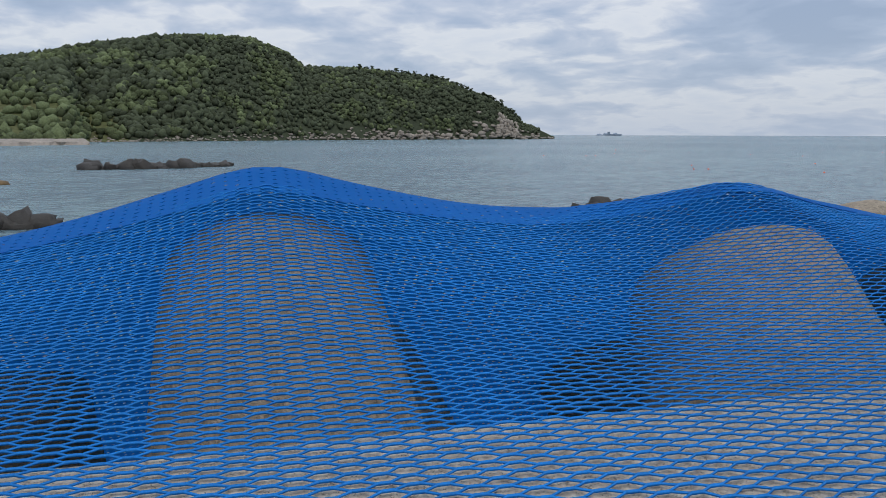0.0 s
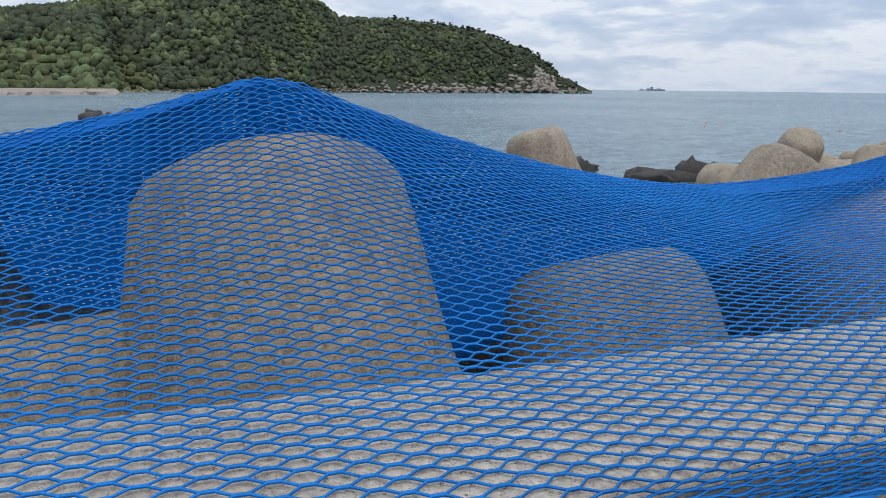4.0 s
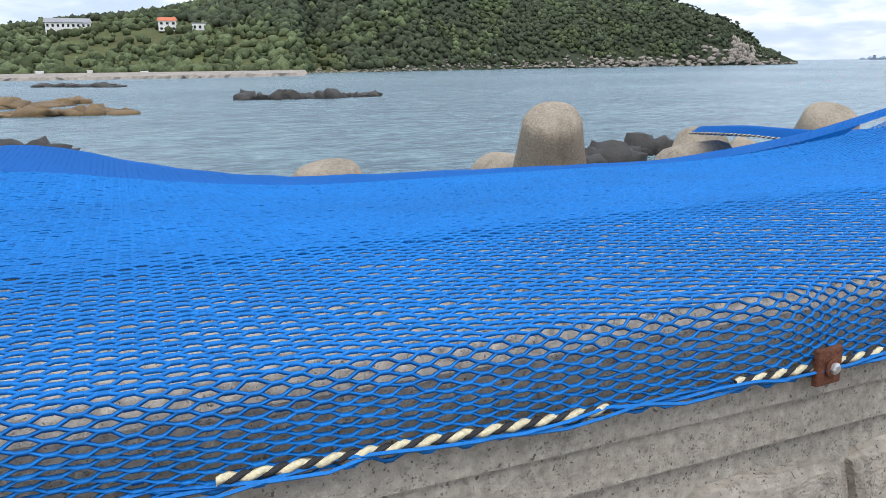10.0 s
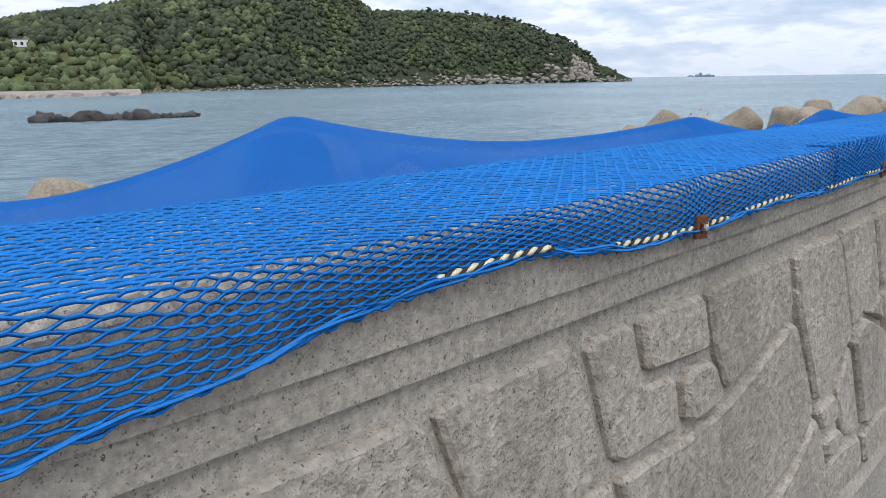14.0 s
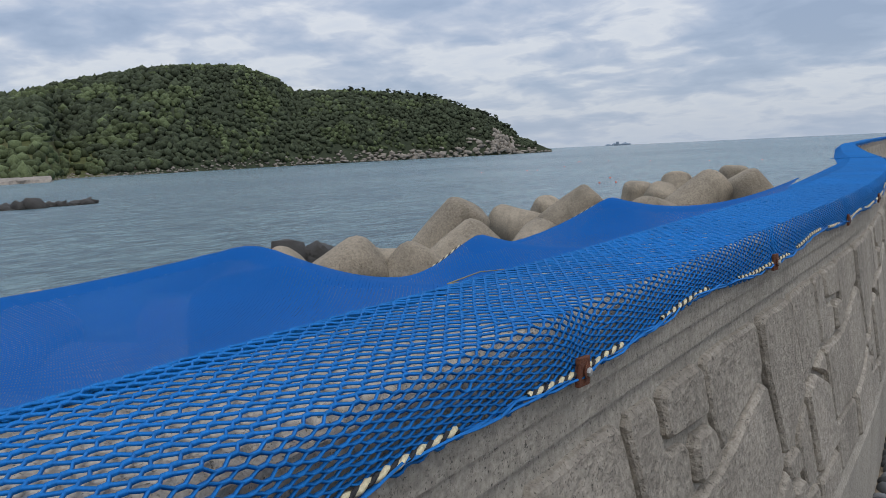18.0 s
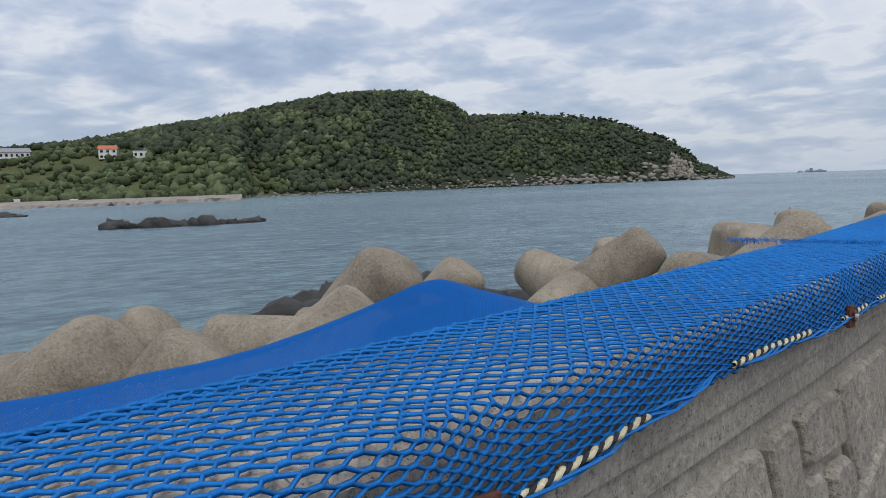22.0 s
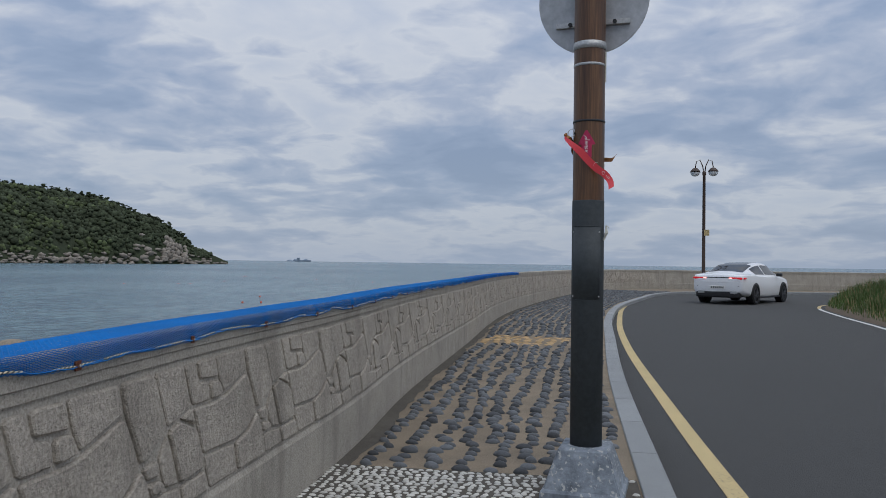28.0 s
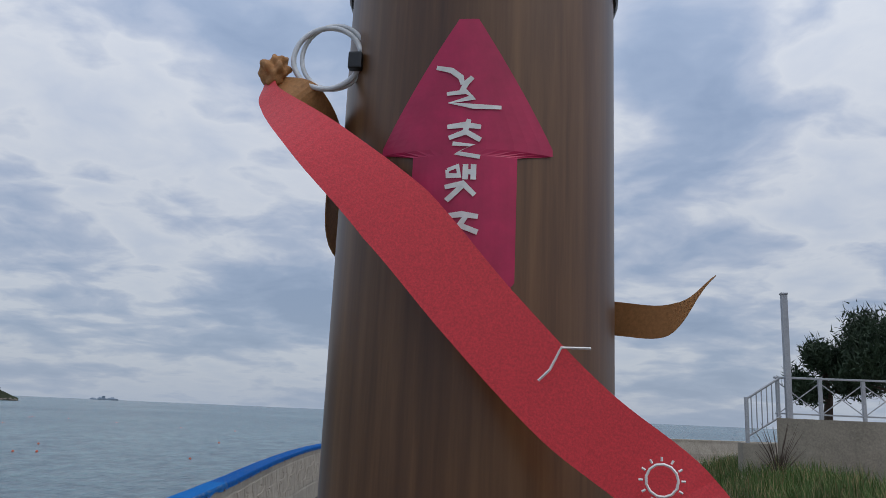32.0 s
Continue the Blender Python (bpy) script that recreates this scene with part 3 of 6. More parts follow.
def net_surface(su, f):
    """Points of the net by wall length and by the run from the wall's front edge (f below 0: hanging down the face)."""
    dd = np.concatenate([np.linspace(0, 0.3, 31), np.linspace(0.3, 5.6, 240)[1:]])
    zz = drape(su[:, None], dd[None, :])
    ql = np.concatenate([np.zeros((len(su), 1)), np.cumsum(np.hypot(np.diff(dd)[None], np.diff(zz, axis=1)), 1)], 1)
    drop = edge_drop(su)
    D, Z = np.zeros(f.shape), np.zeros(f.shape)
    for i in range(len(su)):
        lip = drop[i] + 0.012
        g, fold = f[i], 0 * f[i]
        for pin, reach in CREASE:
            run = (pin - su[i]) / reach
            if -0.05 < run < 1:
                mid = 0.022 + 0.03 * max(run, 0)
                pull = 0.45 * min(1, (run + 0.05) * 6) * min(1, (1 - run) * 2.5)
                near_fold = np.exp(-((f[i] - mid + 0.05) / 0.042) ** 2)
                g = g - pull * (f[i] - mid + 0.05) * near_fold
                fold = fold + pull * near_fold
        D[i], Z[i] = np.interp(g, ql[i], dd), np.interp(g, ql[i], zz[i])
        Z[i] += np.minimum(g, 0) + 0.016 * fold
        D[i] = np.where(g < 0, -0.010 - 0.014 * fold + 0.008 * np.clip(1 + g / 0.02, 0, 1) - 0.18 * max(lip - 0.066, 0) * np.clip(-g / 0.06, 0, 1), D[i])
    return D, Z


def columns(s0, s1, pitch):
    """Wall lengths of the half meshes, an even number of steps."""
    if not callable(pitch):
        n = int((s1 - s0) / pitch) * 2
        return s0 + np.arange(n + 1) * pitch / 2
    su = [s0]
    while su[-1] < s1 or len(su) % 2 == 0:
        su.append(su[-1] + float(pitch(su[-1])) / 2)
    return np.array(su)


def opened(s):
    """Mesh width along the wall: wide open at first, narrow on the coping, pulled open between the loose bolts."""
    return np.interp(s, [13.5, 20.5, 23.3, 26.5, 27.3, 28.5, 30.5, 31.3, 31.8], [0.050, 0.048, 0.0245, 0.0245, 0.028, 0.033, 0.037, 0.034, 0.0245])


def rowed(s):
    """Mesh height by wall length."""
    return np.interp(s, [13.5, 16.5, 21.0, 23.3, 27.5, 28.3, 29.6, 29.95, 30.6, 31.1, 33.0], [0.0175, 0.0250, 0.0215, 0.0118, 0.0118, 0.0110, 0.0130, 0.0200, 0.0200, 0.0150, 0.0165])


def net_grid(s0, s1, k0, k1, pitch, row):
    """Knots of the net: k counts half meshes from the border rope; the first ones hang bunched on the wall's face."""
    su = columns(s0, s1, pitch)
    k = np.arange(k0, k1 + 1)
    lip = edge_drop(su)[:, None] + 0.012
    low = face_rows(su)[:, None]
    f = np.where(k[None] < low, -lip * (1 - k[None] / low), (k[None] - low) * (row(su)[:, None] if callable(row) else row) / 2)
    D, Z = net_surface(su, f)
    q = f + lip
    # bunched or opened meshes: slow drift of the rows along the wall
    bend = 0.009 * (np.sin(su * 1.7)[:, None] * np.clip(q / 0.5, 0, 1.5) + np.sin(su * 5.1 + 1)[:, None] * 0.4)
    # gathered towards the pins along the border
    off = su - PINS[np.argmin(np.abs(su[:, None] - PINS[None]), 1)]
    big = np.min(np.abs(su[:, None] - HARD[None]), 1) < 0.24
    wide, high, pull = np.where(big, 0.24, 0.13)[:, None], np.where(big, 0.20, 0.07)[:, None], np.where(big, 0.72, 0.4)[:, None]
    ease = np.clip(1 - (off[:, None] / wide) ** 2, 0, 1) ** 2
    bend -= off[:, None] * pull * ease * np.exp(-((q - 0.03) / high) ** 2)
    return su[:, None] + bend, D, Z


def strands(S, D, Z, width, seed=3, jitter=0.0004, sides=(0, 1, 2)):
    """Ridged twine between neighbouring knots, alternately slanted, and the long knots, as one mesh."""
    pts = WALL.place(S, D, Z)
    rng = np.random.default_rng(seed)
    pts += rng.normal(0, jitter, pts.shape)
    nu, nq = pts.shape[0] - 1, pts.shape[1] - 1
    iu, iq = np.meshgrid(np.arange(nu), np.arange(nq), indexing="ij")
    even = (iu + iq) % 2 == 0
    A = np.concatenate([np.stack([iu[even], iq[even]], 1), np.stack([iu[~even] + 1, iq[~even]], 1)])
    B = np.concatenate([np.stack([iu[even] + 1, iq[even] + 1], 1), np.stack([iu[~even], iq[~even] + 1], 1)])
    along = np.gradient(pts, axis=0)
    n = np.cross(along, np.gradient(pts, axis=1))
    n /= np.linalg.norm(n, axis=-1, keepdims=True) + 1e-9
    n = np.where(n[..., 2:3] < -0.2, -n, n)
    way = np.sign(B[:, 0] - A[:, 0])[:, None]
    pa = pts[A[:, 0], A[:, 1]] + along[A[:, 0], A[:, 1]] * way * 0.20
    pb = pts[B[:, 0], B[:, 1]] - along[B[:, 0], B[:, 1]] * way * 0.20
    ku, kq = np.meshgrid(np.arange(nu + 1), np.arange(nq + 1), indexing="ij")
    ku, kq = ku[(ku + kq) % 2 == 0], kq[(ku + kq) % 2 == 0]
    kc, kg = pts[ku, kq], along[ku, kq]
    na = np.concatenate([n[A[:, 0], A[:, 1]], n[ku, kq]])
    count = len(pa)
    pa, pb = np.concatenate([pa, kc - kg * 0.24]), np.concatenate([pb, kc + kg * 0.24])
    r = np.concatenate([np.full(count, width / 2), np.full(len(kc), width * 0.68)])[:, None]
    t = pb - pa
    t /= np.linalg.norm(t, axis=1, keepdims=True) + 1e-9
    side = np.cross(t, na)
    side /= np.linalg.norm(side, axis=1, keepdims=True) + 1e-9
    up = np.cross(side, t)
    ring = [up * r, (-0.5 * up + 0.87 * side) * r, (-0.5 * up - 0.87 * side) * r]
    v = np.concatenate([pa + w for w in ring] + [pb + w for w in ring])
    m, i = len(pa), np.arange(len(pa))
    f = np.concatenate([np.stack([i + j * m, i + (j + 1) % 3 * m, i + (3 + (j + 1) % 3) * m, i + (3 + j) * m], 1) for j in sides])
    return v, f


def sheet_material():
    """Fine twine mesh seen from afar: open between the twines."""
    m = bpy.data.materials.new("blue_twine_sheet")
    m.use_nodes = True
    n = Nodes(m.node_tree)
    uv = n.add("ShaderNodeUVMap")
    uv.uv_map = "lay"
    sep = n.add("ShaderNodeSeparateXYZ")
    n.put(sep, i0=uv.outputs[0])
    masks = []
    for sign in (1, -1):
        w = n.math("FRACT", n.math("ADD", sep.outputs[0], n.math("MULTIPLY", sep.outputs[1], sign)))
        masks.append(n.math("LESS_THAN", n.math("ABSOLUTE", n.math("SUBTRACT", w, 0.5)), 0.375))
    solid = n.math("MAXIMUM", masks[0], masks[1])
    p = n.add("ShaderNodeBsdfPrincipled")
    pos = n.add("ShaderNodeNewGeometry").outputs["Position"]
    n.put(p, Base_Color=n.mix(n.noise(pos, 3.0, 4), (0.004, 0.100, 0.36), (0.006, 0.128, 0.46)), Roughness=0.75)
    p.inputs["Specular IOR Level"].default_value = 0.1
    glow = n.add("ShaderNodeBsdfTranslucent")
    n.put(glow, Color=(0.006, 0.150, 0.56, 1))
    both = n.add("ShaderNodeMixShader")
    n.put(both, i0=0.3, i1=p.outputs[0], i2=glow.outputs[0])
    tr = n.add("ShaderNodeBsdfTransparent")
    mx = n.add("ShaderNodeMixShader")
    n.put(mx, i0=solid, i1=tr.outputs[0], i2=both.outputs[0])
    out = n.add("ShaderNodeOutputMaterial")
    n.tree.links.new(mx.outputs[0], out.inputs["Surface"])
    return m


SHEET = sheet_material()


def net_sheet(name, s0, s1, f0, pitch, row, over, long=None):
    """The far part of the net, from the run f0 on to its seaward border, `over` metres past the crest."""
    su = np.arange(s0, s1 + 0.03, 0.06)
    dd = np.linspace(0, 5.6, 220)
    rd = np.interp(su, RIDGE_S, RIDGE_D)
    if long is None:
        zz = drape(su[:, None], dd[None])
        ql = np.concatenate([np.zeros((len(su), 1)), np.cumsum(np.hypot(np.diff(dd)[None], np.diff(zz, axis=1)), 1)], 1)
        reach = np.array([np.interp(rd[i] + over, dd, ql[i]) for i in range(len(su))])
    else:
        reach = np.full(len(su), f0 + long)
    n = 60
    f = f0 + (reach[:, None] - f0) * np.linspace(0, 1, n)[None]
    D, Z = net_surface(su, f)
    v = WALL.place(su[:, None] + 0 * D, D, Z)
    a, b = v.shape[:2]
    iu, iq = np.meshgrid(np.arange(a - 1), np.arange(b - 1), indexing="ij")
    base = (iu * b + iq).ravel()
    faces = np.stack([base, base + b, base + b + 1, base + 1], 1)
    me = mesh_data(name, v.reshape(-1, 3), faces, SHEET, True)
    flat = np.stack([(su[:, None] / pitch + 0 * f).ravel(), (f / row).ravel()], 1)
    layer = me.uv_layers.new(name="lay")
    layer.data.foreach_set("uv", flat[faces.ravel()].astype(np.float32).ravel())
    return me, v[:, -1]


def shifted(me_v, ob):
    return me_v - np.array(ob.matrix_basis.translation)


PITCH = 0.0240
S_NET0, S_NET1, S_NET2 = WALL.near(-5.17, -39.61), WALL.near(1.03, -9.83), WALL.near(-4.25, 16.0)
S_NEAR, S_MID = WALL.near(1.11, -28.12), WALL.near(-2.85, 7.0)


def net_thing(label, s0):
    return thing("safety_net", tuple(WALL.place(s0, 0.1, TOP)), label, "netting", "blue nets along the wall")


def twines(net, name, s0, s1, k0, k1, pitch, row, width, lift=0.0, sides=(0, 1, 2)):
    S, D, Z = net_grid(s0, s1, k0, k1, pitch, row)
    v, f = strands(S, D - 0.5 * lift, Z + lift * (1 - 0.3 * np.cos(S * 23) ** 2), width, sides=sides)
    tagged(part(name, mesh_data(name, shifted(v, net), f, NET), NET, net), kind="stuff")


def rear(net, s0, s1, f0, pitch, row, over=1.5, long=None):
    me, border = net_sheet("rear_mesh", s0, s1, f0, pitch, row, over, long)
    me.vertices.foreach_set("co", shifted(np.array([w.co[:] for w in me.vertices]), net).astype(np.float32).ravel())
    part("rear_mesh", me, SHEET, net)
    return border


net_o = net_thing("bright blue knotted netting hanging over wall and tetrapods", S_NET0)
net_a = net_thing("bright blue knotted netting draped over the wall and tetrapods", S_NEAR)
net_b = net_thing("bright blue knotted netting tied over the wall top", S_NET1)
S_EDGE, S_FAR, S_WIDE = S_NET0 + 1.2, WALL.near(2.20, -22.3), WALL.near(2.28, -18.9)
ROW_FAR = 0.0165
S_JOIN = columns(S_EDGE, S_NEAR, opened)[-1]
S_CUT = columns(S_JOIN, S_FAR, opened)[-1]
S_CUT2 = columns(S_CUT, S_WIDE, opened)[-1]
twines(net_o, "twine_mesh", S_EDGE, S_NEAR, 0, FACE + 138, opened, rowed, 0.0030)
rear(net_o, S_EDGE, S_JOIN, 1.17, 0.05, 0.023)
twines(net_a, "twine_mesh", S_JOIN, S_FAR, 0, FACE + 206, opened, rowed, 0.0027)
twines(net_a, "twine_mesh", S_CUT, S_WIDE, 0, FACE + 112, opened, rowed, 0.0030)
twines(net_a, "twine_mesh", S_CUT2, S_NET1, 0, FACE + 66, opened, rowed, 0.0030)
rear(net_a, S_JOIN, S_CUT, 1.17, PITCH, 0.0145)
SEA_BORDER = np.concatenate([rear(net_a, S_CUT, 30.92, 0.54, PITCH, ROW_FAR, 0.12), rear(net_a, 30.92, 32.6, 0.34, PITCH, ROW_FAR, 0.12), rear(net_a, 32.6, S_NET1 + 1.6, 0.54, PITCH, ROW_FAR, 0.12)])
twines(net_a, "twine_mesh", 28.25, 29.95, 0, FACE + 22, 0.0362, 0.0125, 0.0026, 0.013)
twines(net_a, "twine_mesh", 28.6, 30.15, 0, FACE + 5, 0.0343, 0.0125, 0.0034, 0.005)
twines(net_a, "twine_mesh", 28.9, 30.30, 1, FACE + 1, 0.0310, 0.0125, 0.0034, 0.009)
twines(net_a, "twine_mesh", 30.15, 31.05, 0, FACE - 6, 0.0310, 0.0125, 0.0034, 0.006)
twines(net_a, "twine_mesh", 33.2, 34.75, 2, FACE + 7, 0.0235, 0.0120, 0.0029, 0.006)
twines(net_b, "twine_mesh", S_NET1 - 0.05, S_MID, 0, FACE + 30, 0.0225, ROW_FAR, 0.0027, sides=(0, 2))
rear(net_b, S_MID, S_NET2, -0.06, PITCH, ROW_FAR, long=0.42)


def twisted(net, c, lay, r, off):
    """Two strands, cream and black, laid round the line c."""
    t = np.gradient(c, axis=0)
    run = np.concatenate([[0], np.cumsum(np.linalg.norm(np.diff(c, axis=0), axis=1))])
    t /= np.linalg.norm(t, axis=1, keepdims=True)
    a = np.cross(t, (0, 0, 1.0))
    a /= np.linalg.norm(a, axis=1, keepdims=True)
    b = np.cross(a, t)
    n, k = len(c), 6
    for phase, mat, nm, r in ((0.0, ROPE_PALE, "cream_strand", r), (math.pi, ROPE_DARK, "black_strand", r * 0.8)):
        turn = (2 * math.pi * run / lay + phase)[:, None]
        w = c + off * (np.cos(turn) * a + np.sin(turn) * b)
        ring = np.stack([w + r * (math.cos(q) * a + math.sin(q) * b) for q in np.arange(k) * 2 * math.pi / k], 1)
        i, j = np.meshgrid(np.arange(n - 1), np.arange(k), indexing="ij")
        p0, p1 = (i * k + j).ravel(), (i * k + (j + 1) % k).ravel()
        part(nm, mesh_data(nm, shifted(ring.reshape(-1, 3), net), np.stack([p0, p1, p1 + k, p0 + k], 1), mat, True), mat, net)


def rope_runs(net, s0, s1):
    """A twisted cream and black border rope that shows between stretches where the net wraps it."""
    rng = np.random.default_rng(11)
    s = s0
    while s < s1:
        run, hid = rng.uniform(0.12, 0.34), rng.uniform(0.05, 0.16)
        e = min(s + run, s1)
        ss = np.linspace(s, e, max(6, int((e - s) / 0.0034)))
        twisted(net, WALL.place(ss, -0.0115, TOP - edge_drop(ss)), 0.0195, 0.0025, 0.0013)
        s = e + hid


def sea_border(net, line):
    """Rope along the seaward border of the net."""
    run = np.concatenate([[0], np.cumsum(np.linalg.norm(np.diff(line, axis=0), axis=1))])
    at = np.arange(0, run[-1], 0.012)
    twisted(net, np.stack([np.interp(at, run, line[:, j]) for j in range(3)], 1) + (0, 0, 0.004), 0.07, 0.0045, 0.003)


sea_border(net_a, SEA_BORDER)
rope_runs(net_a, S_NEAR, WALL.near(2.03, -23.90))
rope_runs(net_a, WALL.near(2.26, -18.60), S_NET1)
rope_runs(net_b, S_NET1, WALL.near(-2.4, 4.6))


def hem(net, s0, s1):
    """Gathered blue twine along the border."""
    n = int((s1 - s0) / 0.03)
    ss = np.linspace(s0, s1, n)
    rng = np.random.default_rng(5)
    for k in range(3):
        z = TOP - edge_drop(ss) - 0.003 + 0.0025 * np.sin(ss * (31 + 9 * k) + k)
        c = WALL.place(ss, -0.013 - 0.004 * np.cos(ss * (27 + 7 * k)), z + rng.normal(0, 0.001, n))
        part("hem_twine", tube([tuple(q) for q in shifted(c, net)], 0.0014, 4), NET, net)


def gathered_fold(net, path, fan, count, seed):
    """Meshes pulled together into a bundle of twines that fans out along its run."""
    rng = np.random.default_rng(seed)
    k = np.array(path)
    u = np.linspace(0, 1, 40)
    at = np.linspace(0, 1, len(k))
    line = np.stack([np.interp(u, at, k[:, j]) for j in range(3)], 1)
    for j in range(3):
        line[1:-1, j] = (line[:-2, j] + line[1:-1, j] + line[2:, j]) / 3
    for i in range(count):
        q = i / (count - 1) - 0.5
        spread = 0.004 + fan * u ** 1.2
        wave = 0.0022 * np.sin(u * rng.uniform(30, 60) + rng.uniform(0, 6))
        hangs = np.clip(1 - (line[:, 1] + 0.012) / 0.03, 0, 1)
        c = WALL.place(line[:, 0] + q * spread * 0.4 + wave, line[:, 1] - (1 - hangs) * q * spread, line[:, 2] + rng.uniform(-0.002, 0.003) + hangs * q * spread + 0.4 * wave)
        part("gathered_twine", tube([tuple(w) for w in shifted(c, net)], [float(w) for w in rng.uniform(0.0011, 0.0016) * (1 - 0.8 * u ** 4)], 4), NET, net)


hem(net_a, S_NEAR, S_NET1)
gathered_fold(net_a, [(22.86, -0.014, 0.940), (22.94, 0.008, 0.968), (23.08, 0.057, 0.973), (23.31, 0.146, 0.971), (23.58, 0.245, 0.966)], 0.085, 14, 2)
gathered_fold(net_a, [(22.86, -0.014, 0.940), (22.83, -0.014, 0.952), (22.78, -0.008, 0.964), (22.70, 0.010, 0.968)], 0.050, 9, 3)
gathered_fold(net_a, [(30.05, -0.022, 0.937), (30.01, -0.022, 0.953), (29.95, -0.020, 0.966), (29.84, -0.018, 0.972)], 0.030, 11, 4)
gathered_fold(net_a, [(30.05, -0.022, 0.937), (30.08, -0.014, 0.957), (30.135, 0.027, 0.972), (30.214, 0.079, 0.973), (30.33, 0.158, 0.970)], 0.050, 11, 5)
gathered_fold(net_a, [(30.41, -0.024, 0.898), (30.35, -0.026, 0.902), (30.27, -0.026, 0.886), (30.20, -0.026, 0.871), (30.13, -0.026, 0.858)], 0.022, 9, 6)
gathered_fold(net_a, [(34.20, -0.020, 0.916), (34.14, -0.022, 0.922), (34.08, -0.022, 0.931), (34.01, -0.022, 0.942), (33.86, -0.020, 0.952)], 0.018, 10, 7)
gathered_fold(net_a, [(34.20, -0.020, 0.916), (34.23, -0.018, 0.934), (34.29, -0.014, 0.952), (34.42, 0.030, 0.968)], 0.030, 9, 8)
hem(net_o, S_NET0 + 1.2, S_NEAR)
hem(net_b, S_NET1, WALL.near(-3.6, 11.0))


def frayed_end(net, s):
    """Torn net end: loose blue fibres hanging off the wall top."""
    rng = np.random.default_rng(8)
    bm = bmesh.new()
    for k in range(900):
        q = rng.uniform(0, 1)
        d, z = (0.28 * (1 - q / 0.45), TOP + 0.008) if q < 0.45 else (-0.012, TOP + 0.004 - (q - 0.45) * 0.11)
        a = np.array(WALL.place(s + rng.normal(0, 0.012), d, z))
        way = np.array([rng.normal(0.1, 0.5), rng.normal(0.3, 0.5), rng.normal(-0.1 if q < 0.45 else -0.4, 0.25)]) * (0.011 if q < 0.45 else 0.017)
        pts = [a, a + way * 0.5 + (0, 0, 0.003), a + way + (0, 0, -0.004)]
        tube([tuple(x - np.array(net.matrix_basis.translation)) for x in pts], [0.0005, 0.0004, 0.0002], 3, bm, cap=False)
    tagged(part("frayed_fringe", bm, NET, net, "frayed torn blue fibres"), kind="stuff")


frayed_end(net_a, S_NET1 - 0.02)

# ------------------------------------------------------------------ fixing plates and bolts


def fixing_plate():
    p = new("fixing_plate")
    p.empty_display_size = 0.02
    tagged(p, "small rusted steel plate bolted to the coping", "bracket", "rusted plates along the coping")
    part("plate", box((0.026, 0.005, 0.028), (0, -0.014, 0), 0.0015), RUST, p)
    part("bolt_head", lathe([(0.0, 0.0), (0.0045, 0.0), (0.0045, 0.004), (0.003, 0.005), (0, 0.005)], 6, m=pose(0, -0.018, 0, 90)), STEEL, p, "worn steel bolt head")
    part("washer", lathe([(0, 0), (0.0070, 0), (0.0070, 0.0012), (0, 0.0012)], 16, m=pose(0, -0.0185, 0, 90)), RUST, p)
    return p


first = None
for s in PLATE_S + PLATE_S2[4:6] + PLATE_S2[8:]:
    m = WALL.stand(s, 0.0, TOP - 0.052) @ pose(0, 0, 0, 0, 0, random.uniform(-5, 5)) @ pose(0, 0, 0, 0, random.uniform(-8, 8), 0)
    if first is None:
        first = fixing_plate()
        first.matrix_basis = m
    else:
        copy_thing(first, m)
first = None
for s, drop in ((WALL.near(2.10, -23.50), 0.05), (29.3, 0.05), (HOOK_S[0], 0.026), (30.41, 0.066), (HOOK_S[1] + 0.10, 0.072), (HOOK_S[2], 0.026), (PLATE_S2[6], 0.05), (PLATE_S2[7], 0.05)):
    m = WALL.stand(s, 0.0, TOP - drop)
    if first is None:
        first = tagged(new("anchor_bolt"), "bare rusty steel bolt holding the net", "bolt", "anchor bolts along the coping")
        first.matrix_basis = m
        part("shank", lathe([(0, 0), (0.003, 0), (0.003, 0.038), (0, 0.038)], 10, m=pose(0, 0.01, 0, 90)), RUST, first)
        part("nut", lathe([(0, 0), (0.006, 0), (0.006, 0.006), (0, 0.006)], 6, m=pose(0, -0.022, 0, 90)), STEEL, first, "weathered grey nut")
    else:
        copy_thing(first, m)

# ------------------------------------------------------------------ tetrapods


def leg_mesh(seed):
    """One tapered leg, from the core outwards along z, with a worn rim."""
    rng = random.Random(seed)
    r = rng.uniform(0.95, 1.04)
    bm = lathe([(0.0, 0.0), (0.42 * r, 0.05), (0.385 * r, 0.40), (0.34 * r, 0.70), (0.30 * r, 0.96), (0.285 * r, 1.03), (0.255 * r, 1.08), (0.20 * r, 1.112), (0.10 * r, 1.122), (0.0, 1.125)], 26, None)
    for v in bm.verts:
        v.co += v.co.normalized() * 0.022 * noise.noise(v.co * 3.5 + Vector((seed * 7, 0, 0))) + Vector((0.010 * noise.noise(v.co * 11), 0, 0))
    return bm_data("leg", bm, TETRA, True)


LEG_MESHES = [leg_mesh(k) for k in range(5)]


LEGS = [Vector((0, 0, 1))] + [Vector((0.9428 * math.cos(a), 0.9428 * math.sin(a), -0.3333)) for a in (0, 2.0944, 4.1888)]


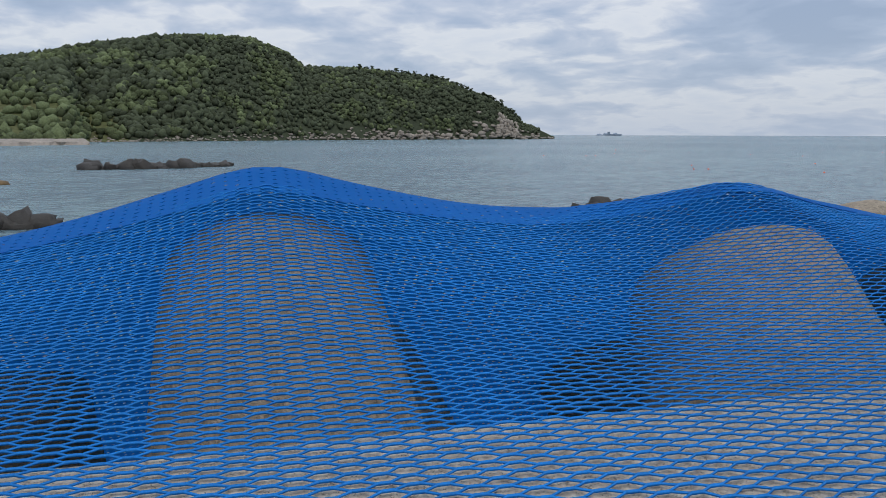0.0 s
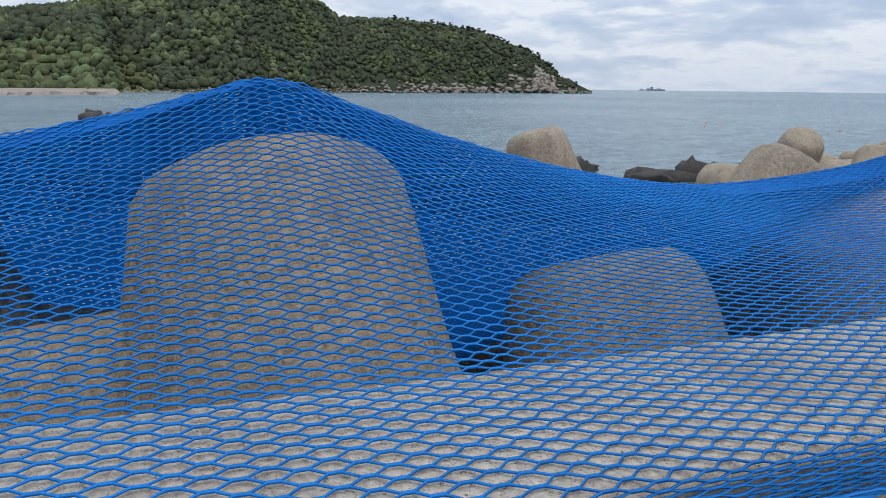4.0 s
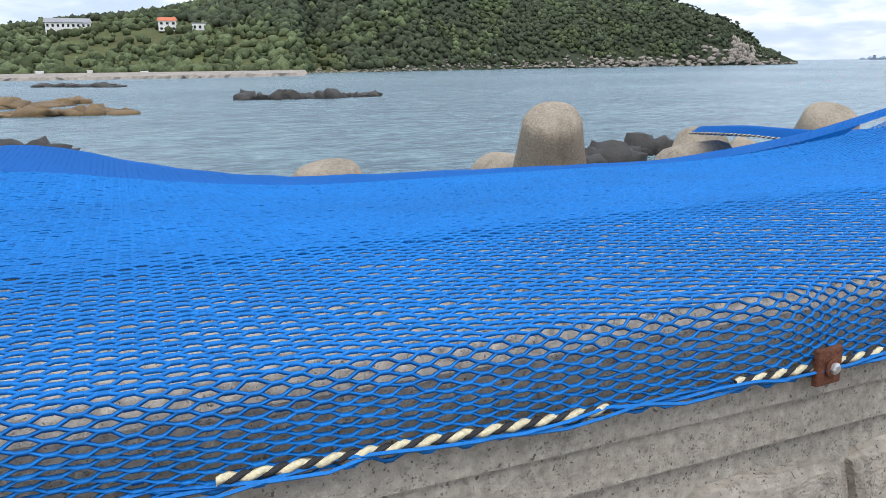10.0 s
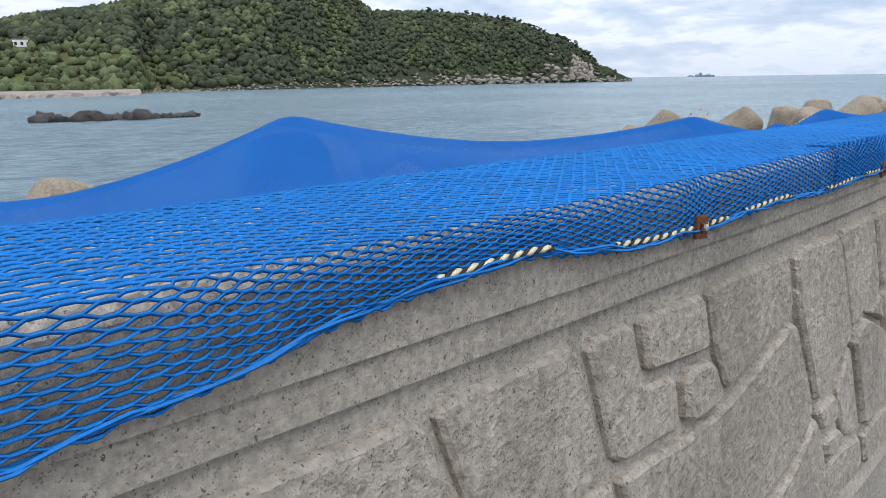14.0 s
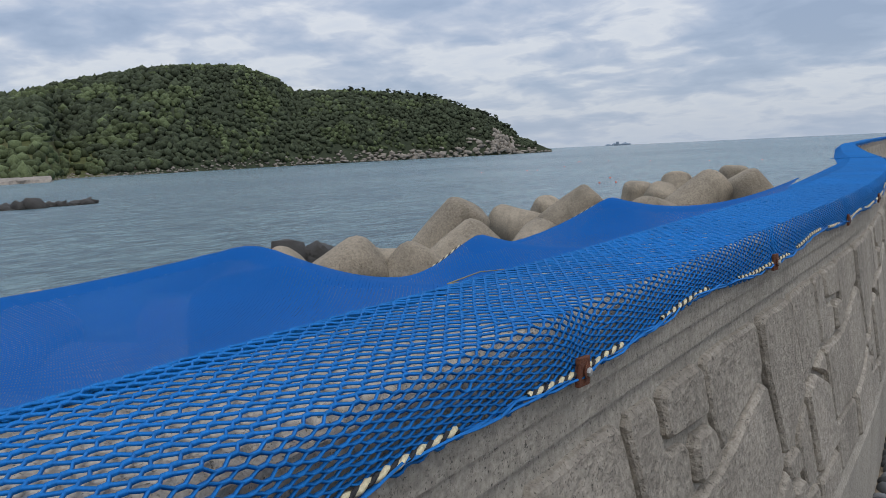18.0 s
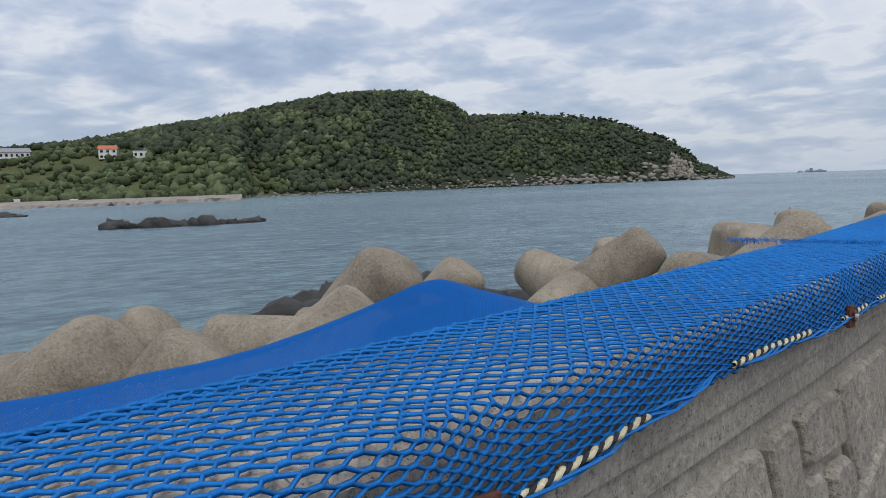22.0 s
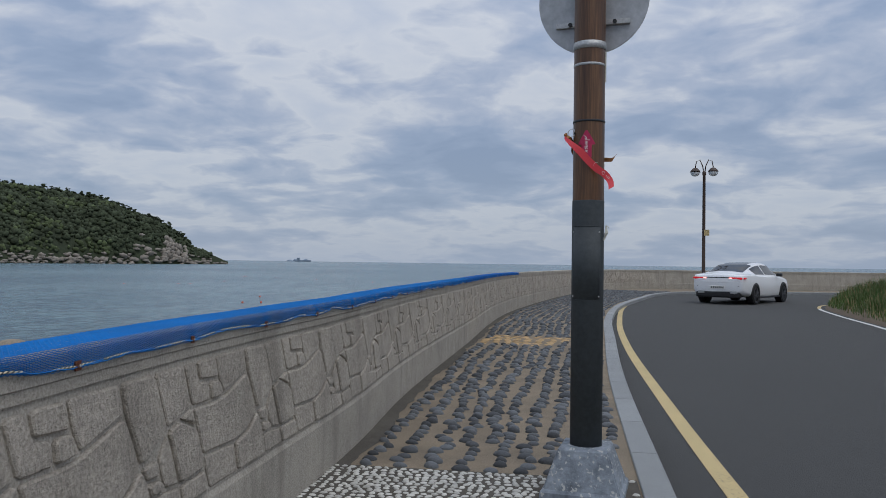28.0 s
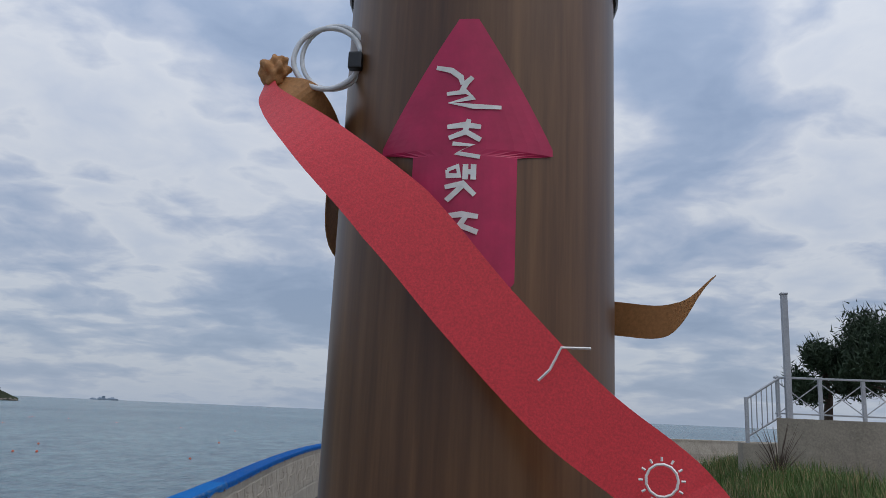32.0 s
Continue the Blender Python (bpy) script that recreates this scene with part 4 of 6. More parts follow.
def tetrapod(tip, lean, k, size=1.0, spin=None):
    """A concrete tetrapod whose upward leg ends at tip; lean: the slope of that leg. Turned so that its legs keep clear of the wall."""
    way = Vector((lean[0], lean[1], 1)).normalized()
    base = Matrix.Translation(Vector(tip) - way * 1.125 * size) @ way.to_track_quat("Z", "Y").to_matrix().to_4x4()
    wx, wy, tx, ty = (float(q) for q in WALL.at(WALL.near(tip[0], tip[1])))
    if spin is None:
        def clear(a):
            ends = [base @ pose(0, 0, 0, 0, 0, a) @ (v * 1.1 * size) for v in LEGS]
            return min((e.x - wx) * -ty + (e.y - wy) * tx for e in ends)
        spin = max(range(0, 120, 8), key=clear)
    ob = new("tetrapod")
    ob.empty_display_size = 0.3
    ob.matrix_basis = base @ pose(0, 0, 0, 0, 0, spin) @ Matrix.Scale(size, 4)
    for i, v in enumerate(LEGS):
        part("leg", LEG_MESHES[(k + i) % 5], TETRA, ob, m=v.to_track_quat("Z", "Y").to_matrix().to_4x4())
    return tagged(ob, "weathered buff concrete tetrapod on the sea side of the wall", "tetrapod", "tetrapods behind the sea wall")


count = 0
rng = random.Random(4)
for s, d, h, peak in RIDGE:
    if peak:
        x, y, _ = (float(q) for q in WALL.place(s, d + (0.07 if s < 30 else 0.05), 0.0))
        wx, wy, tx, ty = (float(q) for q in WALL.at(s))
        q = 0.55 if s < 30 else 0.2
        tetrapod((x, y, h - (0.19 if s < 30 else 0.14)), (-ty * q + rng.uniform(-0.1, 0.1), tx * q + rng.uniform(-0.1, 0.1)), count, 0.85 if s < 16 else 1.0)
        count += 1
for tip in ((-4.05, -7.69, 0.44), (-3.14, -10.19, 0.20), (-4.72, -6.4, -0.20), (-4.93, -3.29, 0.28), (-5.28, -1.12, 0.36), (-5.31, 0.59, 0.42), (-5.9, 1.6, 0.31), (-4.9, 2.7, 0.51), (-4.39, -1.77, 0.28),
            (-2.41, -11.84, 0.30), (-3.23, -8.37, 0.20), (-2.67, -3.37, 0.50), (-3.0, -1.9, 0.50), (-3.465, -22.221, 0.33), (-2.91, -9.69, 0.16),
            (-5.067, -30.751, 0.40), (-1.941, -26.552, 0.80), (-4.100, -16.900, 0.25), (-4.9, -12.4, -0.1), (-5.6, -9.3, -0.1), (-6.4, -5.2, 0.0), (-6.8, -2.0, 0.05), (-6.366, -33.511, 0.35), (-4.142, -25.673, 0.2)):
    lean = (rng.uniform(0.2, 1.0), rng.uniform(0.3, 1.1)) if -13.5 < tip[1] < -2.5 else (rng.uniform(-0.6, 0.6), rng.uniform(-0.6, 0.6))
    tetrapod(tip, lean, count, 1.08, rng.uniform(0, 120))
    count += 1
for tip in ((-2.0, -32.0, 0.98), (-3.35, -34.2, 0.95), (-0.62, -29.75, 0.93), (-4.52, -30.38, 0.72), (-3.93, -29.53, 0.81), (-3.93, -27.06, 0.92), (-5.37, -29.48, 0.44)):
    tetrapod(tip, (-0.25, -0.2), count, 0.9)
    count += 1
for tip in ((-4.56, -18.92, 0.56), (-3.85, -14.67, 0.42)):
    tetrapod(tip, (0.55, -0.40), count, 1.22)
    count += 1
for s, d, h in ((17.62, 1.42, 1.05), (20.6, 1.35, 0.90), (18.15, 1.15, 0.80)):
    x, y, _ = (float(q) for q in WALL.place(s, d, 0.0))
    tetrapod((x, y, h), (-0.35, -0.05), count)
    count += 1
# a second row further out
s = WALL.near(-4.77, -39.01)
while s < WALL.near(1.85, -24.98):
    x, y, _ = (float(q) for q in WALL.place(s, rng.uniform(1.9, 2.4), 0.0))
    tetrapod((x, y, rng.uniform(0.56, 0.70)), (rng.uniform(-0.5, 0.5), rng.uniform(-0.5, 0.5)), count, 1.0, rng.uniform(0, 120))
    count += 1
    s += rng.uniform(0.8, 1.1)
# lower blocks close behind the wall, seen through the net
s = WALL.near(-4.77, -39.01)
while s < WALL.near(1.9, -15.0):
    near_start = s < WALL.near(2.02, -24.00)
    x, y, _ = (float(q) for q in WALL.place(s, rng.uniform(0.95, 1.3), 0.0))
    wx, wy, tx, ty = (float(q) for q in WALL.at(s))
    tetrapod((x, y, rng.uniform(0.70, 0.84) if 19.0 < s < 24.0 else rng.uniform(0.50, 0.66)), (-ty * rng.uniform(0.1, 0.5), tx * rng.uniform(0.1, 0.5)), count, 0.85)
    count += 1
    s += rng.uniform(0.9, 1.2) if near_start else rng.uniform(1.0, 1.5)
structure("ground_rubble_bed", sweep("ground_rubble_bed", WALL, [(0.26, -0.05), (1.5, -0.25), (2.6, -1.0), (4.5, -2.6), (9.0, -4.6)], DARKROCK, WALL.near(2.32, -21.01), WALL.near(-4.5, 20.0), 0.5, closed=False), "dark wet rubble slope under the tetrapods", "rubble")


structure("ground_rubble_fill", sweep("ground_rubble_fill", WALL, [(0.26, 0.30), (0.9, 0.22), (1.7, 0.0), (2.6, -0.9), (4.5, -2.6), (9.0, -4.6)], TETRA, 0, WALL.near(2.32, -21.01), 0.25, closed=False), "pale concrete and rubble fill packed behind the wall", "rubble")


def coping_stone(x, y, long, turn):
    bm = bmesh.new()
    bmesh.ops.create_icosphere(bm, subdivisions=3, radius=1.0)
    for v in bm.verts:
        v.co *= 1 + 0.12 * noise.noise(v.co * 1.6 + Vector((x * 9, y * 7, 0)))
    ob = new("pale_stone", bm_data("pale_stone", bm, WHITE_STONE, True))
    ob.matrix_basis = pose(x, y, TOP + long * 0.20, 0, 0, turn) @ Matrix.Diagonal((long * 0.75, long * 0.45, long * 0.22, 1))
    tagged(ob, "small white stone lying on the coping under the net", "stone", "white stones on the coping")


for x, y, long, turn in ((1.325, -27.241, 0.012, 30), (1.318, -27.226, 0.010, 80), (1.325, -27.200, 0.013, 10), (1.335, -27.184, 0.009, 120), (1.316, -27.210, 0.008, 55), (1.654, -25.801, 0.011, 70)):
    coping_stone(x, y, long, turn)
# a dry forked twig caught on the net
twig = thing("dry_twig", tuple(WALL.place(WALL.near(1.87, -14.58) + 0.9, 0.62, float(drape(WALL.near(1.87, -14.58) + 0.9, 0.62)) + 0.012)), "pale dry forked twig lying on the net", "twig", rz=30)
part("stem", tube([(-0.12, 0, 0), (0, 0.01, 0.01), (0.10, 0.0, 0.012)], [0.002, 0.002, 0.001], 6), DRYGRASS, twig)
part("side_shoot", tube([(-0.12, 0, 0), (-0.05, 0.05, 0.02), (0.02, 0.09, 0.02)], [0.002, 0.0015, 0.001], 6), DRYGRASS, twig)

# ------------------------------------------------------------------ headland across the bay


def polar(bearing, dist, z=0.0):
    a = radians(bearing)
    return np.array((1.9 - dist * math.sin(a), -13.0 + dist * math.cos(a), z))


SHORE = [(112, 300), (96, 380), (90, 400), (77, 385), (70.2, 395), (69.4, 410), (68.5, 500), (62, 520), (55, 590), (48, 660), (42, 730), (37, 800), (34.4, 840)]
CREST = [(112, 2.2), (96, 2.5), (90, 2.7), (86, 2.9), (81, 3.6), (77, 4.2), (75, 4.45), (72.6, 4.95), (68.4, 5.75), (63.5, 6.65), (58.9, 6.95), (56.5, 6.85), (54.1, 5.9), (52.8, 4.95), (48.9, 5.0), (44.8, 4.5), (42.3, 4.1), (40.3, 3.2), (38.7, 2.5), (37.5, 1.6), (36.8, 0.85), (35.5, 0.32), (34.4, -0.2)]


def land(b, u):
    """Distance and height of the headland at a bearing, u from the shore (0) to the crest (1) and behind."""
    r0 = float(np.interp(-b, [-q[0] for q in SHORE], [q[1] for q in SHORE]))
    depth = float(np.interp(b, [34.4, 37, 40, 45, 60, 80, 112], [8, 35, 80, 150, 260, 330, 330]))
    el = float(np.interp(-b, [-q[0] for q in CREST], [q[1] for q in CREST]))
    trees = float(np.interp(b, [36, 38, 41, 60, 75, 90], [0.5, 3, 6, 7, 7, 6]))
    top = max(0.3, (r0 + depth) * math.tan(radians(el)) + 1.1 - SEA - trees)
    w = u if u < 1 else 2 - u
    flat = float(np.interp(b, [36, 45, 62, 72, 85, 112], [0.75, 0.8, 1.0, 1.5, 1.9, 1.9]))
    h = SEA + top * max(0.0, math.sin(max(0.0, min(w, 1)) * math.pi / 2)) ** flat
    h += min(1, u * 5) * (2.2 * noise.noise(Vector((b * 0.25, u * 5, 0))) + 0.8 * noise.noise(Vector((b * 1.1, u * 17, 3))))
    return r0 + depth * u, max(h, SEA + min(u * 30, 1.6) - 0.2)


def headland():
    bs, us = np.linspace(112, 34.4, 260), np.concatenate([[-0.03], np.linspace(0, 1.4, 42)])
    v = [polar(b, *land(b, u)) if u >= 0 else polar(b, land(b, 0)[0] - 3, SEA - 1.5) for b in bs for u in us]
    m = len(us)
    f = [(i * m + j, (i + 1) * m + j, (i + 1) * m + j + 1, i * m + j + 1) for i in range(len(bs) - 1) for j in range(m - 1)]
    me = mesh_data("headland", v, f, FIELD, True)
    me.materials.append(FOREST)
    # woods down to the shore, fields only on the settled side
    for k, p in enumerate(me.polygons):
        b, u = bs[k // (m - 1)], us[k % (m - 1)]
        if b < 66 or u > np.interp(b, [66, 70, 76, 84, 100], [0.10, 0.3, 0.55, 0.9, 0.95]):
            p.material_index = 1
    return me


hill = structure("backdrop_headland", headland(), "wooded green headland across the bay", "headland")


def ico(sub):
    bm = bmesh.new()
    bmesh.ops.create_icosphere(bm, subdivisions=sub, radius=1.0)
    v = np.array([q.co[:] for q in bm.verts])
    f = np.array([[q.index for q in p.verts] for p in bm.faces])
    bm.free()
    return v, f


ICO_V, ICO_F = ico(2)


def lumps(name, spots, mat, rough=0.25, seed=1, form=None):
    """Many lumpy clumps in one mesh. spots: x, y, z, width, height."""
    bv, bf = form or (ICO_V, ICO_F)
    a = np.array(spots)
    rng = np.random.default_rng(seed)
    k = len(bv)
    wob = 1 + rng.normal(0, rough, (len(a), k, 1))
    ang = rng.uniform(0, 6.28, len(a))
    c, s = np.cos(ang)[:, None], np.sin(ang)[:, None]
    base = bv[None] * wob
    x, y = base[..., 0] * c - base[..., 1] * s, base[..., 0] * s + base[..., 1] * c
    v = np.stack([a[:, 0:1] + x * a[:, 3:4], a[:, 1:2] + y * a[:, 3:4], a[:, 2:3] + base[..., 2] * a[:, 4:5]], -1)
    f = (bf[None] + (np.arange(len(a)) * k)[:, None, None]).reshape(-1, 3)
    return mesh_data(name, v.reshape(-1, 3), f, mat)


def forest():
    rng = random.Random(13)
    dark, light = [], []
    ico1 = ico(1)
    tries = 0
    while len(dark) + len(light) < 9000 and tries < 60000:
        tries += 1
        b, u = rng.uniform(35.6, 100), rng.uniform(0.02, 1.05)
        # open fields and terraces near the shore on the settled side
        if b > 66 and u < np.interp(b, [66, 70, 76, 84, 100], [0.10, 0.3, 0.55, 0.9, 0.95]) and rng.random() > 0.3:
            continue
        if b < 40.5 and u < 0.22:
            continue
        if b < 52 and u < 0.05:
            continue
        r, h = land(b, u)
        near = 1.0 if b > 60 else 0.8
        w = rng.uniform(1.7, 3.6) * near * (0.6 if b < 39 else 1)
        x, y, z = polar(b + rng.uniform(-0.1, 0.1), r, h + w * 0.55)
        patch = noise.noise(Vector((b * 0.35, u * 6, 9)))
        field = b > 66 and u < np.interp(b, [66, 70, 76, 84, 100], [0.10, 0.3, 0.55, 0.9, 0.95])
        pick = light if field or patch + rng.uniform(-0.25, 0.25) > 0.17 and b > 42 and u < 0.9 else dark
        pick.append((x, y, z, w, w * rng.uniform(0.75, 1.15)))
    return dark, light, ico1


dark, light, ico1 = forest()
tagged(structure("backdrop_forest", lumps("forest", dark, FOREST, 0.22, 2, ico1), "dense dark green pine wood on the headland", "forest"), kind="stuff")
tagged(structure("backdrop_scrub", lumps("scrub", light, SCRUB, 0.25, 3, ico1), "lighter green broadleaf scrub on the headland", "forest"), kind="stuff")


def far_pine(b, u, tall):
    """A pine on the skyline: bare bent trunk and flat tufted crown."""
    rng = random.Random(int(b * 1000))
    r, h = land(b, u)
    x, y, z = polar(b, r, h - 0.5)
    t = thing("pine_tree", (x, y, z), "dark windswept pine on the headland skyline", "tree", "pines on the skyline")
    lean = rng.uniform(-0.6, 0.6)
    part("trunk", tube([(0, 0, 0), (lean * 0.4, 0, tall * 0.4), (lean, 0, tall * 0.85)], [0.22, 0.16, 0.08], 5), BARK, t)
    spots = [(lean + rng.uniform(-1.6, 1.6), rng.uniform(-1.2, 1.2), tall * rng.uniform(0.62, 1.0), rng.uniform(0.6, 1.3), rng.uniform(0.35, 0.7)) for _ in range(12)]
    part("crown", lumps("crown", spots, FOREST, 0.3, int(b * 10), ico1), FOREST, t)


rng = random.Random(31)
for k in range(70):
    far_pine(rng.uniform(36.9, 49), rng.uniform(0.75, 1.0), rng.uniform(4.5, 8.0))
for b in (90.5, 89.2, 88.0, 87.1, 86.2, 85.3, 84.1, 82.0, 79.2, 76.4, 75.2):
    far_pine(b, 1.0, rng.uniform(7, 9))

# pale rock along the foot of the headland
spots = []
rng = random.Random(17)
for k in range(620):
    b = rng.uniform(34.5, 76)
    big = float(np.interp(b, [34.5, 36, 39, 44, 50, 60, 76], [0.9, 2.0, 3.0, 2.2, 1.2, 0.8, 0.8]))
    u = abs(rng.gauss(0, 0.025)) if b > 41 else abs(rng.gauss(0, 0.12))
    r, h = land(b, u)
    x, y, z = polar(b, r - 1.0, h)
    w = rng.uniform(0.5, 1.3) * big
    spots.append((x, y, max(z - 0.2 * w, SEA), w * 1.3, w * rng.uniform(0.5, 0.9)))
tagged(structure("backdrop_shore_rocks", lumps("shore_rocks", spots, ROCK, 0.22, 6, ico1), "pale broken rocks along the waterline", "rocks"), kind="stuff")
# cliff scar near the point
spots = []
for k in range(60):
    b, u = rng.uniform(37.0, 38.8), rng.uniform(0.03, 0.45)
    r, h = land(b, u)
    w = rng.uniform(1.4, 3.2)
    spots.append((*polar(b, r - 2, h - 0.3 * w), w, w * 1.1))
tagged(structure("backdrop_cliff", lumps("cliff", spots, ROCK, 0.2, 8, ico1), "bare pale cliff near the point", "cliff"), kind="stuff")


def shelf():
    """Flat rock shelf reaching out below the fields."""
    rng = np.random.default_rng(2)
    bs = np.linspace(112, 69.3, 120)
    v, f = [], []
    for b in bs:
        r0 = float(np.interp(-b, [-112, -90, -77, -69.3], [285, 370, 345, 372]))
        for dr, z in ((0, SEA - 1), (1 + rng.uniform(0, 3), SEA + 1.3 + rng.normal(0, 0.25)), (14, SEA + 2.2 + rng.normal(0, 0.2)), (40, SEA + 2.6), (60, SEA + 1)):
            v.append(polar(b, r0 + dr + rng.normal(0, 1.2), z))
    for i in range(len(bs) - 1):
        for j in range(4):
            f.append((i * 5 + j, (i + 1) * 5 + j, (i + 1) * 5 + j + 1, i * 5 + j + 1))
    return mesh_data("rock_shelf", v, f, ROCK)


structure("backdrop_rock_shelf", shelf(), "flat pale rock shelf at the water's edge", "rocks")

# ------------------------------------------------------------------ rocks in the bay


def reef(x0, y0, x1, y1, high, mat, label, seed, n=26, wide=1.3):
    rng = random.Random(seed)
    ox, oy = (x0 + x1) / 2, (y0 + y1) / 2
    t = thing("sea_rock", (ox, oy, SEA), label, "rock", "rocks in the bay")
    spots = []
    for k in range(n):
        q = k / (n - 1)
        hh = high * (0.35 + 0.65 * abs(math.sin(q * 7 + seed))) * rng.uniform(0.6, 1.0)
        spots.append((x0 + (x1 - x0) * q - ox + rng.uniform(-wide, wide), y0 + (y1 - y0) * q - oy + rng.uniform(-wide, wide) * 0.4, 0.0, rng.uniform(0.7, 1.5) * wide, hh))
    tagged(part("rock", lumps("rock", spots, mat, 0.2, seed), mat, t), kind="stuff")


reef(-113, 12, -109, 24, 1.5, DARKROCK, "black wet rock ledge in the bay", 1, 24)
reef(-109, 25, -110, 33, 0.9, DARKROCK, "low black rock ledge in the bay", 2, 16, 0.9)
reef(-92, -20, -89, -8.5, 1.1, BROWNROCK, "brown weedy rock ledge in the bay", 3, 22)
reef(-104, -30, -118, -10, 1.4, BROWNROCK, "brown weedy rock ledge in the bay", 4, 26, 1.8)
reef(-235, -4, -215, 12, 1.3, DARKROCK, "black rocks off the far shore", 5, 18, 2.0)
reef(-48, -23, -47.5, -19.6, 1.2, DARKROCK, "black wet rock near the wall", 6, 12, 0.7)
reef(-74, -29, -73, -24, 1.4, BROWNROCK, "brown weedy rock in the bay", 7, 14, 1.2)
reef(-22.5, 6.5, -18.6, 14.5, 1.1, DARKROCK, "black wet rocks beyond the tetrapods", 8, 20, 0.9)
reef(-26.0, 1.0, -28.5, 9.5, 1.2, DARKROCK, "black wet rocks beyond the tetrapods", 9, 22, 0.9)

# buoys
rng = random.Random(3)
first = None
for k in range(16):
    b, r = rng.uniform(14, 40), rng.uniform(90, 260)
    x, y, z = polar(b, r, SEA)
    if first is None:
        first = tagged(new("buoy", bm_data("buoy", lathe([(0, -0.1), (0.1, -0.05), (0.13, 0.05), (0.09, 0.15), (0.0, 0.17)], 10), BUOY, True)), "small orange-red fishing buoy afloat", "buoy", "buoys in the bay")
        first.matrix_basis = pose(x, y, z)
    else:
        copy_thing(first, pose(x, y, z))


def far_house(b, u, w, d, h, roof_mat, label, face=0.0, floors=2, flat=False):
    r, z = land(b, u)
    x, y, _ = polar(b, r)
    t = thing("house", (x, y, z - 0.5), label, "house", rz=b + face)
    part("wall", box((w, d, h), (0, 0, h / 2), 0.05), HOUSE_WHITE, t)
    if flat:
        part("roof", box((w * 1.04, d * 1.04, 0.7), (0, 0, h + 0.3), 0.1), roof_mat, t)
    else:
        bm = bmesh.new()
        q = [bm.verts.new(c) for c in ((-w * 0.54, -d * 0.56, h), (w * 0.54, -d * 0.56, h), (w * 0.54, d * 0.56, h), (-w * 0.54, d * 0.56, h), (-w * 0.5, 0, h + d * 0.3), (w * 0.5, 0, h + d * 0.3))]
        for ids in ((0, 1, 5, 4), (2, 3, 4, 5), (0, 4, 3), (1, 2, 5), (3, 2, 1, 0)):
            bm.faces.new([q[i] for i in ids])
        part("roof", bm, roof_mat, t)
    n = max(2, int(w / 3))
    for fl in range(floors):
        for i in range(n):
            win = part("window", box((w / n * 0.45, 0.12, h / floors * 0.45), ((i + 0.5) * w / n - w / 2, -d / 2 - 0.02, (fl + 0.5) * h / floors), 0.02), DARK_GLASS, t)


far_house(78.0, 0.50, 11, 8, 6.5, ROOF_RED, "white two-storey house with an orange-red roof", 0)
far_house(75.9, 0.50, 10, 7, 4.2, ROOF_GREY, "small white house with a flat roof", 0, 1, True)
far_house(84.0, 0.62, 28, 10, 8, ROOF_GREY, "long white two-storey building with a grey roof", 0, 2)
far_house(91.0, 0.16, 20, 10, 4.5, HOUSE_WHITE, "low white shed at the shore", 0, 1, True)
far_house(92.0, 0.34, 34, 14, 5, ROOF_BLUE, "long shed with a bright blue roof", 0, 1, True)
for b, u in ((82.3, 0.05), (80.2, 0.03), (83.6, 0.06), (86.5, 0.05)):
    far_house(b, u, 3.2, 2.6, 2.2, HOUSE_WHITE, "tiny pale shore hut", 10, 1, True)
# far island and ship on the horizon
tagged(structure("backdrop_island", lumps("island", [(*polar(29.0 + k * 0.22, 3400, SEA), 12, 7 + 5 * math.sin(k * 2.1)) for k in range(7)], FAR_LAND, 0.1, 4), "hazy low island on the horizon", "island"), kind="structure")
ship = thing("cargo_ship", tuple(polar(29.35, 3000, SEA)), "tiny grey cargo ship on the horizon", "ship", rz=20)
part("hull", box((60, 10, 6), (0, 0, 3), 1.0), FAR_LAND, ship)
part("bridge", box((9, 9, 9), (-18, 0, 10), 0.6), FAR_LAND, ship)

# ------------------------------------------------------------------ street pole with trail markers
pole = thing("street_pole", (0, 0, 0), "brown and dark grey wrapped street pole on a concrete plinth", "pole")
bm = lathe([(0.30, -0.06), (0.295, 0.035), (0.275, 0.05), (0.185, 0.24), (0.17, 0.252), (0.0, 0.256)], 4, m=pose(0, 0, 0, 0, 0, 47))
bmesh.ops.bevel(bm, geom=[e for e in bm.edges if abs(e.verts[0].co.z - e.verts[1].co.z) > 0.1], offset=0.008, segments=2, affect="EDGES")
part("plinth", bm, PLINTH, pole, "weathered grey concrete plinth")
part("lower_wrap", lathe([(0.0, 0.25), (0.0842, 0.25), (0.0842, 1.537), (0.0836, 1.54), (0.080, 1.54)], 64), GREYWRAP, pole, "dark grey plastic wrap", True)
part("upper_wrap", lathe([(0.0825, 1.53), (0.0815, 3.4), (0.072, 6.2), (0, 6.2)], 64), WOODWRAP, pole, "brown wood-print wrap", True)
part("seam_ring", lathe([(0.0838, 1.952), (0.0852, 1.954), (0.0852, 1.962), (0.0838, 1.964)], 48), BLACK, pole, "black cable tie", True)
for z in (2.36, 2.80):
    part("strap", lathe([(0.083, z - 0.02), (0.0862, z - 0.019), (0.0862, z + 0.019), (0.083, z + 0.02)], 48), STEEL, pole, "steel strap", True)
part("strap", lathe([(0.083, 2.25), (0.0848, 2.252), (0.0848, 2.262), (0.083, 2.264)], 48), STEEL, pole, "steel strap", True)


